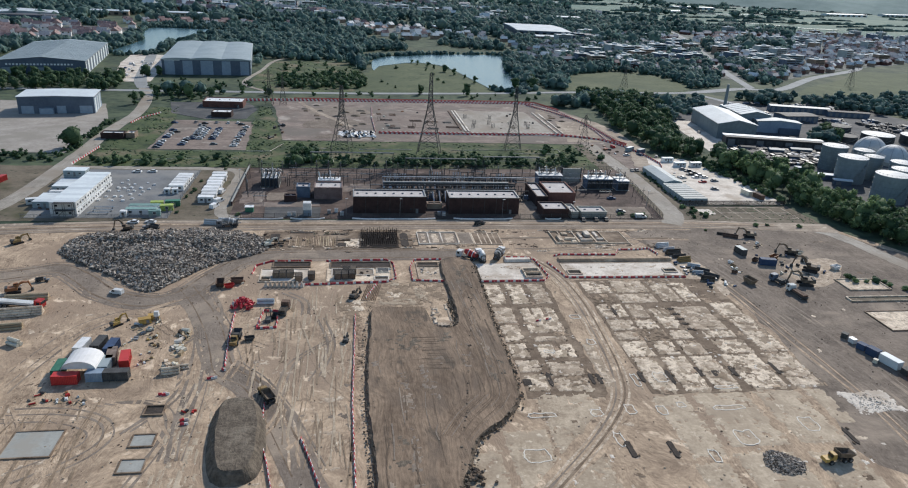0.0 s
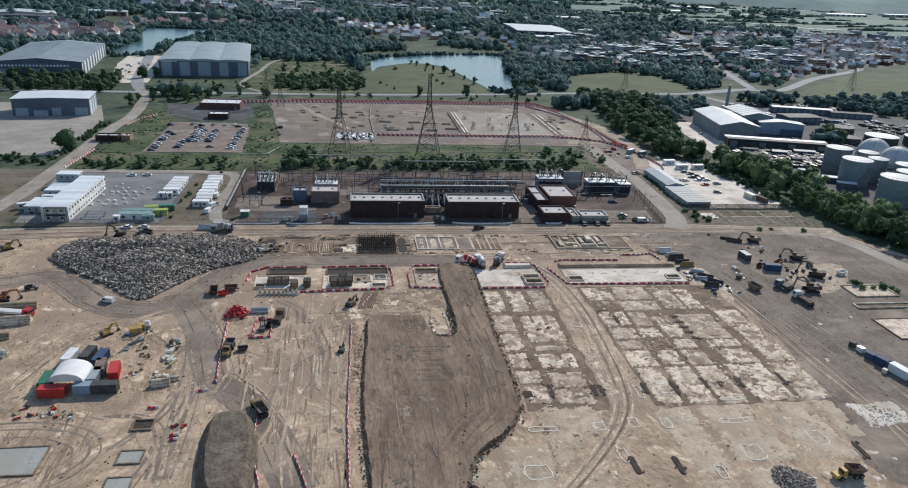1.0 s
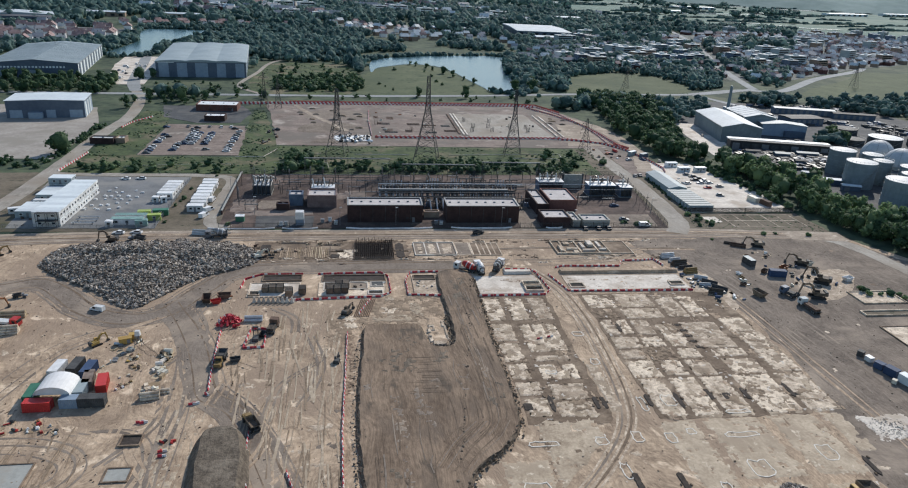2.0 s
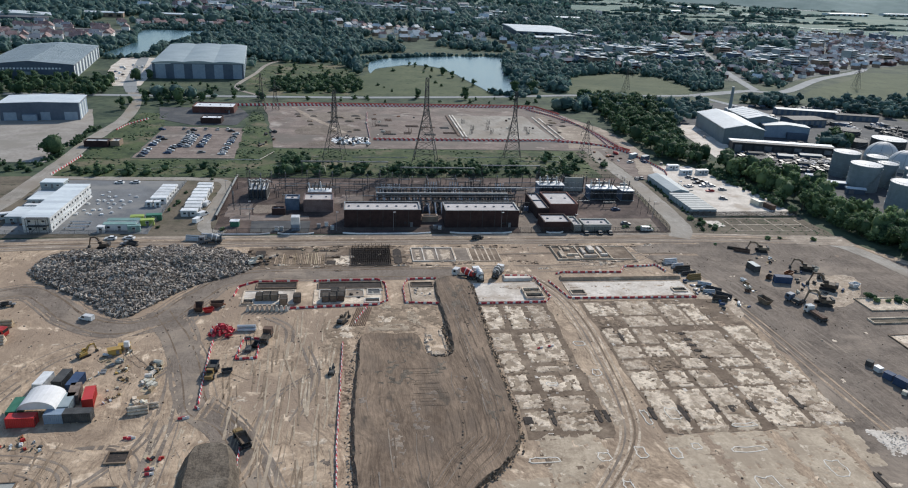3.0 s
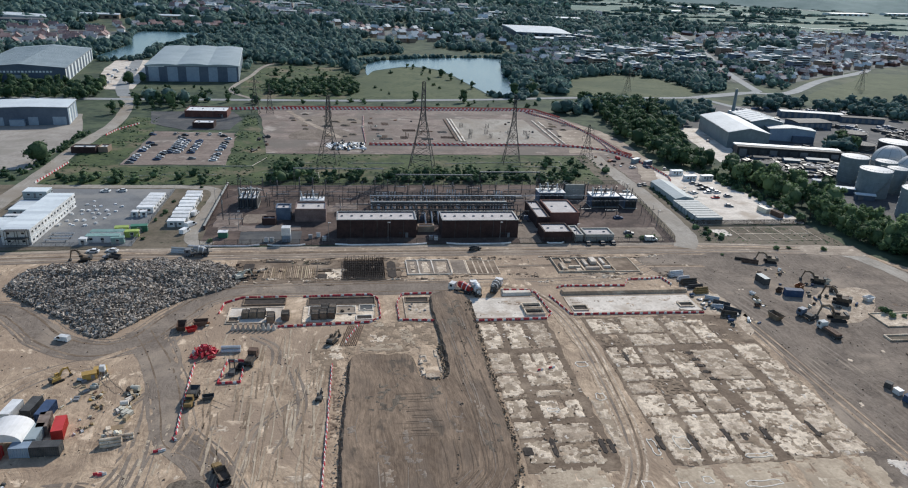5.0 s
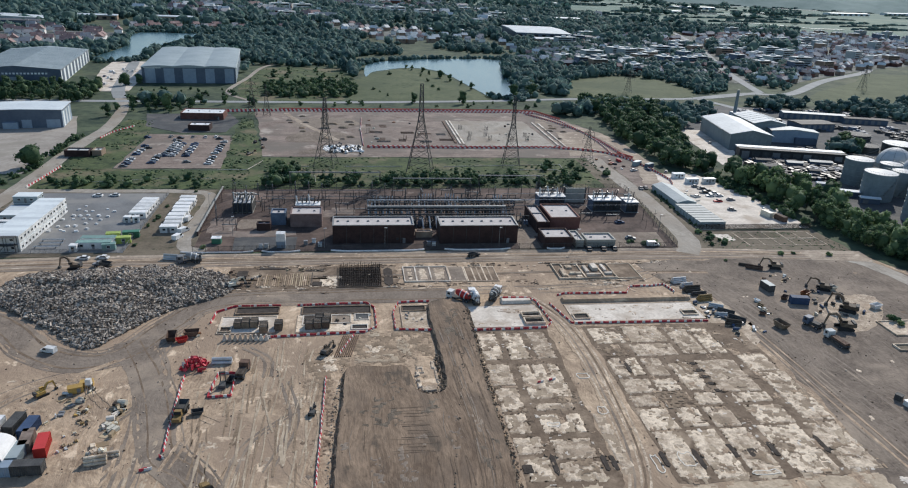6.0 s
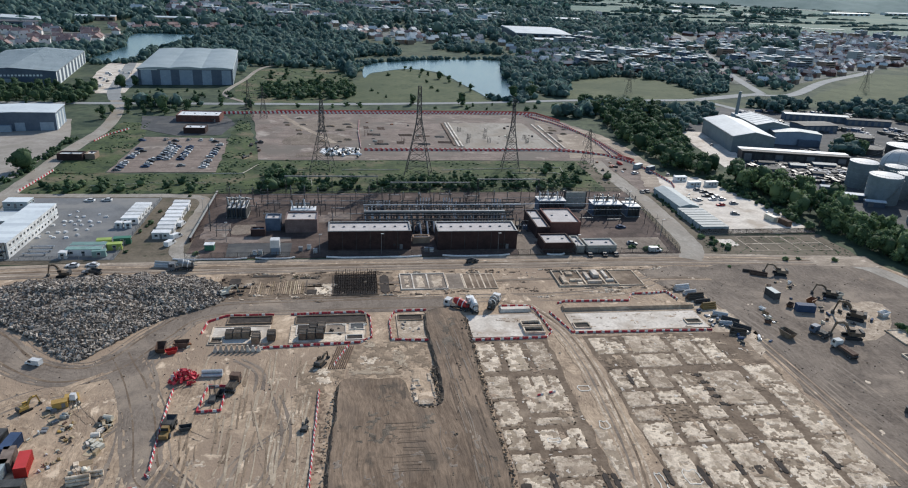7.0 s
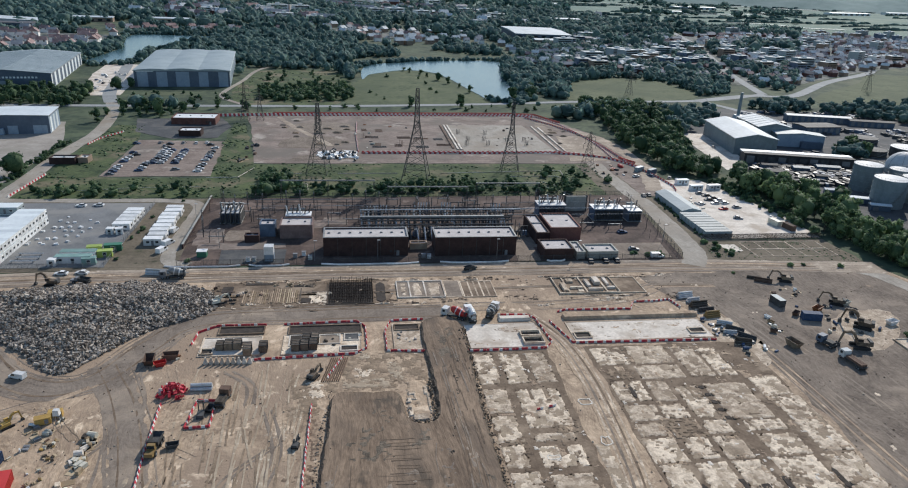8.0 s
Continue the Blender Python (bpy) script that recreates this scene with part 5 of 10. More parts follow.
def transformer(x, y, w, d, h, label, deg=0, n=6):
    """Tank, lid, radiator banks, bushings and a conservator."""
    root = thing("transformer", label, "transformer", "substation transformers", turn(x, y, deg))
    Geo().box(0, w, 0, d, 0.3, h, top=0.1).obj("tank", TRAFO, root)
    Geo().box(-0.4, w + 0.4, -0.4, d + 0.4, 0, 0.3).obj("plinth", CONCRETE_GREY, root)
    Geo().box(-0.2, w + 0.2, -0.2, d + 0.2, h + 0.003, h + 0.25).obj("lid", WHITE, root, "white lid")
    fin = Geo().box(0, 0.25, -0.9, 0, 0.8, h - 0.4).mesh("radiator_fin", STEEL_DARK)
    for i in range(int(w / 0.7)):
        share("radiator_fin", fin, root, turn(0.3 + i * 0.7, 0))
    for i in range(n):
        share("bushing", INSULATOR if i % 3 else INSULATOR_PALE, root, pose(w * (i + 0.5) / n, d * (0.25 + 0.25 * (i % 3)), h + 0.25, -12 if i % 2 else 14, 10 if i % 3 else -8) @ Matrix.Scale(1.7, 4))
    g = Geo()
    g.rod((w * 0.15, d * 0.8, h + 1.6), (w * 0.75, d * 0.8, h + 1.6), 0.6, n=10)
    g.obj("conservator", STEEL, root)
    for a in (0.22, 0.66):
        Geo().rod((w * a, d * 0.8, h + 0.2), (w * a, d * 0.8, h + 1.2), 0.1).obj("bracket", STEEL_DARK, root)


transformer(94.5, 333.5, 12.5, 7, 5.4, "blue power transformer with a white lid", n=9)
transformer(118.5, 328, 13.5, 7, 5.4, "blue power transformer with tall bushings", n=9)
blast = thing("blast_wall", "pale grey concrete blast wall between the transformers", "wall")
for k in range(5):
    Geo().box(109.4 + 1.95 * k, 111.3 + 1.95 * k, 341.6, 342.4, 0, 7.2).obj("wall_panel", CONCRETE_GREY, blast)
for x in (109.0, 119.2):
    Geo().box(x, x + 0.4, 341.4, 342.6, 0, 7.6).obj("wall_post", STEEL_DARK, blast)
transformer(-15, 321, 10, 5, 5.6, "small transformer behind grey-pink brick walls", n=6)
transformer(134, 326, 6, 8, 5.0, "blue-grey cooler bank beside the transformer", n=2)
transformer(-42, 328, 8, 10, 4.5, "dark transformer with slanting radiator banks", n=5)
root = thing("cooler_bank", "dark steel cooler bank with slanting pale pipes", "cooler", m=turn(-44, 326))
for i in range(5):
    g = Geo()
    g.box(0.4, 1.0, 0, 12, 0, 5.4, top=0.15)
    g.obj("cooler_frame", STEEL_DARK, root, m=turn(1.6 + i * 1.9, 0.6))
    Geo().rod((2.4 + i * 1.9, 2, 9.2), (3.3 + i * 1.9, 10, 6.2), 0.28).obj("cooler_pipe", ALU, root)
    Geo().rod((2.4 + i * 1.9, 2, 0), (2.4 + i * 1.9, 2, 9.2), 0.14).obj("cooler_post", STEEL_DARK, root)
g = Geo()

# gas-insulated busbars on frames behind the halls
bus = thing("busbar_array", "rows of grey tubular busbars on dark steel frames", "switchgear")
for k, (y, z, r) in enumerate(((312, 4.6, 0.34), (315, 5.4, 0.34), (318, 5.4, 0.34), (322, 6.4, 0.26), (326, 6.4, 0.26), (330, 6.0, 0.26))):
    Geo().rod((15, y, z), (78 if k < 3 else 84, y, z), r, n=8).obj("busbar", ALU if k == 4 else STEEL_DARK, bus)
for i in range(15):
    x = 16 + i * 4.3
    g = Geo()
    for y in (311, 319, 323, 331):
        g.rod((x, y, 0), (x, y, 5.0), 0.16, n=4)
    g.box(x - 0.15, x + 0.15, 310.5, 331.5, 4.1, 4.4)
    g.obj("support_frame", STEEL_DARK, bus)
rnd = random.Random(5)
for i in range(92):
    x = 16 + (i % 23) * 2.75 + rnd.uniform(-0.2, 0.2)
    y = 305.5 + (i // 23) * 6.8 + rnd.uniform(-0.4, 0.4)
    bright = noise.noise((x * 0.16, y * 0.3, 2)) > 0.18
    Geo().rod((x, y, 0.5), (x + rnd.uniform(-0.4, 0.4), y + 4.5, 4.4), 0.34, n=7).obj("feeder_tube", ALU if bright else STEEL_DARK, bus)
for i in range(30):
    share("insulator", INSULATOR_PALE if i % 4 == 0 else INSULATOR, bus, pose(17 + (i % 15) * 4.3, 321 + (i // 15) * 9, 4.4, rnd.uniform(-12, 12)))
for i in range(16):
    x = 17 + i * 3.9
    Geo().box(x, x + 1.9, 309, 310.6 + (i % 3), 0, 2.0 + 0.8 * (i % 3)).obj("bay_cabinet", STEEL if i % 3 else STEEL_DARK, bus)

for x, y in ((21.5, 314.5), (57, 313.5), (67.5, 315), (18, 334), (22.5, 333.5), (40.5, 337), (51, 337), (73, 335)):
    for q in range(4):
        Geo().rod((x + 1.25 * q, y, 2.4), (x + 1.25 * q + 0.5, y + 2.4, 5.2), 0.22, n=6).obj("bushing", ALU, bus)
        Geo().rod((x + 1.25 * q, y, 0), (x + 1.25 * q, y, 2.4), 0.12, n=4).obj("bushing_post", STEEL_DARK, bus)
Geo().box(15, 75, 316.4, 317.6, 5.9, 6.7).obj("box_beam", STEEL, bus, "long grey steel box beam")
east_bus = thing("busbar_array", "long thin tubular busbars linking the transformers", "switchgear")
for k in range(3):
    y = 322 + k * 8.0
    Geo().rod((78, y, 5.2 + 0.2 * k), (140, y, 5.2 + 0.2 * k), 0.13, n=5).obj("busbar", ALU if k % 2 else STEEL, east_bus)
for i in range(9):
    Geo().rod((80 + i * 7.3, 316 + (i % 4) * 4, 0), (80 + i * 7.3, 316 + (i % 4) * 4, 5.4), 0.14, n=5).obj("support_post", STEEL_DARK, east_bus)
west_bus = thing("busbar_array", "thin tubular busbars over the western bays", "switchgear")
for k in range(5):
    y = 330 + k * 4.5
    Geo().rod((-30, y, 5.5), (20, y, 5.5), 0.12, n=5).obj("busbar", STEEL if k % 2 else STEEL_DARK, west_bus)
for i in range(16):
    x, y = -29 + (i % 8) * 6.4, 330 + (i // 8) * 14
    Geo().rod((x, y, 0), (x, y, 3.2), 0.13, n=5).obj("support_post", STEEL_DARK, west_bus)
    share("insulator", INSULATOR, west_bus, turn(x, y, 0, 3.2))


def gantry(x0, x1, y, h, label):
    root = thing("line_gantry", label, "gantry", "substation gantries")
    n = max(2, int((x1 - x0) / 17) + 1)
    for i in range(n):
        x = x0 + (x1 - x0) * i / (n - 1)
        g = Geo()
        for s in (-0.45, 0.45):
            g.rod((x + s, y - 0.4, 0), (x + s * 0.5, y - 0.2, h), 0.09, n=4).rod((x + s, y + 0.4, 0), (x + s * 0.5, y + 0.2, h), 0.09, n=4)
        for k in range(5):
            g.rod((x - 0.42, y - 0.3, h * k / 5), (x + 0.42, y + 0.3, h * (k + 1) / 5), 0.05, n=3)
        g.obj("gantry_post", STEEL_DARK, root)
    Geo().box(x0 - 0.4, x1 + 0.4, y - 0.25, y + 0.25, h, h + 0.45).obj("gantry_beam", STEEL, root)


gantry(-20, 22, 357, 10, "dark steel line gantry at the substation's rear")
gantry(28, 64, 347, 10, "dark steel line gantry over the busbars")
gantry(70, 100, 356, 9, "dark steel line gantry beside the transformers")

post = thing("post_insulator", "tall dark post insulator with a pale head", "insulator", "post insulators", turn(-11, 348))
Geo().rod((0, 0, 0), (0, 0, 3.4), 0.2, n=6).obj("pedestal", STEEL_DARK, post)
share("insulator", insulator(3.8, 0.36).mesh("insulator", PORCELAIN), post, turn(0, 0, 0, 3.4))
Geo().lathe([(0.1, 7.2), (0.27, 7.3), (0.25, 8.0), (0.08, 8.4)], 8).obj("head", STEEL, post)
for x, y in ((-17, 348), (-5, 348), (12, 349), (18, 349), (24, 349), (-27, 346), (33, 340), (40, 340), (47, 340), (54, 340), (61, 341), (68, 341), (75, 341), (82, 344), (-34, 350), (-38, 342), (90, 350), (97, 349), (110, 346), (122, 345), (-47, 318), (-46, 312), (-48, 322), (-30, 330), (-44, 350)):
    copy_thing(post, turn(x, y, 0, 0, rnd.uniform(0.75, 1.05)))
for k in range(30):
    copy_thing(post, turn(18 + (k % 10) * 6.8 + rnd.uniform(-0.8, 0.8), (306.5, 320.5, 333.5)[k // 10] + rnd.uniform(-0.6, 0.6), 0, 0, rnd.uniform(0.7, 0.95)))
rack = thing("steel_rack", "dark steel rack of switchgear with cable boxes", "switchgear", "switchgear racks", turn(17, 334))
Geo().box(0, 7, 0, 0.25, 5.6, 5.95).obj("beam", STEEL_DARK, rack)
for x in (0.2, 3.5, 6.6):
    Geo().box(x, x + 0.25, 0, 0.25, 0, 5.6).obj("leg", STEEL_DARK, rack)
for x in (0.8, 2.3, 4.3, 5.7):
    Geo().box(x, x + 0.9, -0.6, 0.9, 1.2, 3.4, top=0.08).obj("cable_box", STEEL_DARK if x < 4 else TRAFO, rack)
for k in range(18):
    copy_thing(rack, turn(17 + (k % 9) * 7.6, (308, 337)[k // 9] + rnd.uniform(-1, 1), rnd.uniform(-2, 2), 0, rnd.uniform(0.7, 1.0)))
mast = thing("lightning_mast", "slim dark steel mast in the substation", "mast", "substation masts", turn(-49, 343))
Geo().rod((0, 0, 0), (0, 0, 9), 0.16, 0.05, n=5).obj("pole", STEEL_DARK, mast)
Geo().box(-1.1, 1.1, -0.08, 0.08, 6.6, 6.8).obj("crossbar", STEEL_DARK, mast)
for k in range(28):
    copy_thing(mast, turn(rnd.uniform(-48, 140), rnd.choice((rnd.uniform(333, 361), rnd.uniform(303, 336))) if k % 3 else rnd.uniform(340, 361), rnd.uniform(0, 180), 0, rnd.uniform(0.5, 1.0)))
isolator = thing("isolator", "three-pole isolator on a low steel frame", "switchgear", "isolators", turn(-34, 336))
Geo().box(-3, 3, -0.2, 0.2, 2.6, 2.9).obj("beam", STEEL, isolator)
for x in (-2.6, 2.6):
    Geo().box(x - 0.12, x + 0.12, -0.12, 0.12, 0, 2.6).obj("leg", STEEL_DARK, isolator)
for x in (-2.4, 0, 2.4):
    share("insulator", INSULATOR, isolator, turn(x, 0, 0, 2.9, 0.8))
for x, y in ((-24, 340), (-14, 335), (-4, 338), (4, 333), (8, 343), (-10, 326), (2, 322), (-36, 346), (12, 325), (-24, 326), (30, 352), (42, 353), (54, 353), (66, 350), (108, 352), (120, 351), (86, 336), (112, 318), (124, 316), (-40, 306)):
    copy_thing(isolator, turn(x, y, rnd.choice((0, 0, 90))))

# kiosks, tower and posts in front
box = thing("equipment_kiosk", "white and green steel equipment kiosk", "kiosk", m=turn(-44.5, 291))
Geo().box(0, 3.4, 0, 2.6, 0, 2.3, top=0.05).obj("body", GREEN, box)
Geo().box(-0.15, 3.55, -0.15, 2.75, 2.303, 2.5).obj("roof", WHITE, box)
tower = thing("cable_tower", "white steel cabin on a square scaffold tower", "tower", m=turn(-20, 285.6))
for x in (0.1, 3.3):
    for y in (0.1, 3.3):
        Geo().box(x - 0.1, x + 0.1, y - 0.1, y + 0.1, 0, 3.0).obj("leg", STEEL, tower)
Geo().box(0, 3.4, 0, 3.4, 3.003, 6.0, top=0.05).obj("cabin", WHITE, tower)
Geo().box(0, 3.4, 0.6, 3.4, 0.2, 2.9).obj("panel", CLAD_PALEBLUE, tower)
for k in range(7):
    t = thing("equipment_kiosk", "small pale concrete equipment box", "kiosk", "equipment boxes", turn((-26.5, -24.5, -10, -7, -4.5, 37.5, 39.5)[k], (286, 286.2, 289, 291, 287, 287, 286.6)[k]))
    Geo().box(0, 1.5, 0, 1.2, 0, 1.7, top=0.06).obj("body", (WHITE, FELT, GREY)[k % 3], t)
    Geo().box(-0.06, 1.56, -0.06, 1.26, 1.703, 1.8).obj("lid", GREY, t)


def street_lamp(x, y, h=8.0, deg=0):
    root = thing("lamp_post", "slim grey lamp post with a small lantern", "lamp post", "lamp posts", turn(x, y, deg))
    Geo().rod((0, 0, 0), (0, 0, h), 0.11, 0.06, n=6).obj("pole", STEEL, root)
    Geo().box(-0.2, 0.9, -0.15, 0.15, h, h + 0.18).obj("lantern", ALU, root)


for x, y in ((21, 286), (66, 285.6), (97, 282.9), (-2, 286), (-38, 300), (-52, 330), (139, 300), (140, 340)):
    street_lamp(x, y)


def fence(points, h, label, step=3.0, material=STEEL_DARK, gap=0.42):
    """A palisade fence: posts, and a panel of pales and rails between each two."""
    root = thing("palisade_fence", label, "fence", "palisade fences")
    pm = Geo().box(-0.06, 0.06, -0.06, 0.06, 0, h + 0.1).mesh("post", material)
    panels, pales = {}, Geo()
    for a, b in zip(points, points[1:]):
        a, b = Vector(a), Vector(b)
        n = max(1, round((b - a).length / step))
        d = (b - a) / n
        ang = math.degrees(math.atan2(d.y, d.x))
        key = round(d.length, 2)
        if key not in panels:
            g = Geo()
            for z in (0.35, h - 0.35):
                g.box(0.07, key - 0.07, -0.03, 0.03, z, z + 0.07)
            for i in range(int(key / gap)):
                x = 0.15 + i * gap
                g.add([(x, 0.04, 0.05), (x + 0.09, 0.04, 0.05), (x + 0.09, 0.04, h), (x, 0.04, h)], [(0, 1, 2, 3)])
            panels[key] = g
        for i in range(n):
            p = a + d * i
            share("post", pm, root, turn(p.x, p.y, ang))
            m = turn(p.x, p.y, ang)
            pales.add([m @ Vector(v) for v in panels[key].v], panels[key].f)
    tagged(pales.obj("fence_infill", material, root), kind="stuff")


fence([(-50, 283.6), (-13, 283.4), (41, 283.2), (83, 283), (115, 283), (139, 282.8)], 2.4, "dark steel palisade fence along the substation front", 4.6)
fence([(139.6, 283), (144.6, 325), (147.8, 365)], 2.6, "dark steel palisade fence beside the access road", 4.6)
fence([(-52.4, 362.6), (48, 364.4), (147.4, 366.2)], 2.4, "dark steel palisade fence behind the substation", 5.0)
fence([(-74.3, 284), (-74.3, 355)], 2.0, "steel mesh fence beside the yard", 4.8, STEEL)
fence([(-130, 283.2), (-76, 283)], 2.0, "steel mesh fence along the yard front", 4.8, STEEL)
fence([(158, 303.2), (176, 303.2), (196, 303.6), (213, 303.6)], 2.4, "dark boarded fence of the eastern car park", 4.0, TIMBER_DARK, 0.13)
w = thing("boundary_wall", "dark brick boundary wall beside the lane", "wall", kind="structure")
Geo().box(-51.6, -51.1, 300, 361, 0, 1.9).obj("wall", BRICK, w)
Geo().box(-51.75, -50.95, 300, 361, 1.903, 2.05).obj("coping", CONCRETE_GREY, w)
for a, b in ((-54, -28), (-25, -11), (0.5, 36), (44, 70), (85, 92)):
    rnd2 = random.Random(int(a) + 99)
    line = [(a + (b - a) * i / 6, 281.9 + (0.9 if i in (0, 6) else 0) + rnd2.uniform(-0.15, 0.15), 0.36) for i in range(7)]
    tube = thing("flood_barrier", "white water-filled barrier tube along the road", "barrier", "white barrier tubes")
    for p, q in zip(line, line[1:]):
        Geo().rod(p, q, 0.36, n=8).obj("tube_section", WHITE_PLASTIC, tube)


# ---- pylons ----
def pylon(x, y, h, base, arms, deg=0, label="tall lattice steel electricity pylon"):
    """Four tapering legs, cross bracing, and arms at several heights."""
    root = thing("pylon", label, "pylon", "lattice pylons", turn(x, y, deg))
    body = Geo()
    levels = [0, 0.13, 0.26, 0.38, 0.48, 0.57, 0.65, 0.72, 0.79, 0.86, 0.93, 1.0]

    def half(f):
        return base / 2 * (1 - f / 0.62) + 0.10 * base / 2 * f / 0.62 + 0.9 * f if f < 0.62 else max(0.25, 0.9 * 0.62 + 0.05 * base - (f - 0.62) * 1.3)

    r0 = 0.115 * h / 40
    for a, b in zip(levels, levels[1:]):
        ha, hb, za, zb = half(a), half(b), a * h, b * h
        ca = [(-ha, -ha, za), (ha, -ha, za), (ha, ha, za), (-ha, ha, za)]
        cb = [(-hb, -hb, zb), (hb, -hb, zb), (hb, hb, zb), (-hb, hb, zb)]
        for i in range(4):
            j = (i + 1) % 4
            body.rod(ca[i], cb[i], r0 * 1.6, n=4, caps=False)
            body.rod(ca[i], cb[j], r0 * 0.8, n=3, caps=False).rod(ca[j], cb[i], r0 * 0.8, n=3, caps=False)
            body.rod(cb[i], cb[j], r0 * 0.8, n=3, caps=False)
    body.obj("tower_body", STEEL_DARK, root)
    for f, w in arms:
        for s in (-1, 1):
            g, hw = Geo(), half(f)
            tip = (s * w, 0, f * h)
            for dy in (-hw, hw):
                g.rod((s * hw, dy, f * h), tip, r0, n=3, caps=False).rod((s * hw, dy, f * h + 2.2), tip, r0, n=3, caps=False)
            for k in (0.33, 0.66):
                xk = s * (hw + (w - hw) * k)
                g.rod((xk, -hw * (1 - k), f * h), (xk, 0, f * h + 2.2 * (1 - k)), r0 * 0.8, n=3, caps=False)
            g.obj("cross_arm", STEEL_DARK, root)
            Geo().rod((s * w, 0, f * h), (s * w, 0, f * h - 2.6), 0.12, n=4).obj("insulator_string", PORCELAIN, root)
    return root


pylon(45, 396, 46.5, 13.5, ((0.60, 6.5), (0.74, 7.5), (0.88, 5.5)), 78)
pylon(-5, 407, 36.5, 11, ((0.58, 5.5), (0.72, 6.5), (0.86, 5.0)), 76)
pylon(97.5, 408, 38.5, 10, ((0.58, 5.5), (0.72, 6.5), (0.86, 5.0)), 82)
pylon(146, 420, 20.5, 6.5, ((0.66, 3.6), (0.84, 3.0)), 0, "short lattice steel pylon beside the track")
pylon(-60, 541, 26, 6, ((0.66, 4), (0.84, 3.4)), 0, "slender lattice pylon behind the car park")
pylon(-50, 540, 22, 5, ((0.70, 3.4),), 0, "slender lattice pylon behind the car park")
pylon(272, 681, 22, 6, ((0.62, 5), (0.78, 6), (0.9, 4)), 0, "distant lattice pylon at the edge of the wood")
pylon(561, 735, 27, 7, ((0.62, 5), (0.78, 6), (0.9, 4)), 0, "distant lattice pylon in the pasture")

# ---- pipework and low frames on the grass strip ----
for k, line in enumerate(([(-38, 384), (-10, 385), (-9, 374)], [(66, 380), (108, 382), (116, 372), (119, 366)], [(70, 386), (112, 388), (121, 374)], [(20, 384), (34, 384)], [(-120, 372), (-90, 378), (-60, 380)])):
    g = Geo()
    for p, q in zip(line, line[1:]):
        g.rod((*p, 0.5), (*q, 0.5), 0.10, n=5)
    for p in line:
        g.rod((*p, 0), (*p, 0.5), 0.07, n=4)
    tagged(g.obj("pipe_rail", CREAM), "thin pale pipe carried over the grass on short posts", "pipe", "pale pipes")


# ---- sheds and warehouses ----
def shed(x, y, w, d, h, rise, deg, label, wall, roof, front=None, bays=8, doors=3, lines=True, name="industrial_shed"):
    """A pitched metal shed with its ridge along y: walls, two roof slopes, gutter, cladding bays, doors and a window band."""
    root = thing(name, label, "shed", "", turn(x, y, deg))
    t = 0.3
    for a in (0, w - t):
        Geo().box(a, a + t, t, d - t, 0, h).obj("wall", wall, root)
    for c in (0, d - t):
        Geo().profile([(0, 0), (t, 0), (t, h), (0, h)], 0, w, Matrix.Translation((0, c, 0))).obj("wall", front if front and c == 0 else wall, root)
        g = Geo()
        g.add([(0, c, h), (w, c, h), (w / 2, c, h + rise - 0.05), (0, c + t, h), (w, c + t, h), (w / 2, c + t, h + rise - 0.05)], [(0, 1, 2), (5, 4, 3), (0, 2, 5, 3), (1, 4, 5, 2)])
        g.obj("gable", front if front and c == 0 else wall, root)
    for s in (0, 1):
        xa, xb = (-0.5, w / 2) if s == 0 else (w / 2, w + 0.5)
        za, zb = (h, h + rise) if s == 0 else (h + rise, h)
        g = Geo()
        g.add([(xa, -0.5, za), (xb, -0.5, zb), (xb, d + 0.5, zb), (xa, d + 0.5, za), (xa, -0.5, za + 0.25), (xb, -0.5, zb + 0.25), (xb, d + 0.5, zb + 0.25), (xa, d + 0.5, za + 0.25)], [(0, 3, 2, 1), (4, 5, 6, 7), (0, 1, 5, 4), (1, 2, 6, 5), (2, 3, 7, 6), (3, 0, 4, 7)])
        slope = g.obj("roof_slope", roof, root)
        if lines:
            rl = Geo().add([(xa, 0, za + 0.26), (xb, 0, zb + 0.26), (xb, 0.35, zb + 0.26), (xa, 0.35, za + 0.26), (xa, 0, za + 0.42), (xb, 0, zb + 0.42), (xb, 0.35, zb + 0.42), (xa, 0.35, za + 0.42)], [(4, 5, 6, 7), (0, 1, 5, 4), (2, 3, 7, 6)]).mesh("roof_seam", roof)
            for i in range(1, int(d / 6)):
                share("roof_seam", rl, slope, turn(0, i * 6))
    for a in (-0.75, w + 0.5):
        Geo().box(a, a + 0.25, -0.5, d + 0.5, h - 0.25, h + 0.05).obj("gutter", GREY, root)
    return root


def front_panels(root, w, h, spans, material, z0=0.2, depth=0.15, name="cladding_panel"):
    for a, b in spans:
        Geo().box(w * a, w * b, -depth, -0.004, z0, h).obj(name, material, root)


def side_panels(root, w, d, h, n, material, share_of=0.45):
    for i in range(n):
        y0 = d * (i + 0.25) / n
        Geo().box(w + 0.004, w + 0.15, y0, y0 + d * share_of / n, 0.3, h - 0.6).obj("cladding_panel", material, root)


s1 = shed(-295, 650.5, 68, 148, 11.5, 3.0, 10, "large grey metal shed with a pale striped side", CLAD_WHITE, CLAD_GREY, CLAD_BLUE)
front_panels(s1, 68, 9.0, [(i / 26 + 0.02, i / 26 + 0.043) for i in range(2, 22)], CLAD_WHITE, 7.6, name="window_strip")
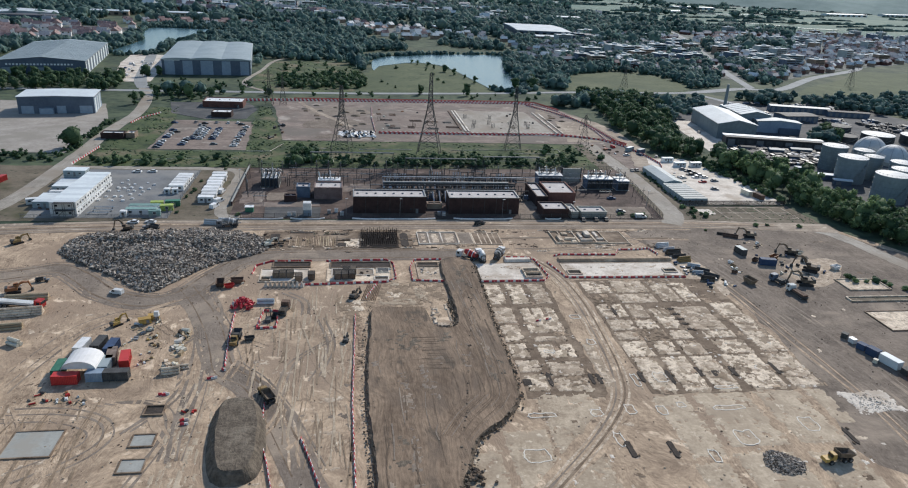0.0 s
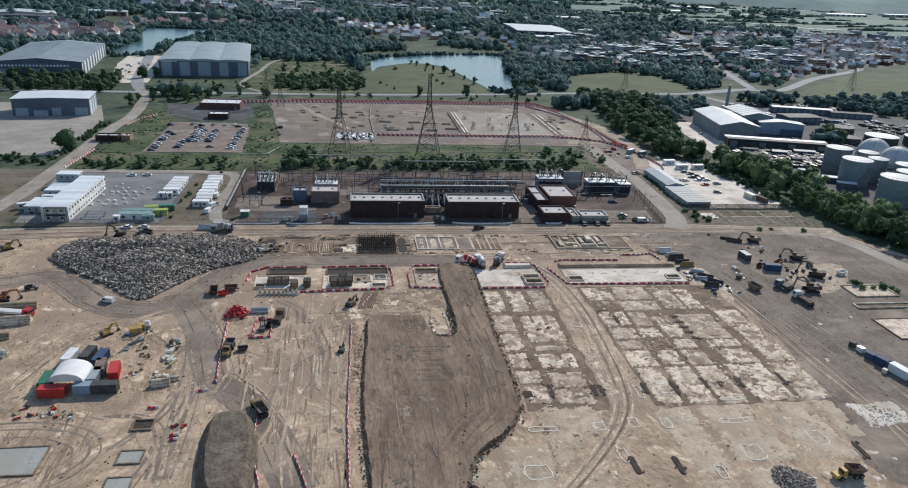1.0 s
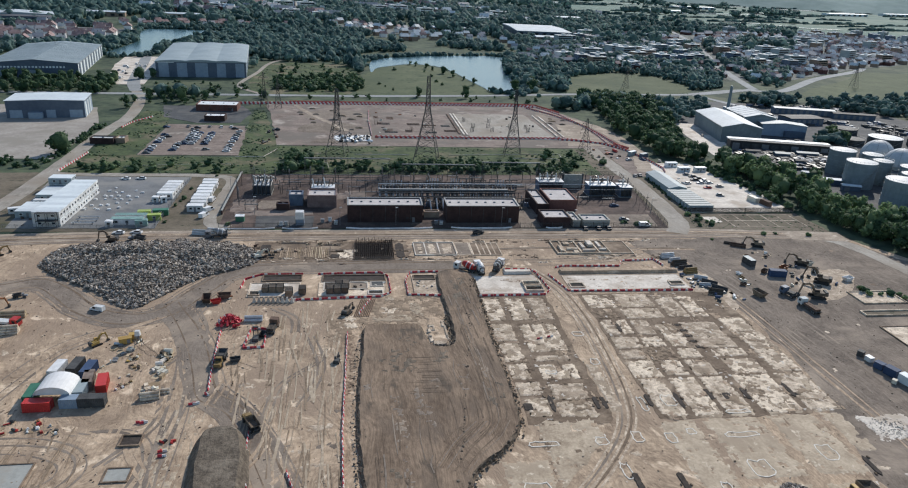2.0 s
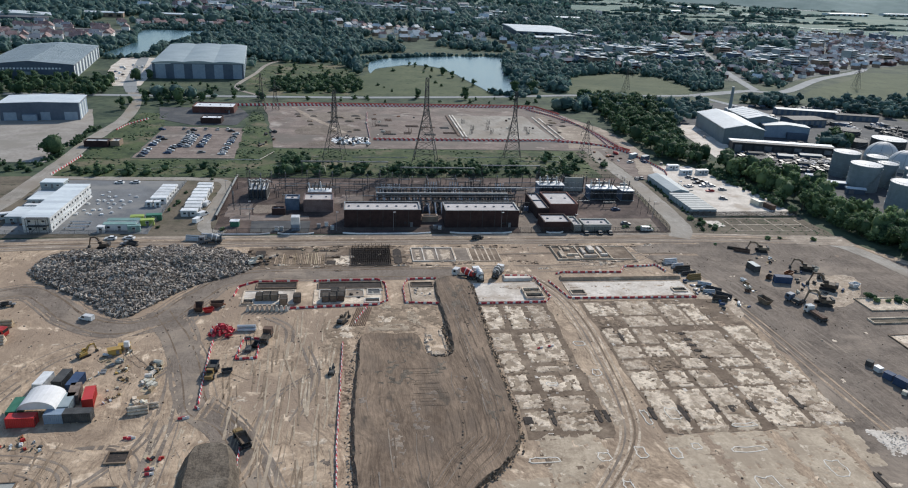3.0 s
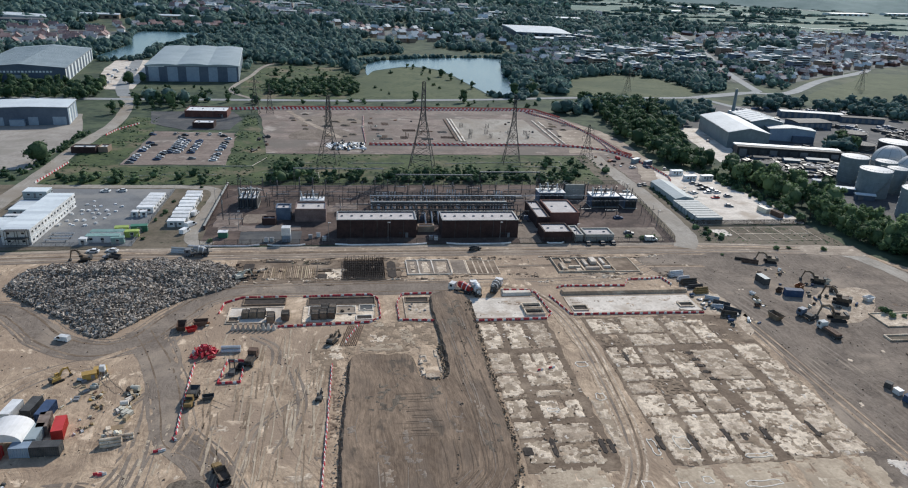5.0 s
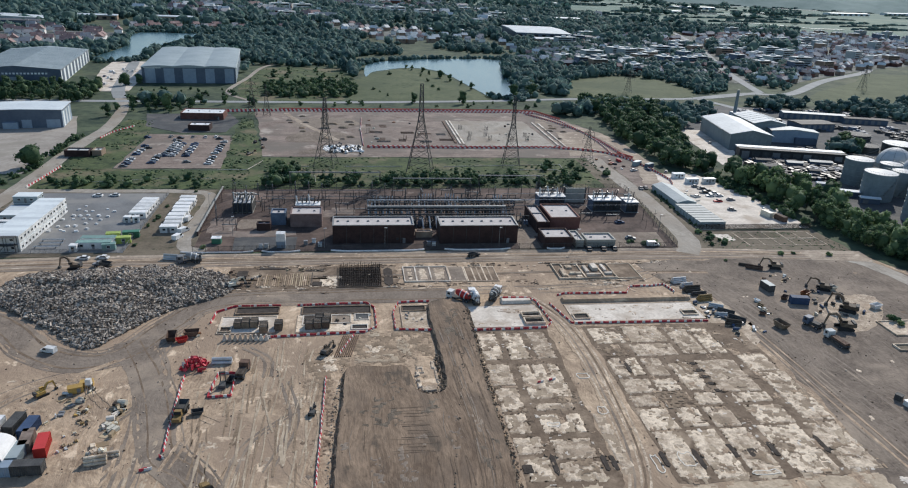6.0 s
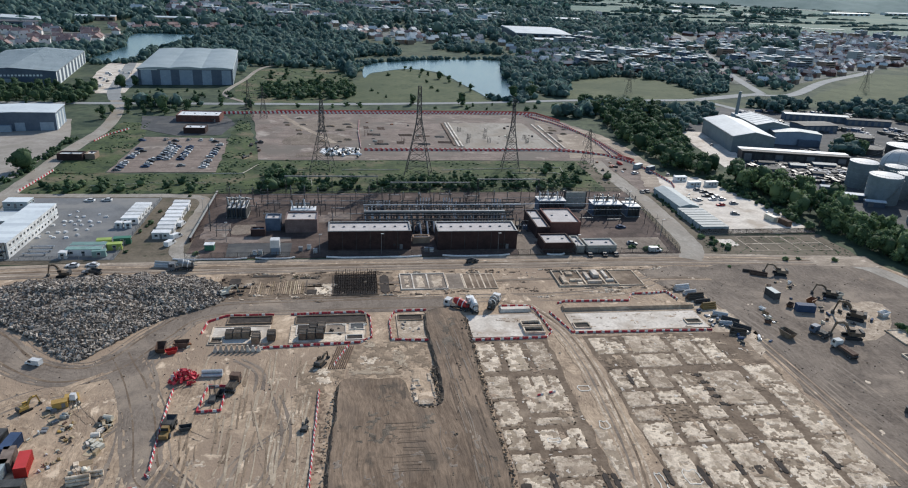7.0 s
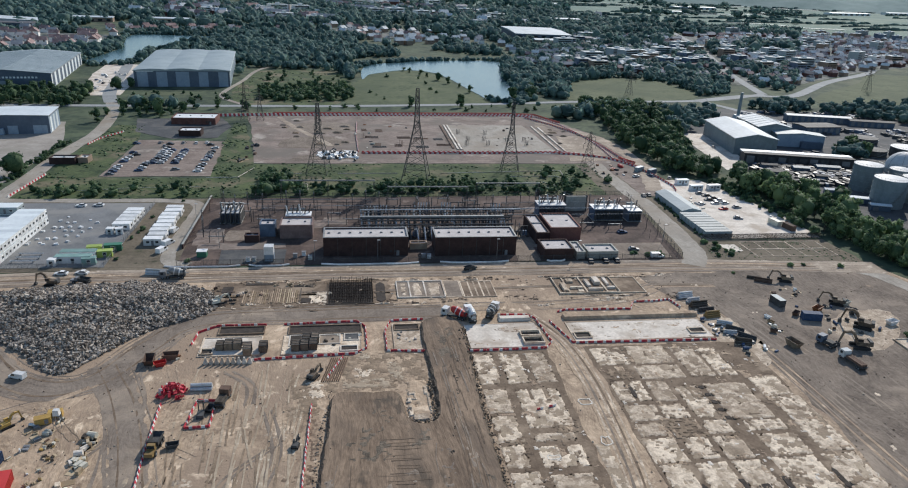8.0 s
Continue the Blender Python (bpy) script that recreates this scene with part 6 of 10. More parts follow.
front_panels(s1, 68, 5.6, [(0.05, 0.16), (0.42, 0.56)], CLAD_GREY, name="loading_door")
side_panels(s1, 68, 148, 11.5, 9, CLAD_BLUE, 0.5)
s0 = shed(-530, 1150, 100, 60, 11, 3.0, 22, "large pale metal shed beyond the houses", CLAD_GREY, CLAD_PALE, CLAD_GREY, lines=False)
s2 = shed(-168, 675, 77, 150, 13.5, 1.2, 6.5, "large grey metal shed with slate and pale blue cladding", CLAD_GREY, CLAD_GREY, CLAD_BLUE)
front_panels(s2, 77, 12.6, [(0.03, 0.14), (0.23, 0.34), (0.43, 0.57), (0.67, 0.77), (0.88, 0.98)], CLAD_PALEBLUE)
front_panels(s2, 77, 13.2, [(0.02, 0.2)], CLAD_WHITE, 12.7, 0.3, "sign_board")
side_panels(s2, 77, 150, 13.5, 6, CLAD_PALEBLUE)
for o in [c for c in s2.children if c.name.startswith("roof_slope")]:
    for q in list(o.children):
        bpy.data.objects.remove(q)
    bpy.data.objects.remove(o)
SWAP = Matrix(((0, 1, 0, 0), (1, 0, 0, 0), (0, 0, 1, 0), (0, 0, 0, 1)))
crest = [(-0.6 + 78.2 * i / 36, 13.9 + 0.9 * abs(math.sin(math.pi * 3 * i / 36)) + 0.8 * math.sin(math.pi * i / 36)) for i in range(37)]
Geo().profile([(78.0, 13.3), (-0.8, 13.3)][::-1] + crest[::-1], -0.6, 150.6, SWAP).obj("vaulted_roof", CLAD_GREY, s2)
s3 = shed(-212.5, 486.5, 45, 28, 11.0, 0.6, 9, "low shed with a bright white roof and blue-grey walls", CLAD_PALEBLUE, CLAD_WHITE, CLAD_BLUE, lines=False)
front_panels(s3, 45, 5.2, [(0.04, 0.2), (0.5, 0.62), (0.8, 0.97)], CLAD_PALEBLUE, name="loading_door")
front_panels(s3, 45, 4.0, [(0.28, 0.46)], CLAD_PALEBLUE, 0.2, 2.6, "lean_to")
for i in range(3):
    Geo().box(45.004, 45.15, 3 + 8 * i, 7 + 8 * i, 0.3, 9.4).obj("cladding_panel", CLAD_WHITE, s3)
shed(253, 452, 27, 60, 10.5, 3.0, -9, "grey warehouse with a bright pale pitched roof", TANK, CLAD_PALE, TANK, lines=False)
shed(290.5, 489, 23, 36, 10.5, 2.5, -6, "grey warehouse with a bright pale ribbed roof", TANK, CLAD_PALE, TANK, lines=True)
w2 = shed(297.5, 476.5, 31, 11, 8.2, 1.4, -14, "low grey warehouse annex with a shallow roof", TANK, CLAD_GREY, CLAD_PALEBLUE, lines=False)
front_panels(w2, 31, 4.4, [(0.5, 0.95)], CLAD_BLUE, 0.2, 3.0, "lean_to")
w3 = thing("workshop", "long low black workshop with a pale roof edge", "workshop", m=turn(248.5, 431, -14))
Geo().box(0, 64, 0, 9, 0, 6.0).obj("wall", BLACK, w3)
Geo().box(-0.5, 64.5, 4.5, 10, 6.003, 6.6).obj("roof", CLAD_WHITE, w3)
Geo().box(-0.5, 64.5, -0.6, 4.496, 6.003, 6.4).obj("roof", STEEL_DARK, w3)
for i in range(10):
    Geo().box(1.5 + 6.2 * i, 6 + 6.2 * i, -0.12, -0.004, 0.2, 4.8).obj("door", STEEL_DARK if i % 3 else GREY, w3)
for k, (x, y, w, d, h, deg, mt) in enumerate(((284, 411, 13, 5, 3.0, -14, TANK), (267, 408, 9, 5, 3.2, -14, TANK), (251, 415, 9, 4, 3.0, -12, STEEL_DARK), (245, 400, 12, 6, 3.2, -18, STEEL_DARK), (270, 391, 6, 4, 3.0, -14, STEEL_DARK), (300, 334, 14, 12, 4.2, -10, CLAD_WHITE), (262, 352, 9, 4, 2.7, -20, CLAD_WHITE), (258, 366, 8, 3, 2.7, -20, CLAD_WHITE), (265, 340, 9, 3.5, 2.7, -20, CLAD_WHITE), (362, 566, 50, 9, 4.5, -14, CLAD_GREY), (405, 548, 34, 8, 4, -14, STEEL_DARK), (345, 515, 30, 16, 5, 5, STEEL_DARK))):
    r = thing("low_workshop", "low grey workshop with a metal roof", "workshop", "works buildings", turn(x, y, deg))
    Geo().box(0, w, 0, d, 0, h).obj("wall", CLAD_BLUE, r)
    Geo().profile([(-0.4, h + 0.003), (d + 0.4, h + 0.003), (d + 0.4, h + 0.3), (d / 2, h + 0.9), (-0.4, h + 0.3)], -0.4, w + 0.4).obj("roof", mt, r)
    for i in range(int(w / 5)):
        Geo().box(1 + i * 5, 3.6 + i * 5, -0.1, -0.004, 0.1, h - 0.7).obj("door", GREY, r)


# ---- tanks and domes of the works ----
def tank(x, y, r, h, label, roof=DOME, wall=TANK, cone=1.0, bands=4):
    root = thing("storage_tank", label, "tank", "storage tanks", turn(x, y))
    Geo().lathe([(r, 0), (r, h)], 32).obj("shell", wall, root)
    Geo().lathe([(r + 0.15, h + 0.003), (r + 0.15, h + 0.25), (r * 0.5, h + 0.25 + cone * 0.6), (0.4, h + 0.25 + cone)], 32).obj("roof", roof, root)
    for k in range(bands):
        z = h * (k + 1) / (bands + 1)
        Geo().lathe([(r + 0.004, z), (r + 0.12, z + 0.02), (r + 0.12, z + 0.2), (r + 0.004, z + 0.22)], 32).obj("band", wall, root)
    ring = Geo()
    for i in range(24):
        a, b = 2 * math.pi * i / 24, 2 * math.pi * (i + 1) / 24
        ring.rod((r * math.cos(a), r * math.sin(a), h + 1.2), (r * math.cos(b), r * math.sin(b), h + 1.2), 0.05, n=3, caps=False)
        ring.rod((r * math.cos(a), r * math.sin(a), h + 0.2), (r * math.cos(a), r * math.sin(a), h + 1.2), 0.04, n=3, caps=False)
    ring.obj("guard_rail", STEEL, root)
    st = Geo()
    for i in range(14):
        a = -2.2 + i * 0.09
        st.box(-0.5, 0.5, r, r + 0.8, h * i / 14, h * i / 14 + 0.15, pose(0, 0, 0, 0, 0, math.degrees(a) - 90))
    st.obj("stair", STEEL, root)


for x, y, r, h in ((287.5, 375.5, 7.2, 14), (279.2, 348, 7.8, 14), (275.5, 312, 8.3, 14), (302, 369, 5.6, 13), (297, 354, 5.2, 13), (305, 341, 6.4, 13), (294, 326, 6.6, 13), (294, 302, 7.5, 13)):
    tank(x, y, r, h, "tall grey steel silo tank with a pale roof")
tank(375, 449, 11, 6, "wide low dark tank with a white floating roof", DOME, STEEL_DARK, 0.5, 2)
tank(407, 446, 13, 6, "wide low dark tank with a white floating roof", DOME, STEEL_DARK, 0.5, 2)
tank(350, 472, 8, 4, "low round dark settling tank", STEEL_DARK, STEEL_DARK, 0.3, 2)
tank(352, 452, 8, 4, "low round dark settling tank", STEEL_DARK, STEEL_DARK, 0.3, 2)
tank(372, 488, 9, 4, "low round dark settling tank", STEEL_DARK, STEEL_DARK, 0.3, 2)
for x, y in ((340, 411), (338, 388)):
    root = thing("gas_dome", "pale ribbed gas-holder dome on a low ring", "dome", "gas domes", turn(x, y))
    Geo().lathe([(10.2, 0), (10.2, 2.4)], 32).obj("ring_wall", CONCRETE_GREY, root)
    Geo().lathe([(10.0 * math.cos(a), 2.403 + 10.0 * math.sin(a)) for a in (i * math.pi / 2 / 10 for i in range(10))] + [(0.3, 12.4)], 32).obj("dome_shell", DOME, root)
    for k in range(8):
        g = Geo()
        a = k * math.pi / 4
        pts = [(10.06 * math.cos(e) * math.cos(a), 10.06 * math.cos(e) * math.sin(a), 2.4 + 10.06 * math.sin(e)) for e in (i * math.pi / 16 for i in range(9))]
        for p, q in zip(pts, pts[1:]):
            g.rod(p, q, 0.08, n=3, caps=False)
        g.obj("rib", GREY, root)
ch = thing("chimney_stack", "slim pale steel chimney beside the warehouse", "chimney", m=turn(323, 573))
Geo().rod((0, 0, 0), (0, 0, 21), 1.5, 1.1, n=12).obj("stack", TANK, ch)
Geo().box(-3, 3, -3, 3, 0, 3).obj("base", CLAD_WHITE, ch)
rnd = random.Random(71)
SCRAP = {}
for i in range(420):
    x, y = (rnd.uniform(300, 450), rnd.uniform(395, 600)) if i % 3 else (rnd.uniform(248, 302), rnd.uniform(384, 424))
    if any(math.dist((x, y), c) < 26 for c in ((375, 449), (407, 446), (350, 472), (352, 452), (372, 488), (340, 411), (338, 388), (370, 566), (415, 550))) or (y > 455 and x < 335):
        continue
    g = SCRAP.setdefault(rnd.choice((STEEL_DARK, STEEL_DARK, STEEL_DARK, TRAFO, BLACK)).name, Geo())
    for k in range(11):
        q = rnd.uniform(0.5, 2.6)
        g.box(-q, q, -q * 0.5, q * 0.5, 0, q * rnd.uniform(0.4, 1.1), turn(x, y) @ pose(rnd.uniform(-6, 6), rnd.uniform(-4, 4), 0, 0, 0, rnd.uniform(0, 180)), top=0.2)
for nm in sorted(SCRAP):
    tagged(SCRAP[nm].obj("scrap_heaps", bpy.data.materials[nm]), "dark heaps of scrap and machine parts", "scrap", kind="stuff")


# ---- cabins and containers ----
def cabin(name, w, d, h, wall, label, category, group="", roof=None, windows=2, door=True):
    """A portable cabin: body, overhanging roof, window panes with frames, a door, feet."""
    root = thing(name, label, category, group)
    Geo().box(0, w, 0, d, 0.15, h, top=0.03).obj("body", wall, root)
    Geo().box(-0.08, w + 0.08, -0.08, d + 0.08, h + 0.003, h + 0.14, top=0.04).obj("roof", roof or wall, root)
    Geo().box(0.2, w - 0.2, 0.2, d - 0.2, 0, 0.147).obj("skid", STEEL_DARK, root)
    fm, pm = Geo().box(0, 1.3, -0.07, -0.003, 0, 1.0).mesh("window", WHITE), Geo().box(0.1, 1.2, -0.09, -0.073, 0.1, 0.9).mesh("pane", GLASS)
    for i in range(windows):
        f = share("window", fm, root, turn((i + 0.5) * w / windows - 0.65, 0, 0, 1.1))
        share("pane", pm, f, Matrix.Identity(4))
    side_f = share("window", fm, root, turn(w, d * 0.5, 90, 1.1))
    share("pane", pm, side_f, Matrix.Identity(4))
    if door:
        Geo().box(w * 0.5 - 0.45, w * 0.5 + 0.45, -0.06, -0.003, 0.2, 2.15).obj("door", GREY, root)
    return root


def container(label, material, w=6.06, d=2.44, h=2.6, group="", roof=None):
    """A shipping container: ribbed walls, roof, posts at the corners, end doors with locking bars."""
    root = thing("shipping_container", label, "container", group)
    Geo().box(0.1, w - 0.1, 0.1, d - 0.1, 0.12, h - 0.05).obj("body", material, root)
    Geo().box(0.03, w - 0.03, 0.03, d - 0.03, h - 0.047, h + 0.02).obj("roof", roof or material, root)
    pm = Geo().box(0, 0.16, 0, 0.16, 0, h - 0.05).mesh("corner_post", material)
    for x in (0, w - 0.16):
        for y in (0, d - 0.16):
            share("corner_post", pm, root, turn(x, y))
    n = int(w / 0.42)
    for y0 in (0.02, d - 0.097):
        side, m = Geo(), 4 * n
        for i in range(m + 1):
            x = 0.18 + (w - 0.36) * i / m
            y = y0 + (0.077 if (i // 2) % 2 == (1 if y0 < 1 else 0) else 0.0)
            side.v += [(x, y, 0.2), (x, y, h - 0.15)]
        side.f += [(2 * i, 2 * i + 2, 2 * i + 3, 2 * i + 1) for i in range(m)]
        side.obj("corrugated_side", material, root)
    for y in (0.13, d / 2 + 0.02):
        dr = Geo().box(w - 0.097, w - 0.03, y, y + d / 2 - 0.15, 0.2, h - 0.15).obj("door", material, root)
        Geo().rod((w, y + 0.4, 0.25), (w, y + 0.4, h - 0.2), 0.03, n=4).obj("locking_bar", STEEL, dr)
    return root


office = cabin("office_module", 10, 2.9, 2.95, WHITE, "white modular site office unit with a flat roof", "site office", "stacked site offices", CLAD_WHITE, 2, False)
office.matrix_basis = turn(-119.5, 285.4)
for k in range(15):
    for s in (0, 1):
        if k or s:
            copy_thing(office, turn(-119.5 + 0.02 * k, 285.4 + 2.98 * k, 0, 3.1 * s))
stair = thing("fire_stair", "dark steel fire stair at the end of the offices", "stair", m=turn(-117.5, 283.2))
for x in (0, 3.6, 7.2):
    for y in (0, 1.9):
        Geo().box(x, x + 0.14, y, y + 0.14, 0, 6.3).obj("post", STEEL_DARK, stair)
for z in (3.0, 6.2):
    Geo().box(0, 7.4, 0, 2.1, z, z + 0.12).obj("landing", STEEL_DARK, stair)
for i in range(16):
    Geo().box(0.4 + 0.2 * i, 0.7 + 0.2 * i, 0.1, 1.1, 0.19 * i, 0.19 * i + 0.05).obj("step", STEEL, stair)
low = cabin("office_module", 9.6, 3.0, 2.8, CLAD_GREY, "grey single-storey site cabin", "site office", "grey site cabins", CLAD_WHITE, 2)
low.matrix_basis = turn(-130.4, 296)
for x, y, z in ((-130.4, 299.1, 0), (-130.4, 302.2, 0), (-130.4, 305.3, 0), (-130.8, 318, 0), (-130.8, 321.1, 0), (-130.8, 324.2, 0), (-130.8, 327.3, 0), (-131, 333, 0), (-131, 336.1, 0), (-131, 336.1, 2.97), (-131, 333, 2.97)):
    copy_thing(low, turn(x, y, 0, z))
mobile = cabin("caravan", 5.5, 2.3, 2.4, WHITE, "small white site caravan", "caravan", "white caravans", WHITE, 2)
mobile.matrix_basis = turn(-129.5, 311.5)
copy_thing(mobile, turn(-134.5, 300, 20))
sub = cabin("site_cabin", 6.6, 3.5, 2.7, WHITE, "white portable cabin on a dusty verge", "site cabin", "row of white cabins", WHITE, 2)
sub.matrix_basis = turn(-66.2, 303.5)
for k in range(1, 9):
    copy_thing(sub, turn(-66.2 - 0.06 * k + (0.5 if k % 3 == 1 else 0), 303.5 + 4.75 * k, rnd.uniform(-2, 2)))
for k in range(5):
    copy_thing(sub, turn(-82.3 + 0.1 * k, 321 + 4.3 * k, rnd.uniform(-2, 2)))
green_cabin = cabin("site_cabin", 12, 2.9, 2.7, WHITE, "long white cabin with a green band", "site cabin", "green and white cabins", TEAL, 3)
green_cabin.matrix_basis = turn(-91.5, 287)
copy_thing(green_cabin, turn(-91.3, 291.6))
for x, y, w, mt, lb in ((-82, 285.2, 4.5, TEAL, "pale teal site cabin"), (-79, 292, 5, LIME_GREEN, "lime green storage cabin"), (-84, 296.5, 5, LIME_GREEN, "lime green storage cabin"), (-78.5, 298, 6, GREEN, "green storage cabin on the yard")):
    c = cabin("site_cabin", w, 2.5, 2.5, mt, lb, "site cabin", "", mt, 1)
    c.matrix_basis = turn(x, y, 8)
wc = cabin("welfare_unit", 2.6, 2.4, 2.5, WHITE, "small white welfare unit on the yard", "site cabin", "", WHITE, 1)
wc.matrix_basis = turn(-93, 284.6)
copy_thing(wc, turn(-79.5, 315.5, 15))
copy_thing(wc, turn(-83.2, 316, -5))

pallet = thing("covered_pallet", "low pallet under a white cover on the yard", "pallet", "covered pallets", turn(-108, 306))
Geo().box(-0.8, 0.8, -0.6, 0.6, 0, 0.14).obj("pallet_base", TIMBER, pallet)
Geo().box(-0.75, 0.75, -0.55, 0.55, 0.143, 0.75, top=0.12).obj("cover", WHITE, pallet)
rnd = random.Random(17)
for k in range(26):
    x, y = -108 + (k % 5) * 3.4 + (k // 5) * 0.7 + rnd.uniform(-1.2, 1.2), 306.5 + (k // 5) * 6.2 + rnd.uniform(-2.0, 2.0)
    copy_thing(pallet, turn(x, y, rnd.uniform(-30, 30), 0, rnd.uniform(0.7, 1.05)))
bench = thing("pipe_rack", "low rack of pale pipes on the yard", "pipe rack", "pipe racks", turn(-106, 288))
for x in (0, 7):
    Geo().box(x, x + 0.2, 0, 1.2, 0, 0.8).obj("trestle", STEEL, bench)
for k in range(3):
    Geo().rod((-0.6, 0.2 + 0.4 * k, 0.88), (7.8, 0.2 + 0.4 * k, 0.88), 0.08, n=5).obj("pipe", ALU, bench)
copy_thing(bench, turn(-105.5, 291.5))
copy_thing(bench, turn(-106, 295))

# eastern compound cabins
for x, y, w, d, deg, lb in ((162.5, 332.5, 9.5, 30, 0, "long pale grey temporary building with a shallow roof"),):
    r = thing("temporary_building", lb, "temporary building", m=turn(x, y, deg))
    Geo().box(0, w, 0, d, 0, 3.0).obj("wall", CLAD_GREY, r)
    Geo().add([(-0.3, -0.3, 3.003), (w + 0.3, -0.3, 3.003), (w + 0.3, d + 0.3, 3.003), (-0.3, d + 0.3, 3.003), (w / 2, -0.3, 4.2), (w / 2, d + 0.3, 4.2)], [(0, 1, 4), (3, 5, 2), (0, 4, 5, 3), (1, 2, 5, 4), (0, 3, 2, 1)]).obj("roof", CLAD_GREY, r)
for k in range(8):
    c = cabin("site_cabin", 12.2, 2.6, 2.7, CLAD_GREY, "pale grey portable cabin side by side with others", "site cabin", "eastern cabins", TANK, 2)
    c.matrix_basis = turn(160.4, 305.2 + 3.3 * k)
for x, y, mt, lb in ((184, 384, CLAD_WHITE, "pale cabin near the gate"), (187, 373.5, CLAD_WHITE, "pale cabin near the gate"), (197, 374, WHITE, "white container near the gate")):
    c = cabin("site_cabin", 7, 2.6, 2.6, mt, lb, "site cabin", "gate cabins", mt, 2)
    c.matrix_basis = turn(x, y, 6)

# the works camp in the south-west
camp = [(container("red shipping container at the corner of a white canopy", RED), turn(-73.2, 159.3)), (container("dark grey shipping container beside a pale one", STEEL_DARK, group="grey containers"), turn(-61.6, 160.4)), (container("pale blue-grey shipping container", CLAD_PALEBLUE, w=4.0), turn(-65.6, 160.3)), (container("green shipping container under the canopy's edge", GREEN), turn(-71.8, 162.2, 92)), (container("grey shipping container under the canopy's edge", CLAD_GREY), turn(-61.2, 163.4, 92)), (container("bright red shipping container", RED, roof=RED), turn(-56.8, 166.2, 100)), (container("faded pink shipping container behind a red one", DIRT_PINK), turn(-60.6, 168.0, 100)), (container("white shipping container behind the canopy", WHITE), turn(-70.6, 173.2, 84)), (container("dark blue shipping container", BLUE), turn(-62.8, 172.5, 86)), (container("dark rusty shipping container", STEEL_DARK), turn(-66.6, 174.2, 84)), (container("blue shipping container on the eastern yard", BLUE), turn(156.4, 229.4, -12)), (container("dark container with a pale roof", STEEL_DARK, w=5.2, roof=CLAD_GREY), turn(156.2, 239.0, 96)), (container("cream shipping container on the car park", CREAM, group="car park containers"), turn(203.4, 317.5, 100)), (container("faded red shipping container beside the western road", RED), turn(-158, 331, 80)), (container("slate blue container by the compound gate", CLAD_BLUE, roof=CLAD_GREY), turn(177.5, 404, 35)), (container("pale container by the compound gate", CLAD_GREY, roof=CLAD_WHITE), turn(172, 409, 35)), (container("rusty shipping container on the car park", RUST, group="car park containers"), turn(206.6, 311.5, 100))]
for ob, m in camp:
    ob.matrix_basis = m
tent = thing("canopy_shelter", "white arched canvas canopy spanning two containers", "canopy")
arc = [(math.cos(math.pi * i / 12) * 4.1, 2.6 + math.sin(math.pi * i / 12) * 2.3) for i in range(13)]
sec = [(-67.7 + x, z) for x, z in arc]
g = Geo()
for y in (162.3, 169.4):
    g.v += [(x, y, z) for x, z in sec]
g.f += [(i, i + 1, i + 14, i + 13) for i in range(12)]
g.v += [(x * 0.996 - 0.27, y, z - 0.12) for y in (162.3, 169.4) for x, z in sec]
g.f += [(26 + i + 13, 26 + i + 14, 26 + i + 1, 26 + i) for i in range(12)] + [(i, 26 + i, 27 + i, i + 1) for i in range(12)] + [(13 + i, 14 + i, 40 + i, 39 + i) for i in range(12)]
g.obj("cover", CANVAS, tent)
g = Geo()
g.v += [(x, 169.2, z) for x, z in sec] + [(x, 162.7, z) for x, z in sec]
g.f += [tuple(range(13)), tuple(range(25, 12, -1))]
g.obj("end_sheet", CANVAS, tent)
for y in (163, 165, 167, 169):
    g = Geo()
    for p, q in zip(sec, sec[1:]):
        g.rod((p[0], y, p[1] - 0.2), (q[0], y, q[1] - 0.2), 0.05, n=4, caps=False)
    g.obj("hoop", STEEL, tent)


# ---- low buildings north of the car park ----
brick_hall(-105, -77, 524, 541, 4.4, "low red brick building with a bright white roof", BRICK_RED, 4, WHITE)
brick_hall(-93, -80, 489, 499, 3.6, "small dark brick building with a white roof", BRICK, 2, WHITE)
brick_hall(-142.5, -130, 421.5, 428, 3.4, "low dark brick gatehouse beside the road", BRICK, 1)
brick_hall(-129.5, -124.5, 424, 431, 3.0, "small tan brick hut beside the gatehouse", BRICK_TAN, 1)


# ---- vehicles ----
def wheel_mesh(r, w):
    t = Geo().lathe([(r * 0.55, -w / 2), (r, -w / 2 + 0.03), (r, w / 2 - 0.03), (r * 0.55, w / 2)], 12, pose(0, 0, 0, 90)).mesh("wheel", RUBBER)
    h = Geo().lathe([(r * 0.5, -w / 2 - 0.02), (r * 0.5, w / 2 + 0.02)], 8, pose(0, 0, 0, 90)).mesh("hub", GREY)
    return t, h


WHEELS = {}


def wheels(root, places, r, w, hub=True):
    """Wheels with hubs; places are (x, y) of the axle ends, the car points along x."""
    if (r, w) not in WHEELS:
        WHEELS[(r, w)] = wheel_mesh(r, w)
    t, h = WHEELS[(r, w)]
    for x, y in places:
        o = share("wheel", t, root, turn(x, y, 0, r))
        if hub:
            share("hub", h, o, Matrix.Identity(4))


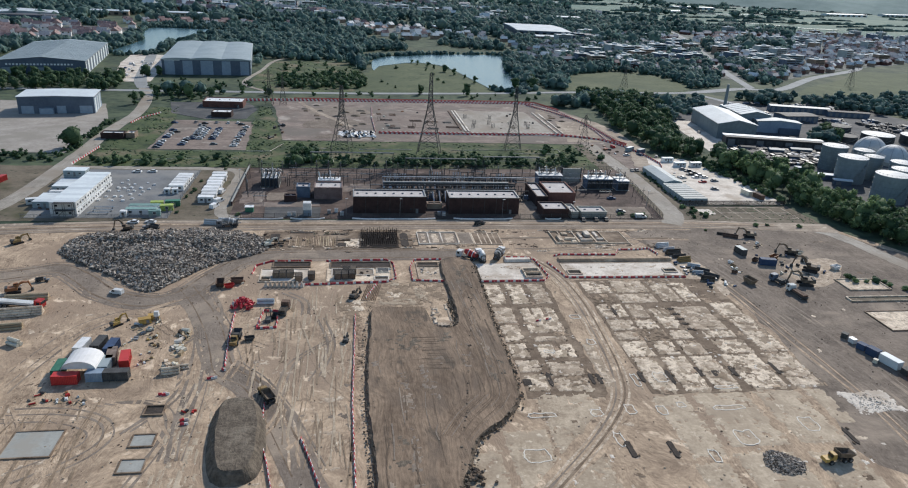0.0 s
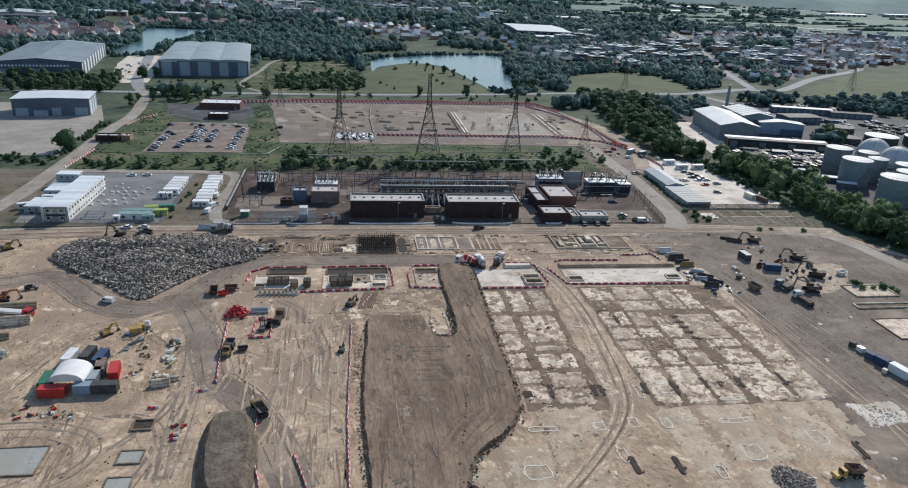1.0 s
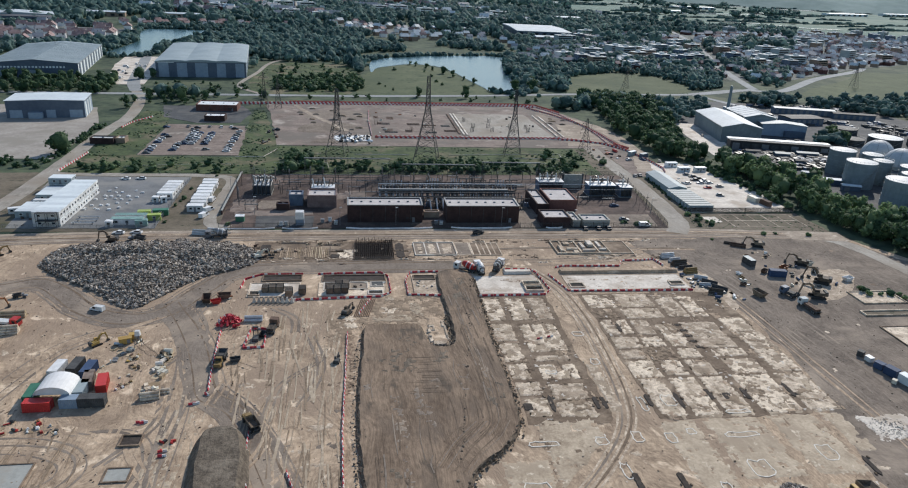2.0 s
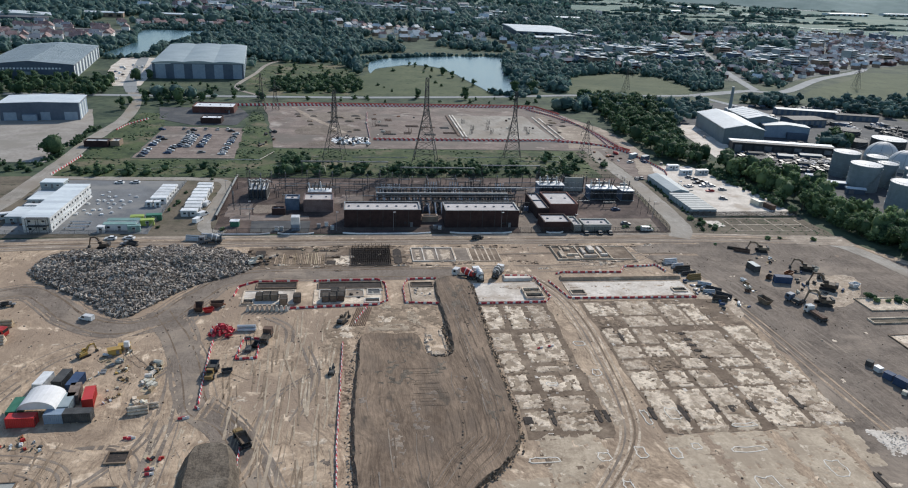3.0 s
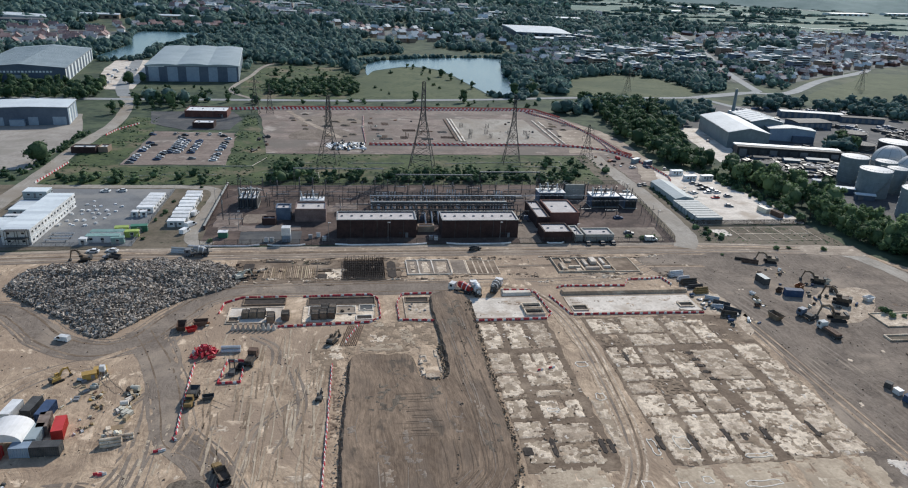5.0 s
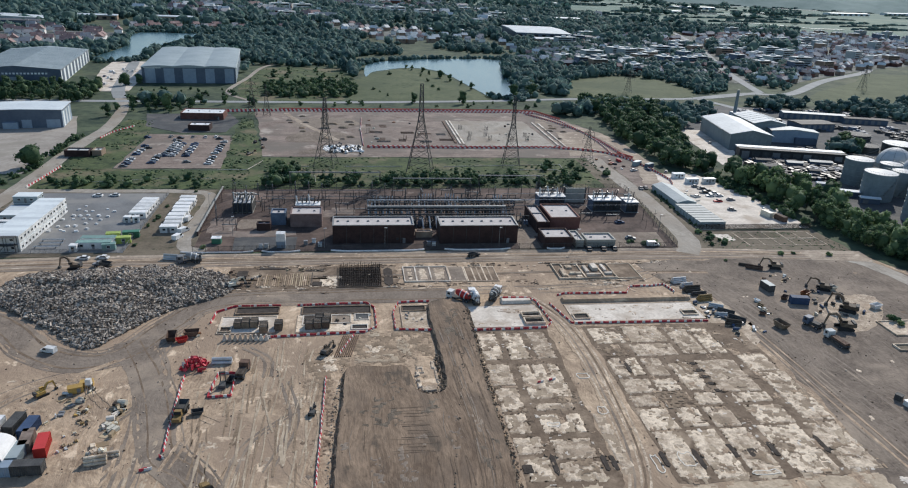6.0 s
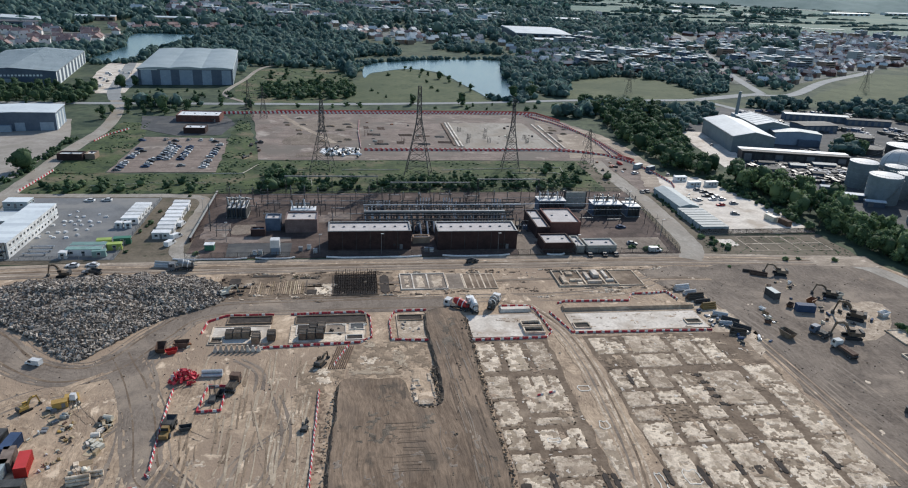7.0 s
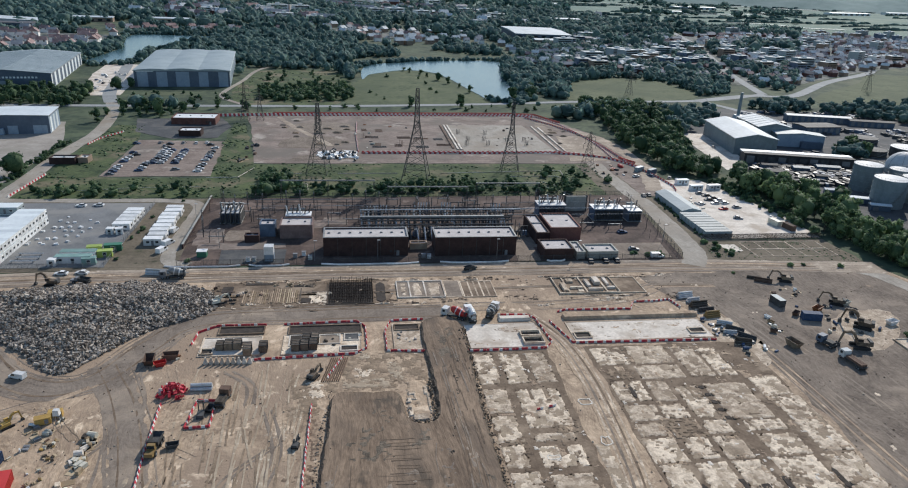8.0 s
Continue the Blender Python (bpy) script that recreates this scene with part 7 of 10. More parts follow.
def car(material, label, van=False):
    root = thing("van" if van else "car", label, "van" if van else "car", "parked vans" if van else "parked cars")
    L, W = (5.2, 1.95) if van else (4.3, 1.78)
    if van:
        body = [(-L / 2, 0.35), (L / 2, 0.35), (L / 2, 0.95), (L / 2 - 0.8, 1.15), (L / 2 - 1.5, 2.0), (-L / 2 + 0.05, 2.1), (-L / 2, 0.9)]
        glass = [(L / 2 - 0.85, 1.14), (L / 2 - 1.5, 1.9), (L / 2 - 2.4, 1.9), (L / 2 - 2.4, 1.14)]
    else:
        body = [(-L / 2, 0.3), (L / 2, 0.3), (L / 2, 0.72), (L / 2 - 1.1, 0.92), (-L / 2 + 0.35, 0.98), (-L / 2, 0.85)]
        glass = [(L / 2 - 1.15, 0.90), (L / 2 - 1.85, 1.40), (-L / 2 + 0.95, 1.42), (-L / 2 + 0.35, 0.95)]
    sec = [(x, z) for x, z in body]
    m = Matrix(((0, 1, 0, 0), (1, 0, 0, 0), (0, 0, 1, 0), (0, 0, 0, 1)))
    Geo().profile(sec, -W / 2, W / 2, m).obj("body", material, root)
    Geo().profile(glass, -W / 2 + (-0.01 if van else 0.1), W / 2 - (-0.01 if van else 0.1), m).obj("window_band", GLASS, root)
    if not van:
        Geo().box(-L / 2 + 1.0, L / 2 - 1.9, -W / 2 + 0.14, W / 2 - 0.14, 1.405, 1.47, top=0.05).obj("roof", material, root)
    wheels(root, [(sx * L * 0.31, sy * (W / 2 - 0.08)) for sx in (-1, 1) for sy in (-1, 1)], 0.32, 0.2, False)
    return root


PAINTS = [car(WHITE, "white car parked on open ground"), car(GREY, "grey car parked on open ground"), car(BLACK, "black car parked on open ground"), car(BLUE, "dark blue car parked on open ground"), car(ALU, "silver car parked on open ground"), car(RED, "dark red car parked on open ground")]
VAN = car(WHITE, "white panel van parked on the site", True)
first = {}


def park(kind, x, y, deg):
    """Puts a car of that kind down; the first of a kind is the original itself."""
    if kind not in first:
        first[kind] = kind
        kind.matrix_basis = turn(x, y, deg)
        return kind
    return copy_thing(kind, turn(x, y, deg))


rnd = random.Random(31)
rows = ((-107.5, 402, 436, 8), (-95.5, 409, 424, 4), (-92.5, 424, 458, 9), (-88.5, 424, 452, 7), (-81.5, 424, 452, 8), (-66.5, 408, 458, 12))
for x, y0, y1, n in rows:
    for i in range(n):
        y = y0 + (y1 - y0) * i / (n - 1) if n > 1 else y0
        if rnd.random() < 0.93:
            park(rnd.choice(PAINTS[:5] + [PAINTS[0], PAINTS[0], PAINTS[4]]), x + rnd.uniform(-0.4, 0.4), y + rnd.uniform(-0.3, 0.3), rnd.choice((0, 180)) + rnd.uniform(-6, 6))
for x, y, d in ((-78, 411, 10), (-95, 462, 90), (-93, 467, 0), (-86, 470, 80), (-79, 470, 100), (-73, 471, 90), (-70, 466, 0), (-105, 441, 20), (-108, 446, 30), (-112, 468, -20), (-99, 470, 80)):
    park(rnd.choice(PAINTS[:5]), x, y, d)
for x, y in ((188.7, 367.3), (190.2, 363.6), (191.4, 359.6), (192.6, 355.4), (193.9, 351.2), (196.6, 344.6), (188.1, 356.7), (188.8, 351.1), (188.5, 342.3)):
    park(rnd.choice(PAINTS + [PAINTS[2]] * 2), x, y, rnd.choice((0, 180)) + rnd.uniform(-8, 8))
for x, y, d in ((181, 350, 20), (188.8, 329, -20), (249, 470, 70), (185, 396, 60), (187.6, 392.4, 70), (167, 399, 20), (160, 365, 85), (176, 400, 110), (126, 312, 5), (123.5, 292.5, -10), (157, 364, 80), (-208, 640, 20), (-200, 600, 5)):
    park(rnd.choice(PAINTS[:5]), x, y, d)
for x, y, d in ((-57.5, 305, 60), (-58.2, 297.5, 70), (-58.6, 319, 80), (130, 284.6, 0), (-187, 700, 80), (-193, 740, 85)):
    park(VAN, x, y, d)
for x, y, d in ((-86, 277.6, 178), (-79.5, 278, 170), (-104, 351.5, 175), (-97, 352, 178)):
    park(PAINTS[0], x, y, d)
park(VAN, -73.2, 212.0, 160).matrix_basis = turn(-73.2, 212.0, 160, 0, 0.82)
for k, (x, y) in enumerate(((101.6, 281.0), (107.6, 281.2), (112.2, 281.3))):
    park(PAINTS[2], x, y, 86)


for k in range(12):
    park(VAN if k % 2 else PAINTS[(k // 2) % 5], -206 + 13 * ((k * 5) % 3) / 2 + rnd.uniform(-2, 2) - 0.09 * (6 * k), 652 + 9 * k, rnd.choice((80, 85, 0)))


def lorry_cab(root, material, x, w=2.4, h=2.9):
    Geo().profile([(x, 0.7), (x + 2.1, 0.7), (x + 2.2, 1.6), (x + 1.9, h), (x, h)], -w / 2, w / 2, Matrix(((0, 1, 0, 0), (1, 0, 0, 0), (0, 0, 1, 0), (0, 0, 0, 1)))).obj("cab", material, root)
    Geo().box(x + 2.0, x + 2.16, -w / 2 + 0.15, w / 2 - 0.15, 1.75, 2.6).obj("windscreen", GLASS, root)
    for s in (-1, 1):
        Geo().box(x + 0.7, x + 1.6, s * (w / 2 + 0.01) - 0.015, s * (w / 2 + 0.01) + 0.015, 1.7, 2.5).obj("side_window", GLASS, root)


def mixer(drum_mat, cab_mat, label):
    root = thing("concrete_mixer", label, "mixer lorry", "concrete mixers")
    Geo().box(-4.2, 3.9, -1.1, 1.1, 0.75, 1.1).obj("chassis", STEEL_DARK, root)
    lorry_cab(root, cab_mat, 2.0)
    ax = pose(-1.3, 0, 2.45, 0, 90 - 14, 0)
    dr = Geo().lathe([(0.5, -3.0), (0.85, -2.6), (1.25, -0.4), (1.25, 1.0), (0.9, 2.1), (0.5, 2.5)], 16, ax).obj("drum", drum_mat, root)
    for z in (-1.2, 0.4):
        Geo().lathe([(1.15, z), (1.32, z + 0.05), (1.32, z + 0.3), (1.15, z + 0.35)], 16, ax).obj("drum_band", WHITE, dr)
    Geo().box(-4.7, -3.9, -0.5, 0.5, 2.9, 3.6, top=0.15).obj("hopper", STEEL, root)
    Geo().box(-5.3, -4.3, -0.25, 0.25, 1.5, 1.7).obj("chute", STEEL, root)
    for x in (-4.0, -3.7):
        Geo().box(x, x + 0.15, -0.9, 0.9, 1.1, 2.9).obj("drum_frame", STEEL_DARK, root)
    wheels(root, [(x, s * 1.0) for x in (-3.3, -2.1, 1.4, 3.1) for s in (-1, 1)], 0.52, 0.35)
    return root


mixer(RED, WHITE, "concrete mixer lorry with a red drum").matrix_basis = turn(43, 238.6, 148)
mixer(WHITE, WHITE, "concrete mixer lorry with a white drum").matrix_basis = turn(48.0, 238.0, 96)
mixer(STEEL_DARK, WHITE, "concrete mixer lorry with a dark drum").matrix_basis = turn(55.5, 240.0, 62)
mixer(STEEL, GREY, "grey concrete mixer lorry on the haul road").matrix_basis = turn(-49, 273.4, 184)


def excavator(material, label, boom=1.0, bucket_mat=STEEL_DARK):
    root = thing("excavator", label, "excavator", "excavators")
    for s in (-1, 1):
        Geo().profile([(-2.1, 0.15), (-1.8, 0), (1.8, 0), (2.1, 0.15), (2.25, 0.55), (1.9, 0.9), (-1.9, 0.9), (-2.25, 0.55)], s * 1.35 - 0.32, s * 1.35 + 0.32, Matrix(((0, 1, 0, 0), (1, 0, 0, 0), (0, 0, 1, 0), (0, 0, 0, 1)))).obj("track", RUBBER, root)
    Geo().box(-0.8, 0.8, -1.0, 1.0, 0.45, 1.1).obj("undercarriage", STEEL_DARK, root)
    Geo().box(-2.5, 1.2, -1.35, 1.35, 1.103, 2.1, top=0.12).obj("upper_body", material, root)
    Geo().box(-2.7, -1.6, -1.3, 1.3, 1.25, 2.4, top=0.15).obj("counterweight", STEEL_DARK, root)
    c = Geo().box(0.0, 1.5, 0.35, 1.35, 2.103, 3.1, top=0.08).obj("cab", material, root)
    Geo().box(0.2, 1.53, 0.4, 1.37, 2.35, 2.95).obj("window", GLASS, c)
    b = boom
    g = Geo()
    g.rod((0.9, -0.2, 1.7), (2.1, -0.2, 1.8 + 2.3 * b), 0.42, 0.46, 4).rod((2.1, -0.2, 1.8 + 2.3 * b), (3.1, -0.2, 1.9 + 2.75 * b), 0.46, 0.44, 4).rod((3.1, -0.2, 1.9 + 2.75 * b), (4.9, -0.2, 1.9 + 2.3 * b), 0.44, 0.28, 4)
    g.obj("boom", material, root)
    Geo().rod((4.6, -0.2, 2.3 + 2.4 * b), (5.5, -0.2, 0.9), 0.34, 0.24, 4).obj("dipper_arm", material, root)
    Geo().rod((1.5, -0.2, 1.7), (2.6, -0.2, 1.3 + 2.2 * b), 0.13, n=5).obj("hydraulic_ram", ALU, root)
    Geo().profile([(5.0, 0.1), (5.9, 0.0), (6.1, 0.6), (5.8, 1.1), (5.2, 0.9)], -0.8, 0.4, Matrix(((0, 1, 0, 0), (1, 0, 0, 0), (0, 0, 1, 0), (0, 0, 0, 1)))).obj("bucket", bucket_mat, root)
    return root


for mt, lb, x, y, deg, b, s in ((MUDDY, "muddy brown tracked excavator with its arm raised", 176, 240.4, 150, 0.7, 1.0), (MUDDY, "dusty brown tracked excavator", 173.4, 223.4, 140, 0.9, 1.2), (MUDDY, "muddy tracked excavator beside a lorry", 163.5, 211.4, 165, 0.9, 1.15), (MUDDY, "muddy tracked excavator by the track", 169, 260, 160, 0.65, 1.0), (MUDDY, "muddy tracked excavator at work by the pit", 1.0, 206.5, 62, 0.5, 0.72), (MUDDY, "brown tracked excavator beside the rubble heap", -86, 269.4, 178, 1.0, 0.9), (YELLOW, "yellow tracked excavator on bare earth", -120, 256, 50, 0.6, 0.8), (SITE_YELLOW, "small yellow excavator in the works camp", -67, 190.6, 50, 0.9, 0.65), (ORANGE, "orange excavator behind pipe stacks", -104, 214, 20, 0.6, 0.9), (STEEL_DARK, "small dark excavator beside the barrier", -1.6, 178, 80, 0.5, 0.5), (CREAM, "dusty excavator near the haul road", -31, 252, 30, 0.6, 0.8)):
    e = excavator(mt, lb, b)
    e.matrix_basis = turn(x, y, deg, 0, s)


def dump_truck(material, label, body_mat=None, tipped=0):
    root = thing("dump_truck", label, "dump truck", "dump trucks")
    Geo().box(-4.0, 4.6, -0.7, 0.7, 0.9, 1.35).obj("chassis", STEEL_DARK, root)
    Geo().box(3.0, 5.2, -1.2, 1.2, 1.0, 1.9, top=0.15).obj("bonnet", material, root)
    c = Geo().box(1.6, 3.0, -1.1, 1.1, 1.353, 3.1, top=0.12).obj("cab", material, root)
    Geo().box(2.93, 3.03, -0.95, 0.95, 2.1, 2.9).obj("windscreen", GLASS, c)
    m = pose(-4.2, 0, 1.6, 0, tipped, 0)
    body = Geo()
    w = 1.5
    body.add([m @ Vector(p) for p in ((0, -w, 1.0), (0, w, 1.0), (1.2, w * 0.9, 0), (1.2, -w * 0.9, 0), (5.2, -w * 0.9, 0), (5.2, w * 0.9, 0), (5.5, w, 1.5), (5.5, -w, 1.5), (2.6, w, 1.35), (2.6, -w, 1.35))], [(0, 1, 2, 3), (3, 2, 5, 4), (4, 5, 6, 7), (1, 8, 2), (2, 8, 6, 5), (0, 3, 9), (9, 3, 4, 7)])
    o = body.obj("tipper_body", body_mat or material, root)
    md = o.modifiers.new("thickness", "SOLIDIFY")
    md.thickness = 0.12
    wheels(root, [(x, s * 1.2) for x in (-3.0, -1.2, 3.3) for s in (-1, 1)], 0.78, 0.6)
    return root


for mt, lb, x, y, deg, s in ((SITE_YELLOW, "dusty ochre articulated dump truck with a muddy body", 110, 117.0, 186, 0.82), (YELLOW, "yellow articulated dump truck beside the barrier line", -32.2, 180.0, 266, 0.82), (YELLOW, "yellow dump truck at the foot of a spoil heap", -20.6, 150.5, 118, 0.76), (GREY, "grey dump truck beside the rubble heap", -77, 270.4, 170, 0.7), (STEEL_DARK, "dark dump truck below the switch halls", 54, 275.6, 20, 0.55), (GREY, "small grey dumper on the haul road", -99, 222, 10, 0.45)):
    e = dump_truck(mt, lb, STEEL_DARK if y > 170 else MUDDY, -7 if y < 120 else 0)
    e.matrix_basis = turn(x, y, deg, 0, s)


def flatbed(cab_mat, label, load=None, length=9.0):
    root = thing("flatbed_lorry", label, "lorry", "flatbed lorries")
    Geo().box(-length / 2, length / 2, -1.2, 1.2, 0.9, 1.2).obj("bed", STEEL_DARK, root)
    lorry_cab(root, cab_mat, length / 2 + 0.2)
    Geo().box(length / 2, length / 2 + 2.3, -0.5, 0.5, 0.6, 0.9).obj("chassis", STEEL_DARK, root)
    wheels(root, [(x, s * 1.05) for x in (-length * 0.36, -length * 0.24, length / 2 + 1.4) for s in (-1, 1)], 0.5, 0.35)
    for i in range(3 if load else 0):
        Geo().box(-length / 2 + 0.3, length / 2 - 0.4, -1.0 + 0.7 * i, -0.4 + 0.7 * i, 1.203, 1.9).obj("load", load, root)
    return root


for cm, lb, x, y, deg, ld, ln in ((FELT, "pale grey lorry loaded with rusty steel and timber", 154.8, 201.6, 96, RUST, 6.5), (TRAFO, "dark blue lorry tractor beside a loaded lorry", 154.2, 212.6, 112, STEEL_DARK, 3.2), (RED, "red lorry loaded with long pale beams", -99, 204.0, -12, FELT, 12), (RUST, "rusty flatbed trailer on bare earth", -20.6, 196, 80, TIMBER_DARK, 4)):
    flatbed(cm, lb, ld, ln).matrix_basis = turn(x, y, deg)


def skip(material, label, group=""):
    root = thing("skip", label, "skip", group)
    o = Geo().add([(-1.0, -0.85, 0.05), (1.0, -0.85, 0.05), (1.0, 0.85, 0.05), (-1.0, 0.85, 0.05), (-1.8, -0.95, 1.4), (1.8, -0.95, 1.4), (1.8, 0.95, 1.4), (-1.8, 0.95, 1.4)], [(0, 3, 2, 1), (0, 1, 5, 4), (1, 2, 6, 5), (2, 3, 7, 6), (3, 0, 4, 7)]).obj("shell", material, root)
    o.modifiers.new("thickness", "SOLIDIFY").thickness = 0.08
    for s in (-1, 1):
        Geo().box(-1.8, 1.8, s * 0.98 - 0.05, s * 0.98 + 0.05, 1.3, 1.42).obj("rim", material, root)
    return root


for mt, lb, x, y, deg, s in ((RUST, "rusty open skip on bare earth", -42.5, 217, 95, 1.3), (RUST, "rusty open skip on bare earth", -37.5, 219, 5, 1.2), (RED, "red open skip on bare earth", -39.5, 215.5, 20, 0.9), (WHITE, "small white skip in a row", 145.5, 232, 110, 0.62), (TIMBER, "small tan skip in a row", 144.6, 228.5, 112, 0.62), (CREAM, "small cream skip in a row", 143.6, 225, 118, 0.62), (RUST, "small rusty skip in a row", 141.8, 222.4, 150, 0.62), (MUDDY, "long brown open skip on bare earth", 143.0, 213.6, 104, 1.4), (BLACK, "small dark skip on bare earth", -22.8, 193.5, 80, 0.8), (STEEL_DARK, "small dark skip on bare earth", -28.5, 180, 10, 0.8), (WHITE, "white plant box on the eastern yard", 185, 225, 15, 1.1), (ORANGE, "orange skip on the eastern yard", 166, 236, 30, 1.1), (RUST, "rusty skip on the eastern yard", 156.5, 233.4, 40, 0.9), (STEEL_DARK, "dark skip on the eastern yard", 177, 233, 60, 1.1), (CREAM, "cream skip on the eastern yard", 179, 240, 10, 1.0)):
    skip(mt, lb, "skips").matrix_basis = turn(x, y, deg, 0, s)


# ---- barriers ----
def barrier_mesh(material):
    return Geo().profile([(-0.17, 0), (0.17, 0), (0.17, 0.12), (0.075, 0.32), (0.075, 0.68), (-0.075, 0.68), (-0.075, 0.32), (-0.17, 0.12)], -0.44, 0.44).mesh("road_barrier", material)


BAR = [barrier_mesh(RED_PLASTIC), barrier_mesh(WHITE_PLASTIC)]


BAR_REST = [Geo(), Geo()]


def barriers(points, spacing=0.93, joined=False, every=2):
    """A row of barriers; one in so many is white, the others are red."""
    i = 0
    for a, b in zip(points, points[1:]):
        a, b = Vector(a), Vector(b)
        n = max(1, round((b - a).length / spacing))
        ang = math.degrees(math.atan2(b.y - a.y, b.x - a.x))
        for k in range(n):
            p = a + (b - a) * (k + 0.5) / n
            m = turn(p.x + rnd.uniform(-0.1, 0.1), p.y + rnd.uniform(-0.1, 0.1), ang + rnd.uniform(-6, 6))
            if joined:
                c = 1 if i % every == 1 else 0
                me = BAR[c]
                BAR_REST[c].add([m @ v.co for v in me.vertices], [tuple(f.vertices) for f in me.polygons])
                i += 1
                continue
            ob = new("road_barrier", BAR[1 if i % every == 1 else 0])
            ob.matrix_basis = m
            tagged(ob, ("white" if i % every == 1 else "red") + " plastic road barrier in a red and white row", "barrier", "road barriers")
            i += 1


rnd = random.Random(3)
barriers([(-33, 166), (-34.2, 180), (-35, 197)])
barriers([(0.8, 112), (0.2, 146), (1.2, 194)])
barriers([(-21, 148), (-20, 134), (-16, 116)])
barriers([(-11.4, 134), (-9, 126), (-6, 115)])
barriers([(-33.6, 226), (-33, 233), (-28, 236.8), (-14, 236.8)], joined=True, every=5)
barriers([(-9, 236.6), (12.5, 237.4), (15.2, 234), (15.4, 221)], joined=True, every=4)
barriers([(15.4, 221), (12, 218), (-6, 217), (-17, 216.4)], joined=True, every=3)
barriers([(8.6, 216.4), (4.6, 205.6)])
barriers([(33, 237.6), (23, 237.2), (21, 231), (21, 219), (32.5, 217.8)], joined=True, every=3)
barriers([(43.5, 217.2), (56, 217.2), (67.4, 217.6), (69.8, 221), (68.4, 236), (66, 238.6), (57, 239)], joined=True, every=3)
barriers([(108, 246), (112, 246), (118, 247), (119.5, 241)], joined=True)
barriers([(77, 240), (80, 241.4), (102, 240.8), (105, 246), (108, 246)], joined=True, every=3)
barriers([(72.6, 234), (76, 220), (98, 219.4), (121, 219)], joined=True, every=3)
g = {0: Geo(), 1: Geo()}
line = [(-80, 558), (-47, 563), (40, 568), (131, 573), (150, 570), (162, 540), (168, 505), (170, 470), (168, 438)]
line2 = [(18, 451), (78, 452), (140, 454), (160, 445)]
line3 = [(16, 452), (15, 495), (16, 537)]
line6 = [(128, 452), (150, 447), (164, 440), (171, 430), (176, 418)]
line7 = [(174, 430), (172, 470), (167, 506), (156, 535), (142, 562)]
line8 = [(176, 412), (179, 396), (180, 380), (178, 372)]
line4 = [(-139, 365), (-138, 378), (-137, 402)]
line5 = [(-138, 465), (-136, 480), (-128, 500)]
i = 0
for ln in (line, [(x + 1, y - 5) for x, y in line[:5]], line2, line3, line4, line5, line6, line7, line8, [(x + 2, y - 3) for x, y in line2]):
    for a, b in zip(ln, ln[1:]):
        a, b = Vector(a), Vector(b)
        n = max(1, round((b - a).length / 1.5))
        ang = math.degrees(math.atan2(b.y - a.y, b.x - a.x))
        for k in range(n):
            p = a + (b - a) * (k + 0.5) / n
            g[i % 2].profile([(-0.25, 0), (0.25, 0), (0.12, 0.45), (0.12, 0.95), (-0.12, 0.95), (-0.12, 0.45)], -0.7, 0.7, turn(p.x, p.y, ang))
            i += 1
for ln in (line6, line7, line8, [(18, 448), (78, 449), (128, 451)], [(x + 3, y + 3) for x, y in line[1:6]], [(168, 436), (174, 424), (178, 428), (172, 440)]):
    net = thing("netting_fence", "low red plastic netting fence round the compound", "fence", "netting fences", turn(*ln[0]))
    for a, b in zip(ln, ln[1:]):
        ang = math.degrees(math.atan2(b[1] - a[1], b[0] - a[0]))
        n = max(2, int(math.dist(a, b) / 12))
        for q in range(n):
            x, y = a[0] + (b[0] - a[0]) * q / n - ln[0][0], a[1] + (b[1] - a[1]) * q / n - ln[0][1]
            Geo().box(0.05, math.dist(a, b) / n - 0.05, -0.04, 0.04, 0.1, 1.25).obj("net_panel", NETTING, net, m=turn(x, y, ang))
            Geo().box(-0.05, 0.05, -0.06, 0.06, 0, 1.4).obj("net_post", STEEL, net, m=turn(x, y, ang))
for i in (0, 1):
    g[i].add(BAR_REST[i].v, BAR_REST[i].f)
tagged(g[0].obj("barrier_line", RED_PLASTIC), "long line of red plastic road barriers", "barrier", kind="stuff")
tagged(g[1].obj("barrier_line", WHITE_PLASTIC), "white plastic road barriers among red ones", "barrier", kind="stuff")


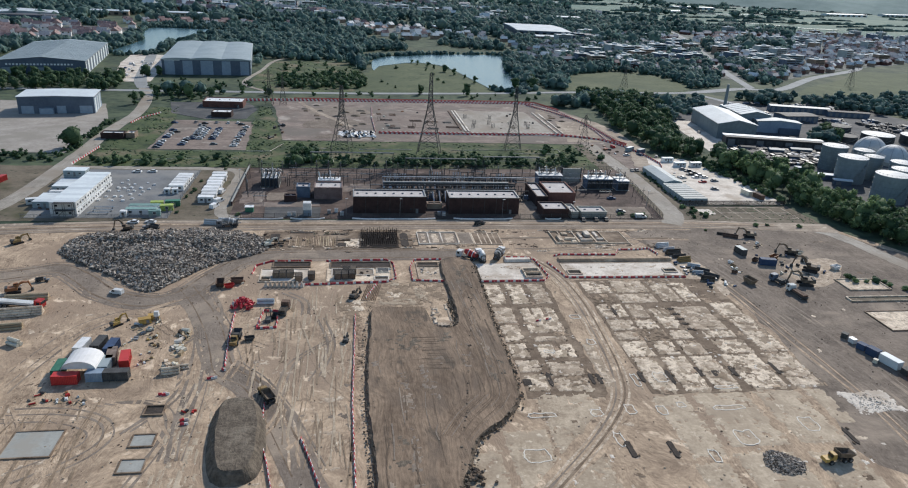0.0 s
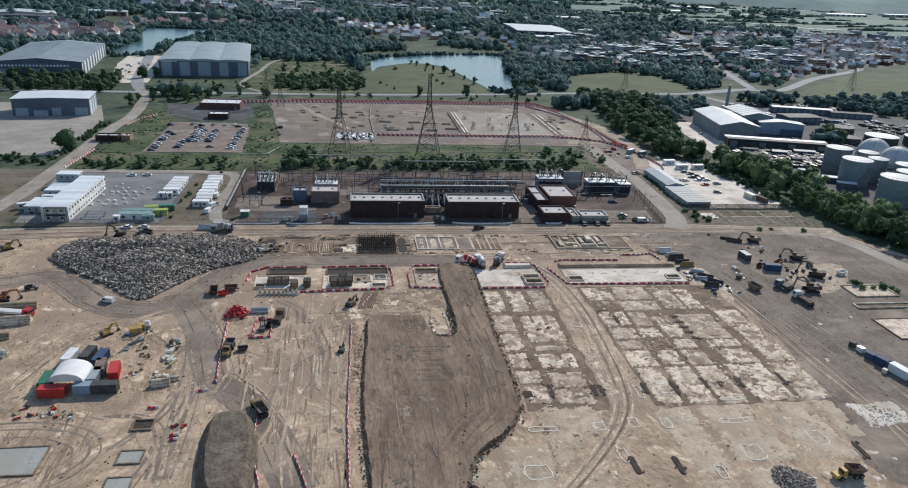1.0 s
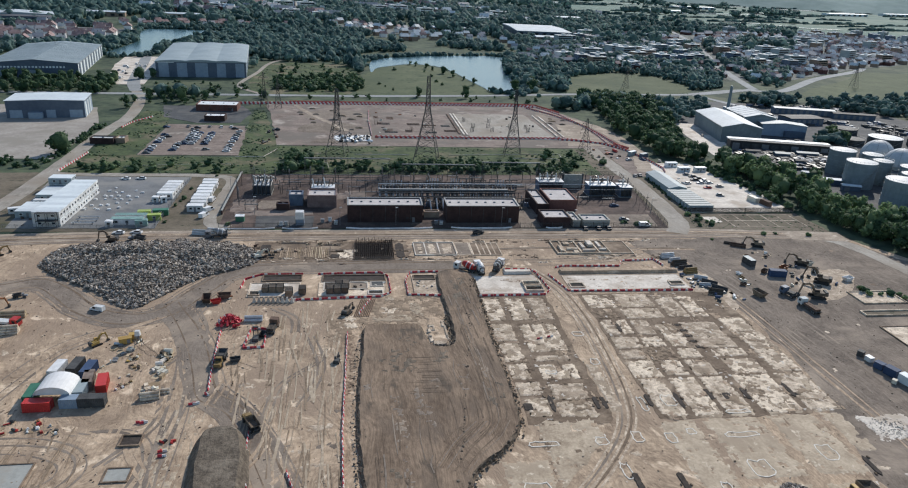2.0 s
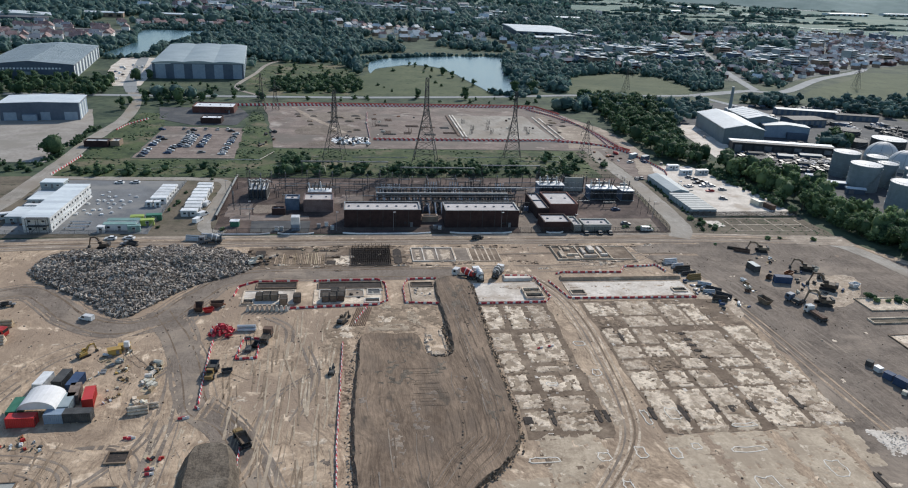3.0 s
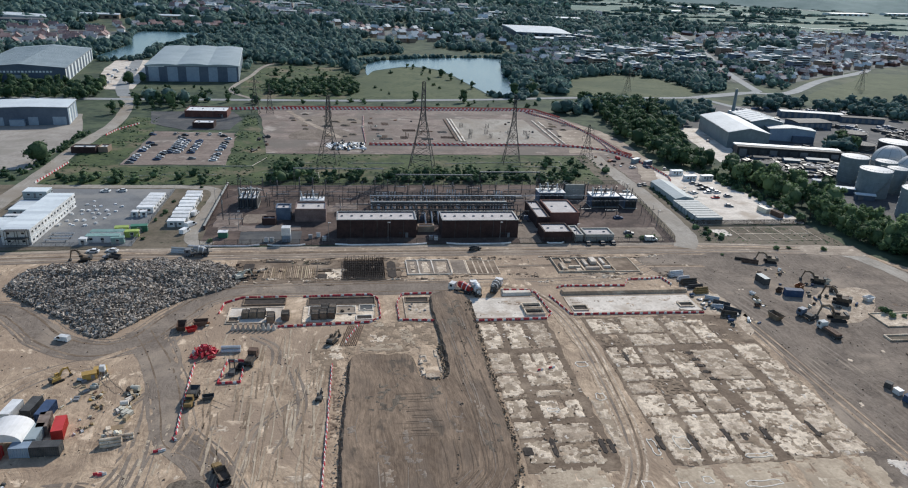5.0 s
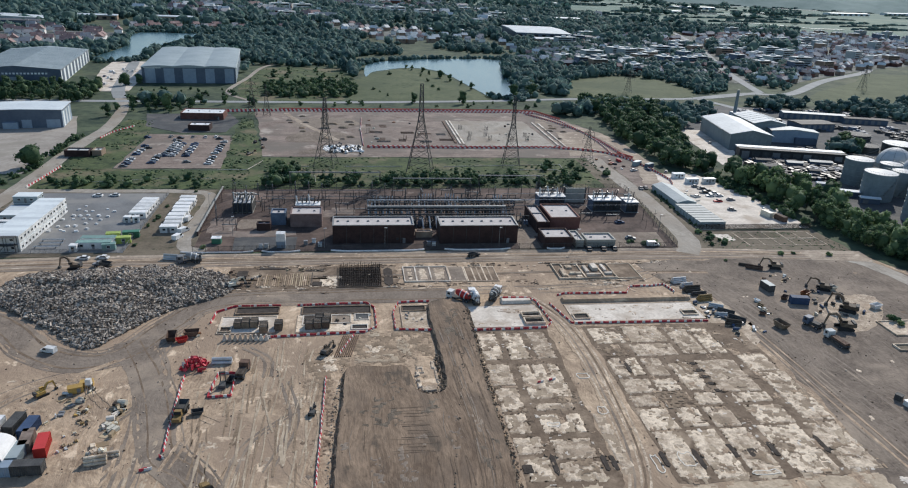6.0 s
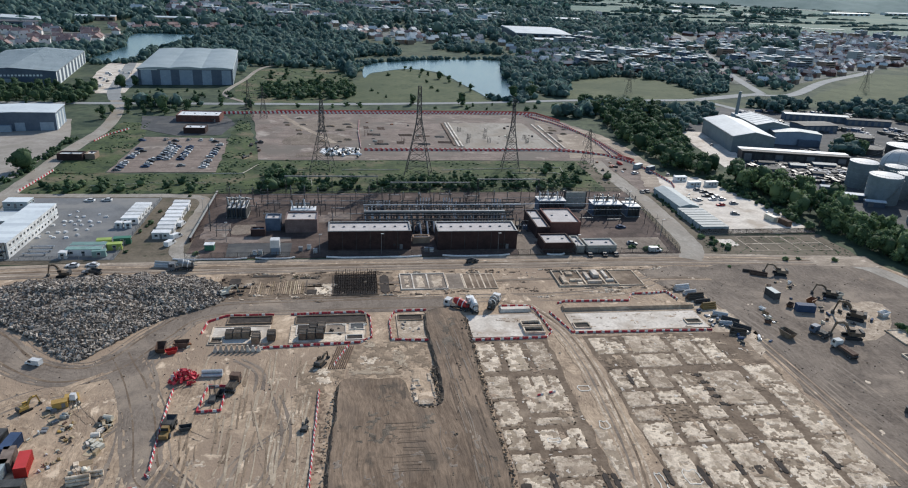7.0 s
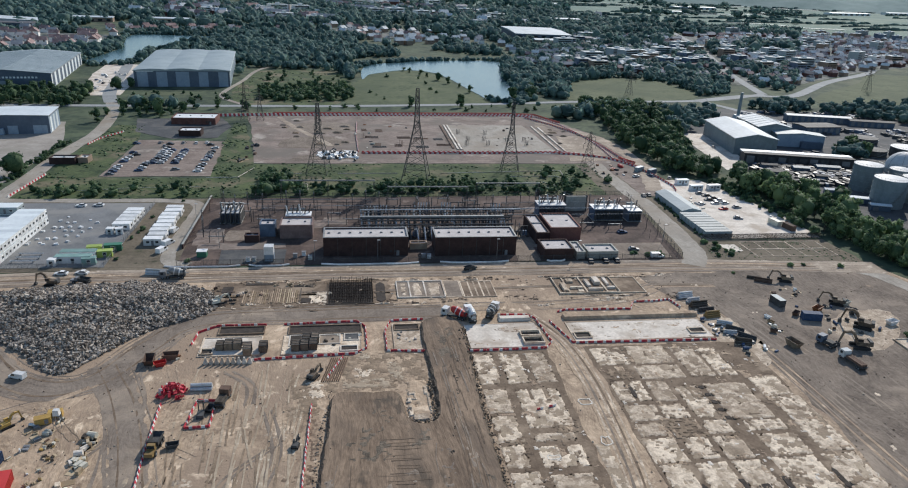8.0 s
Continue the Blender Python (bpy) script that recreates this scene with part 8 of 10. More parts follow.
# ---- the rubble heaps ----
def rubble(name, outline, height, count, size, label, seed, power=0.75, stone=None, ground=None):
    """A lumpy bed with loose chunks of broken concrete over it."""
    rnd = random.Random(seed)
    poly = smooth_loop(outline, 4)
    xs, ys = [p[0] for p in poly], [p[1] for p in poly]

    def edge(x, y):
        return min(math.dist((x, y), p) for p in poly)

    top = max(edge(x, y) for x in np.linspace(min(xs), max(xs), 14) for y in np.linspace(min(ys), max(ys), 14) if inside((x, y), poly))

    def level(x, y):
        e = min(1.0, edge(x, y) / (top * 0.75))
        return height * e ** power * (0.80 + 0.34 * noise.noise((x * 0.11, y * 0.11, seed))) + (0.75 * e * noise.noise((x * 0.33, y * 0.33, seed + 2)) + 0.35 * e * noise.noise((x * 0.8, y * 0.8, seed + 5)) if height > 2 else 0)

    root = thing(name, label, "rubble")
    g, step = Geo(), size * 1.6
    nx, ny = int((max(xs) - min(xs)) / step) + 3, int((max(ys) - min(ys)) / step) + 3
    for j in range(ny):
        for i in range(nx):
            x, y = min(xs) + (i - 1) * step + rnd.uniform(-0.3, 0.3) * step, min(ys) + (j - 1) * step + rnd.uniform(-0.3, 0.3) * step
            g.v.append((x, y, max(0.06, level(x, y) - 0.2) if inside((x, y), poly) else -0.3))
    for j in range(ny - 1):
        for i in range(nx - 1):
            k = j * nx + i
            if max(g.v[q][2] for q in (k, k + 1, k + nx, k + nx + 1)) > 0:
                g.f.append((k, k + 1, k + nx + 1, k + nx))
    g.obj("rubble_bed", ground or RUBBLE_BED, root)
    g = Geo()
    n = 0
    while n < count:
        x, y = rnd.uniform(min(xs), max(xs)), rnd.uniform(min(ys), max(ys))
        if not inside((x, y), poly):
            continue
        n += 1
        s = size * rnd.uniform(0.2, 1.0) ** 2.2 * (1.0 + (0.9 if rnd.random() < 0.06 else 0)) + 0.10
        z = level(x, y)
        m = Matrix.Translation((x, y, z)) @ Euler([rnd.uniform(-0.6, 0.6), rnd.uniform(-0.6, 0.6), rnd.uniform(0, 6)]).to_matrix().to_4x4()
        g.box(-s * rnd.uniform(1.0, 2.0), s * 1.3, -s * rnd.uniform(0.25, 0.8), s * rnd.uniform(0.25, 0.8), -s * 0.4, s * 0.35, m, top=s * rnd.uniform(0.05, 0.3))
    tagged(g.obj("chunk_cover", stone or RUBBLE, root), "grey broken concrete chunks", kind="stuff")


rubble("rubble_heap", [(-103, 249), (-100, 262), (-80, 267), (-50, 268), (-36, 262), (-30.5, 252), (-34, 244), (-47, 235), (-57, 221), (-62, 213.5), (-67, 214), (-78, 225), (-98, 241)], 5.4, 25000, 0.40, "large grey heap of broken concrete rubble", 61)
rubble("rubble_heap", [(92, 117), (95, 121.5), (99, 120.5), (101.5, 117), (99, 113.5), (94, 113.5)], 0.9, 1300, 0.2, "small grey heap of broken stone", 62)
rubble("gravel_heap", [(129, 139), (133, 143), (139, 142), (142, 138), (138, 134.5), (131, 135)], 0.3, 260, 0.14, "pale spread of crushed concrete", 63, 0.75, CONCRETE_PALE, CONCRETE_PALE)


# ---- pits and foundations along the northern edge of the site ----
def walled_pit(x0, x1, y0, y1, h, label, floor=TRENCH, wall=CONCRETE, cross=(), top=0.19):
    """A low excavated bay: floor, low walls all round, and cross walls."""
    root = thing("excavated_bay", label, "foundation", "excavated bays", kind="structure")
    Geo().box(x0, x1, y0, y1, 0, top).obj("bay_floor", floor, root)
    t = 0.35
    for a, b, c, d in ((x0 - t, x1 + t, y0 - t, y0), (x0 - t, x1 + t, y1, y1 + t), (x0 - t, x0, y0, y1), (x1, x1 + t, y0, y1)):
        Geo().box(a, b, c, d, 0, h).obj("bay_wall", wall, root)
    for x in cross:
        Geo().box(x, x + 0.5, y0, y1, 0.193, h * 0.8).obj("cross_wall", wall, root)
    return root


# Near-black floors carry a deep pit's shade in their colour; nothing is dug.
walled_pit(-27, -14.5, 231.5, 235.5, 0.5, "long dark excavated bay with low earth walls", PIT_SHADE, JOINT)
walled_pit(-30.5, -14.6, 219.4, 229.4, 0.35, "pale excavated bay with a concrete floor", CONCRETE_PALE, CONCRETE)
walled_pit(-30, -27.2, 220, 222.6, 0.7, "small dark bay in a pale floor", PIT_SHADE, top=0.23)
walled_pit(-7, 13.8, 230.2, 235.0, 0.5, "long dark excavated bay behind red barriers", PIT_SHADE, JOINT)
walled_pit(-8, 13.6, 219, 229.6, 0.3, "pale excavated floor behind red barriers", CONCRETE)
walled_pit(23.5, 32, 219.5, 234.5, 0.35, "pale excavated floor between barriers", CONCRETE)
walled_pit(24, 31, 231, 234, 0.5, "narrow dark bay at the edge of a floor", PIT_SHADE, JOINT, (), 0.23)
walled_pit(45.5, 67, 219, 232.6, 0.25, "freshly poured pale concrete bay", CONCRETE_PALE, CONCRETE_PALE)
walled_pit(61.5, 67.2, 220, 223, 1.0, "small dark shuttered bay", PIT_SHADE, top=0.23)
walled_pit(61.5, 67.2, 224.4, 227, 1.0, "small dark shuttered bay", PIT_SHADE, top=0.23)
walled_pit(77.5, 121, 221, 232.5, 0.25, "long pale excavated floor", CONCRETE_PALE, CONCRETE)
walled_pit(78, 82.5, 222.5, 225.5, 0.6, "small dark bay in a pale floor", PIT_SHADE, top=0.23)
walled_pit(115, 119.5, 223.5, 226, 0.6, "small dark bay in a pale floor", PIT_SHADE, top=0.23)
for x0, x1, y0, y1, h, mt, lb in ((-6.4, 0.8, 223.5, 229.4, 0.34, PIT_SHADE, "near-black slab for a hole's shade in the excavated floor"), (2.0, 7.6, 224.2, 229.2, 0.42, HAUL, "grey cast slab in the excavated floor"), (9.2, 13.0, 226.0, 229.4, 0.42, TARMAC, "dark cast slab in the excavated floor"), (8.2, 12.6, 219.8, 222.2, 0.5, PIT_SHADE, "small dark shaft in the excavated floor"), (-21.5, -17.0, 223.6, 226.4, 0.5, HAUL, "grey cast slab in the excavated floor")):
    walled_pit(x0, x1, y0, y1, h, lb, mt, CONCRETE_PALE, (), 0.23)
tagged(Geo().box(77.2, 122.5, 234.4, 237.2, 0, 1.1, top=0.5).obj("earth_bank", DIRT), "low brown earth bank behind a pale floor", "earth bank")
tagged(Geo().box(56.5, 67, 234.6, 237.4, 0, 1.0, top=0.5).obj("earth_bank", CONCRETE_PALE), "low pale concrete bank", "earth bank")
deck = thing("boarded_floor", "worn boarded floor with open gaps on brown earth", "boarded floor")
for x in (-23.6, -14.4, -5.6):
    Geo().box(x, x + 0.35, 250.9, 262.6, 0, 0.165).obj("bearer", TIMBER_DARK, deck)
rnd = random.Random(52)
for k in range(30):
    x = -24.2 + 0.64 * k
    if rnd.random() < 0.84:
        lo, hi = 250.8 + rnd.uniform(0, 1.5) + (2.5 if k % 9 == 4 else 0), 262.4 - rnd.uniform(0, 2.2)
        Geo().box(x, x + rnd.uniform(0.3, 0.46), lo, hi, 0.168, 0.25, top=0.02).obj("plank", (TIMBER, MUDDY_EARTH, MUDDY_EARTH, DIRT)[rnd.randrange(4)], deck)
for k, (a, b, c, d) in enumerate(((-3.4, 4.6, 250.4, 257.4), (-1, 6, 256, 260))):
    tagged(crumble(Geo(), a, b, c, d, 0.4, 0.2, k + 771, 1.4, 0.2, 0.03, 0.1).obj("floor_slab", CONCRETE), "pale broken floor slab beside the foundations", "concrete slab", "foundation floor slabs")
walled_pit(26.6, 42, 253.4, 265.8, 0.45, "pale foundation of a cleared building", HAUL, CONCRETE_PALE, (30.4, 35.6))
for a, b in ((27.2, 29.8), (31.4, 35.0), (36.6, 41.4)):
    tagged(crumble(Geo(), a, b, 254.4, 264.8, 0.4, 0.27, int(a), 0.9, 0.35, 0.03, 0.1).obj("floor_slab", CONCRETE), "pale broken floor slab inside the foundation", "concrete slab", "foundation floor slabs")
walled_pit(42.8, 48, 253.4, 265.8, 0.2, "dark grey floor of a cleared building", HAUL, CONCRETE)
walled_pit(48.8, 59.4, 253, 265.0, 0.3, "foundation of a cleared building with low cross walls", TRENCH, CONCRETE, (51, 53, 55, 57))
walled_pit(82, 103, 253.4, 266, 0.7, "foundation trenches with pale walls", JOINT, CONCRETE, (85.2, 91.4, 98.6))
ruin = thing("ruined_walls", "broken pale wall stubs inside the foundation trenches", "foundation")
for x0, x1, y0, y1, h in ((83.5, 85, 254.6, 261, 1.0), (86.4, 91, 257, 258, 0.9), (86.4, 89, 262, 264.6, 0.8), (92.4, 97.8, 255, 256.2, 1.1), (93, 94.4, 258.4, 264, 0.9), (96, 98.2, 260, 265, 1.3), (99.6, 102.6, 256.4, 257.6, 0.9), (100.2, 101.4, 259.5, 265, 0.8), (88.6, 90.6, 253.9, 255.6, 0.7)):
    Geo().box(x0, x1, y0, y1, 0.19, h, top=0.12).obj("wall_stub", CONCRETE if x0 < 92 else CONCRETE_PALE, ruin)
walled_pit(103.6, 112.4, 253.4, 266, 0.4, "low pale edges of a foundation", JOINT, CONCRETE)
walled_pit(-73.5, -63.5, 131.5, 140.5, 0.35, "large fresh grey concrete pad", CONCRETE_GREY, TRENCH)
walled_pit(-48, -43.4, 133.6, 137.6, 0.35, "fresh grey concrete pad", CONCRETE_GREY, TRENCH)
walled_pit(-48.2, -43.4, 125, 129, 0.35, "fresh grey concrete pad", CONCRETE_GREY, TRENCH)
walled_pit(-48, -44, 145.2, 148.6, 0.5, "open dark pit for a pad", PIT_SHADE, TRENCH)
walled_pit(171, 192, 176, 189, 0.4, "old concrete slab with a dark edge", CONCRETE, TRENCH)
walled_pit(172, 196, 197, 200, 0.6, "low ruined concrete wall strip", SCRUB, CONCRETE)
walled_pit(178, 194, 206, 215, 0.5, "old concrete base overgrown at the edges", CONCRETE, CONCRETE)

cage = thing("rebar_cage", "dark steel reinforcement cage standing in a pit", "rebar cage", "rebar cages")
BAR_MESH = Geo().rod((0, 0, 0), (0, 0, 2.7), 0.13, 0.11, n=4).mesh("bar", RUST_DARK)
for i in range(19):
    for j in range(8):
        share("bar", BAR_MESH, cage, turn(4.2 + i * 0.76 + 0.3 * (j % 2), 250.8 + j * 2.1, 0, 0, 0.75 + 0.3 * ((i * 7 + j * 3) % 5) / 4))
for j in range(8):
    Geo().rod((3.8, 251 + j * 2.1, 1.2), (18.0, 251 + j * 2.1, 1.2), 0.09, n=4).obj("tie_bar", RUST_DARK, cage)
walled_pit(3.6, 18.2, 250, 266.4, 0.3, "dark pit filled with reinforcement", PIT_SHADE, TRENCH)

form = thing("formwork_panel", "dark stacked formwork cage panel", "formwork", "formwork panels", turn(-26.3, 222))
Geo().box(0, 2.0, 0, 3.2, 0, 2.0, top=0.1).obj("panel", MUDDY, form)
for k in range(4):
    Geo().box(-0.06, 2.06, 0.2 + 0.8 * k, 0.35 + 0.8 * k, 0.1, 2.1).obj("waler", STEEL_DARK, form)
for x, y in ((-24.1, 222), (-21.7, 222), (-5.6, 220.2), (-3.2, 220.4), (-0.8, 220.6), (-2.8, 224), (-0.4, 224.2), (-14.5, 220.4), (-18.6, 218.9)):
    copy_thing(form, turn(x, y, 0, 0, 1.1))
prop = thing("concrete_pipe", "pale conical concrete pipe section standing in a row", "pipe section", "concrete pipe sections", turn(-27.8, 215.6))
Geo().lathe([(0.72, 0), (0.72, 0.35), (0.36, 1.2), (0.26, 1.9)], 12).obj("cone", CONCRETE_PALE, prop)
for k in range(1, 9):
    copy_thing(prop, turn(-27.8 + 1.45 * k, 215.6 - 0.06 * k))
for k in range(9):
    r = Geo().rod((3.2 + 0.55 * k, 204.2, 0.2), (5.6 + 0.55 * k, 216.0, 0.2), 0.16, n=5)
    tagged(r.obj("steel_beam", RUST), "long rusty steel beam lying on the earth", "beam", "rusty beams")


# ---- stacks and clutter ----
def pipe_stack(x, y, deg, n, length, r, material, label):
    root = thing("pipe_stack", label, "pipe stack", "pipe stacks", turn(x, y, deg))
    k, row, z = 0, n, r
    while row > 0 and k < 12:
        for i in range(row):
            px = (i - row / 2) * 2 * r
            Geo().rod((px, -length / 2, z), (px, length / 2, z), r, n=8).obj("pipe", material, root)
            k += 1
        row -= 1
        z += 1.75 * r
    return root


pipe_stack(-46.2, 164.0, 100, 3, 4.4, 0.36, CONCRETE, "stack of pale drainage pipes")
pipe_stack(-43.6, 166.2, 100, 2, 3.0, 0.34, CONCRETE, "small stack of pale drainage pipes")
pipe_stack(-26.5, 203.6, 90, 2, 5.2, 0.5, ALU, "silver pipes on the ground beside red barriers")
pipe_stack(-98, 189.6, 100, 3, 12, 0.36, TIMBER, "long pale pipes stacked on bare earth")
pipe_stack(-97, 198.6, 98, 4, 14, 0.36, CONCRETE, "long pale pipes stacked on bare earth")
pipe_stack(-98, 208.8, 96, 3, 12, 0.4, TIMBER, "long brown timber piles stacked on bare earth")
pipe_stack(-54, 276.6, 80, 3, 9, 0.4, FELT, "pale pipes lying beside the road")
for x, y, deg, n, length, r, material, label in (
        (124.6, 249.2, 98, 4, 7, 0.36, ALU, "white plastic pipes stacked by the barrier"),
        (126, 245.6, 100, 3, 6, 0.36, WHITE_PLASTIC, "white plastic pipes stacked by the barrier"),
        (126, 241.6, 96, 4, 7.5, 0.4, TIMBER_DARK, "dark pipes stacked by the barrier"),
        (127, 238.2, 96, 3, 7, 0.36, STEEL_DARK, "dark pipes stacked by the barrier"),
        (127.2, 234.4, 98, 4, 6.4, 0.38, YELLOW, "dull yellow ducts stacked by the barrier"),
        (128.6, 228.6, 62, 3, 6, 0.34, ALU, "grey steel pipes stacked on pale ground"),
        (130.2, 224.8, 50, 3, 7, 0.32, STEEL_DARK, "dark pipes stacked on pale ground"),
        (127.2, 222.6, 80, 3, 5, 0.32, ALU, "grey steel pipes stacked on pale ground"),
        (131.4, 219.6, 42, 3, 7, 0.35, STEEL_DARK, "dark pipes stacked on pale ground"),
        (128.2, 216.4, 70, 4, 6, 0.35, TIMBER_DARK, "dark pipes stacked on pale ground")):
    pipe_stack(x, y, deg, n, length * 0.78, r * 0.82, material, label)
pipe_stack(160.5, 260, 62, 3, 6, 0.3, RUST, "rusty steel beams stacked by the track")
pipe_stack(158.6, 263, 66, 2, 5, 0.3, TIMBER_DARK, "dark timbers stacked by the track")
pipe_stack(-90, 181, 60, 2, 4, 0.55, CREAM, "short white tanks lying on bare earth")
pipe_stack(-94, 175.5, 60, 2, 4, 0.5, FELT, "short white tanks lying on bare earth")


def clutter(x, y, spread, n, mats, label, seed, size=0.9, group="site clutter", name="material_pallet"):
    """Pallets of materials, boxes and drums, each a thing of its own."""
    rnd = random.Random(seed)
    for k in range(n):
        px, py = x + rnd.uniform(-spread[0], spread[0]), y + rnd.uniform(-spread[1], spread[1])
        root = thing(name, label, "building materials", group, turn(px, py, rnd.uniform(0, 180)))
        w, d, h = size * rnd.uniform(0.6, 1.6), size * rnd.uniform(0.5, 1.0), size * rnd.uniform(0.35, 1.0)
        mt = rnd.choice(mats)
        Geo().box(-w, w, -d, d, 0, 0.13).obj("pallet_base", TIMBER, root)
        if rnd.random() < 0.25:
            Geo().rod((-w * 0.8, 0, h * 0.6 + 0.13), (w * 0.8, 0, h * 0.6 + 0.13), h * 0.6, n=9).obj("drum", mt, root)
        else:
            for q in range(rnd.choice((1, 2))):
                a = -w * 0.95 + 1.9 * w * q / 3
                Geo().box(a, a + w * 0.58, -d * 0.9, d * rnd.uniform(0.5, 0.9), 0.133, 0.13 + h * rnd.uniform(0.6, 1.1), top=0.05).obj("load", mt, root)


clutter(-47.2, 176, (0.9, 10), 24, (CREAM, CREAM, CONCRETE_PALE, TIMBER, CONCRETE, TIMBER_DARK), "pallet of pale timber and blocks on bare earth", 1, 1.25)
clutter(-58.5, 187, (3, 6), 13, (SITE_YELLOW, CREAM, FELT, GREY, TIMBER, STEEL_DARK), "pallet of yellow plant and grey parts on bare earth", 2)
clutter(-53.6, 178, (1.4, 8), 9, (TIMBER, CREAM, YELLOW, TIMBER_DARK), "pallet of mixed materials on bare earth", 3, 0.6)
clutter(-64, 181, (10, 4), 8, (TIMBER_DARK, RUST, CREAM), "pallet of dark timber and scrap on bare earth", 4, 0.8)
clutter(-70, 153.5, (7, 2.5), 10, (RED, STEEL_DARK, FELT, WHITE, ORANGE), "pallet of red and grey parts beside the containers", 5, 0.7)
clutter(-38, 144, (1.5, 3), 5, (BLACK, RED), "dark and red plant parts on bare earth", 6, 0.8)
clutter(127.0, 219, (1.6, 9), 13, (TRAFO, BLUE, FELT, STEEL_DARK, GREY), "pallet of blue-grey parts heaped on pale ground", 27, 0.9)
clutter(-47, 167.5, (1.2, 2), 5, (CREAM, CONCRETE_PALE, CREAM), "pallet of white wrapped blocks on bare earth", 28, 1.1)
clutter(-55, 171, (1.2, 4), 7, (CREAM, TIMBER, WHITE), "pallet of small mixed materials on bare earth", 29, 0.55)
clutter(-69, 152.4, (4, 1.4), 9, (WHITE, RED, STEEL_DARK, FELT), "pallet of grey and red parts on bare earth", 30, 0.6)
clutter(124.0, 228, (1.6, 7), 9, (BLUE, WHITE, GREY, STEEL_DARK, TRAFO), "pallet of blue and white materials on pale ground", 7, 0.9)
clutter(133, 214, (2.5, 3), 5, (BLUE, STEEL_DARK, WHITE, GREY), "pallet of blue-grey materials on pale ground", 8, 1.0)
clutter(164, 255, (6, 8), 12, (STEEL_DARK, RUST, CREAM, FELT), "pallet of dark scrap by the track", 9, 0.9)
clutter(170, 230, (10, 12), 12, (RUST, STEEL_DARK, CREAM, BLUE), "pallet of scrap steel on the eastern yard", 10, 0.9)
clutter(-27.0, 254.5, (1.6, 3.6), 8, (TIMBER_DARK, BLACK, RUST), "broken dark timber at the edge of a boarded floor", 55, 0.8)
clutter(-12, 264.6, (9, 0.7), 7, (TIMBER_DARK, MUDDY, TIMBER), "dark timber along a boarded floor", 56, 0.7)
clutter(-22, 259, (14, 7), 4, (TIMBER_DARK, TIMBER, RUST), "pallet of dark timber by the foundations", 11, 0.8)
clutter(6, 226, (8, 3), 9, (FELT, TIMBER_DARK, CREAM), "pallet of shutters in the excavated bay", 12, 0.7)
clutter(-38, 219, (3, 2), 8, (ORANGE, RUST, CREAM), "orange plant parts beside the skips", 13, 0.7)
clutter(27, 226, (2.5, 5), 7, (TIMBER, CONCRETE_PALE, GREY), "timber shutters on a pale floor", 14, 0.6)
clutter(144.4, 226.8, (0.8, 5), 7, (WHITE, CREAM, STEEL_DARK, FELT), "pale pallet in a row on the eastern yard", 41, 0.75)
clutter(207, 332, (3, 8), 6, (TIMBER, RUST, CREAM, WHITE), "timber pallets on the concrete car park", 15, 1.0)
clutter(178, 352, (4, 20), 8, (WHITE, CREAM, TIMBER), "pallet of pale materials in the eastern compound", 16, 0.8)
sacks = thing("sack_heap", "heap of black and white sacks on a white sheet", "sacks", m=turn(3, 444))
slice_of(Geo(), star(0, 0, 11, 8, 2.0, 5), 0, 0, 0.45).obj("ground_sheet", WHITE, sacks)
rnd = random.Random(17)
for k in range(44):
    q = Geo().blob((0, 0, 0.6), rnd.uniform(0.9, 1.7), 0.75, 0.2, k)
    q.obj("sack", (BLACK, BLACK, WHITE)[k % 3], sacks, m=turn(rnd.uniform(-7, 12), rnd.gauss(0, 4), 0, 0.3))
clutter(40, 490, (25, 40), 10, (RUST, ORANGE, STEEL_DARK, CREAM), "steel bundles on the compound pad", 18, 1.3)
clutter(108, 495, (24, 34), 8, (STEEL_DARK, RUST, CREAM), "steel bundles on the pale pad", 19, 1.1)
clutter(158, 415, (9, 12), 14, (RED, RUST, STEEL_DARK, WHITE, ORANGE), "plant and materials at the compound gate", 20, 1.4)
clutter(-45, 450, (5, 25), 12, (STEEL_DARK, BLACK, RUST), "dark plant at the compound's edge", 21, 1.3)
clutter(-125, 300, (6, 14), 8, (WHITE, STEEL_DARK, RUST), "site stores beside the offices", 22, 0.9)

pile = thing("barrier_pile", "heap of red plastic barriers thrown together", "barrier pile", m=turn(-33.4, 201.6, 0, 0, 1.12))
rnd = random.Random(12)
for k in range(84):
    px, py = max(-3.4, min(3.4, rnd.gauss(0, 1.5))), max(-3.2, min(3.2, rnd.gauss(0, 1.4)))
    m = pose(px, py, rnd.uniform(0.1, 0.4 + 1.9 * math.exp(-(px * px + py * py) / 5)), rnd.uniform(-70, 70), rnd.uniform(-70, 70), rnd.uniform(0, 180))
    share("barrier", BAR[0 if k % 9 else 1], pile, m)
frame_red = thing("piling_rig", "dark steel piling frame inside a square of red barriers", "piling rig", m=turn(-24.6, 191.5))
Geo().box(-0.9, 0.9, -1.4, 1.4, 0, 1.0, top=0.1).obj("base", STEEL_DARK, frame_red)
for x in (-0.6, 0.6):
    Geo().box(x - 0.12, x + 0.12, 1.0, 1.3, 1.0, 3.4).obj("mast", STEEL_DARK, frame_red)
Geo().box(-0.8, 0.8, 0.9, 1.4, 3.403, 3.7).obj("crosshead", STEEL_DARK, frame_red)
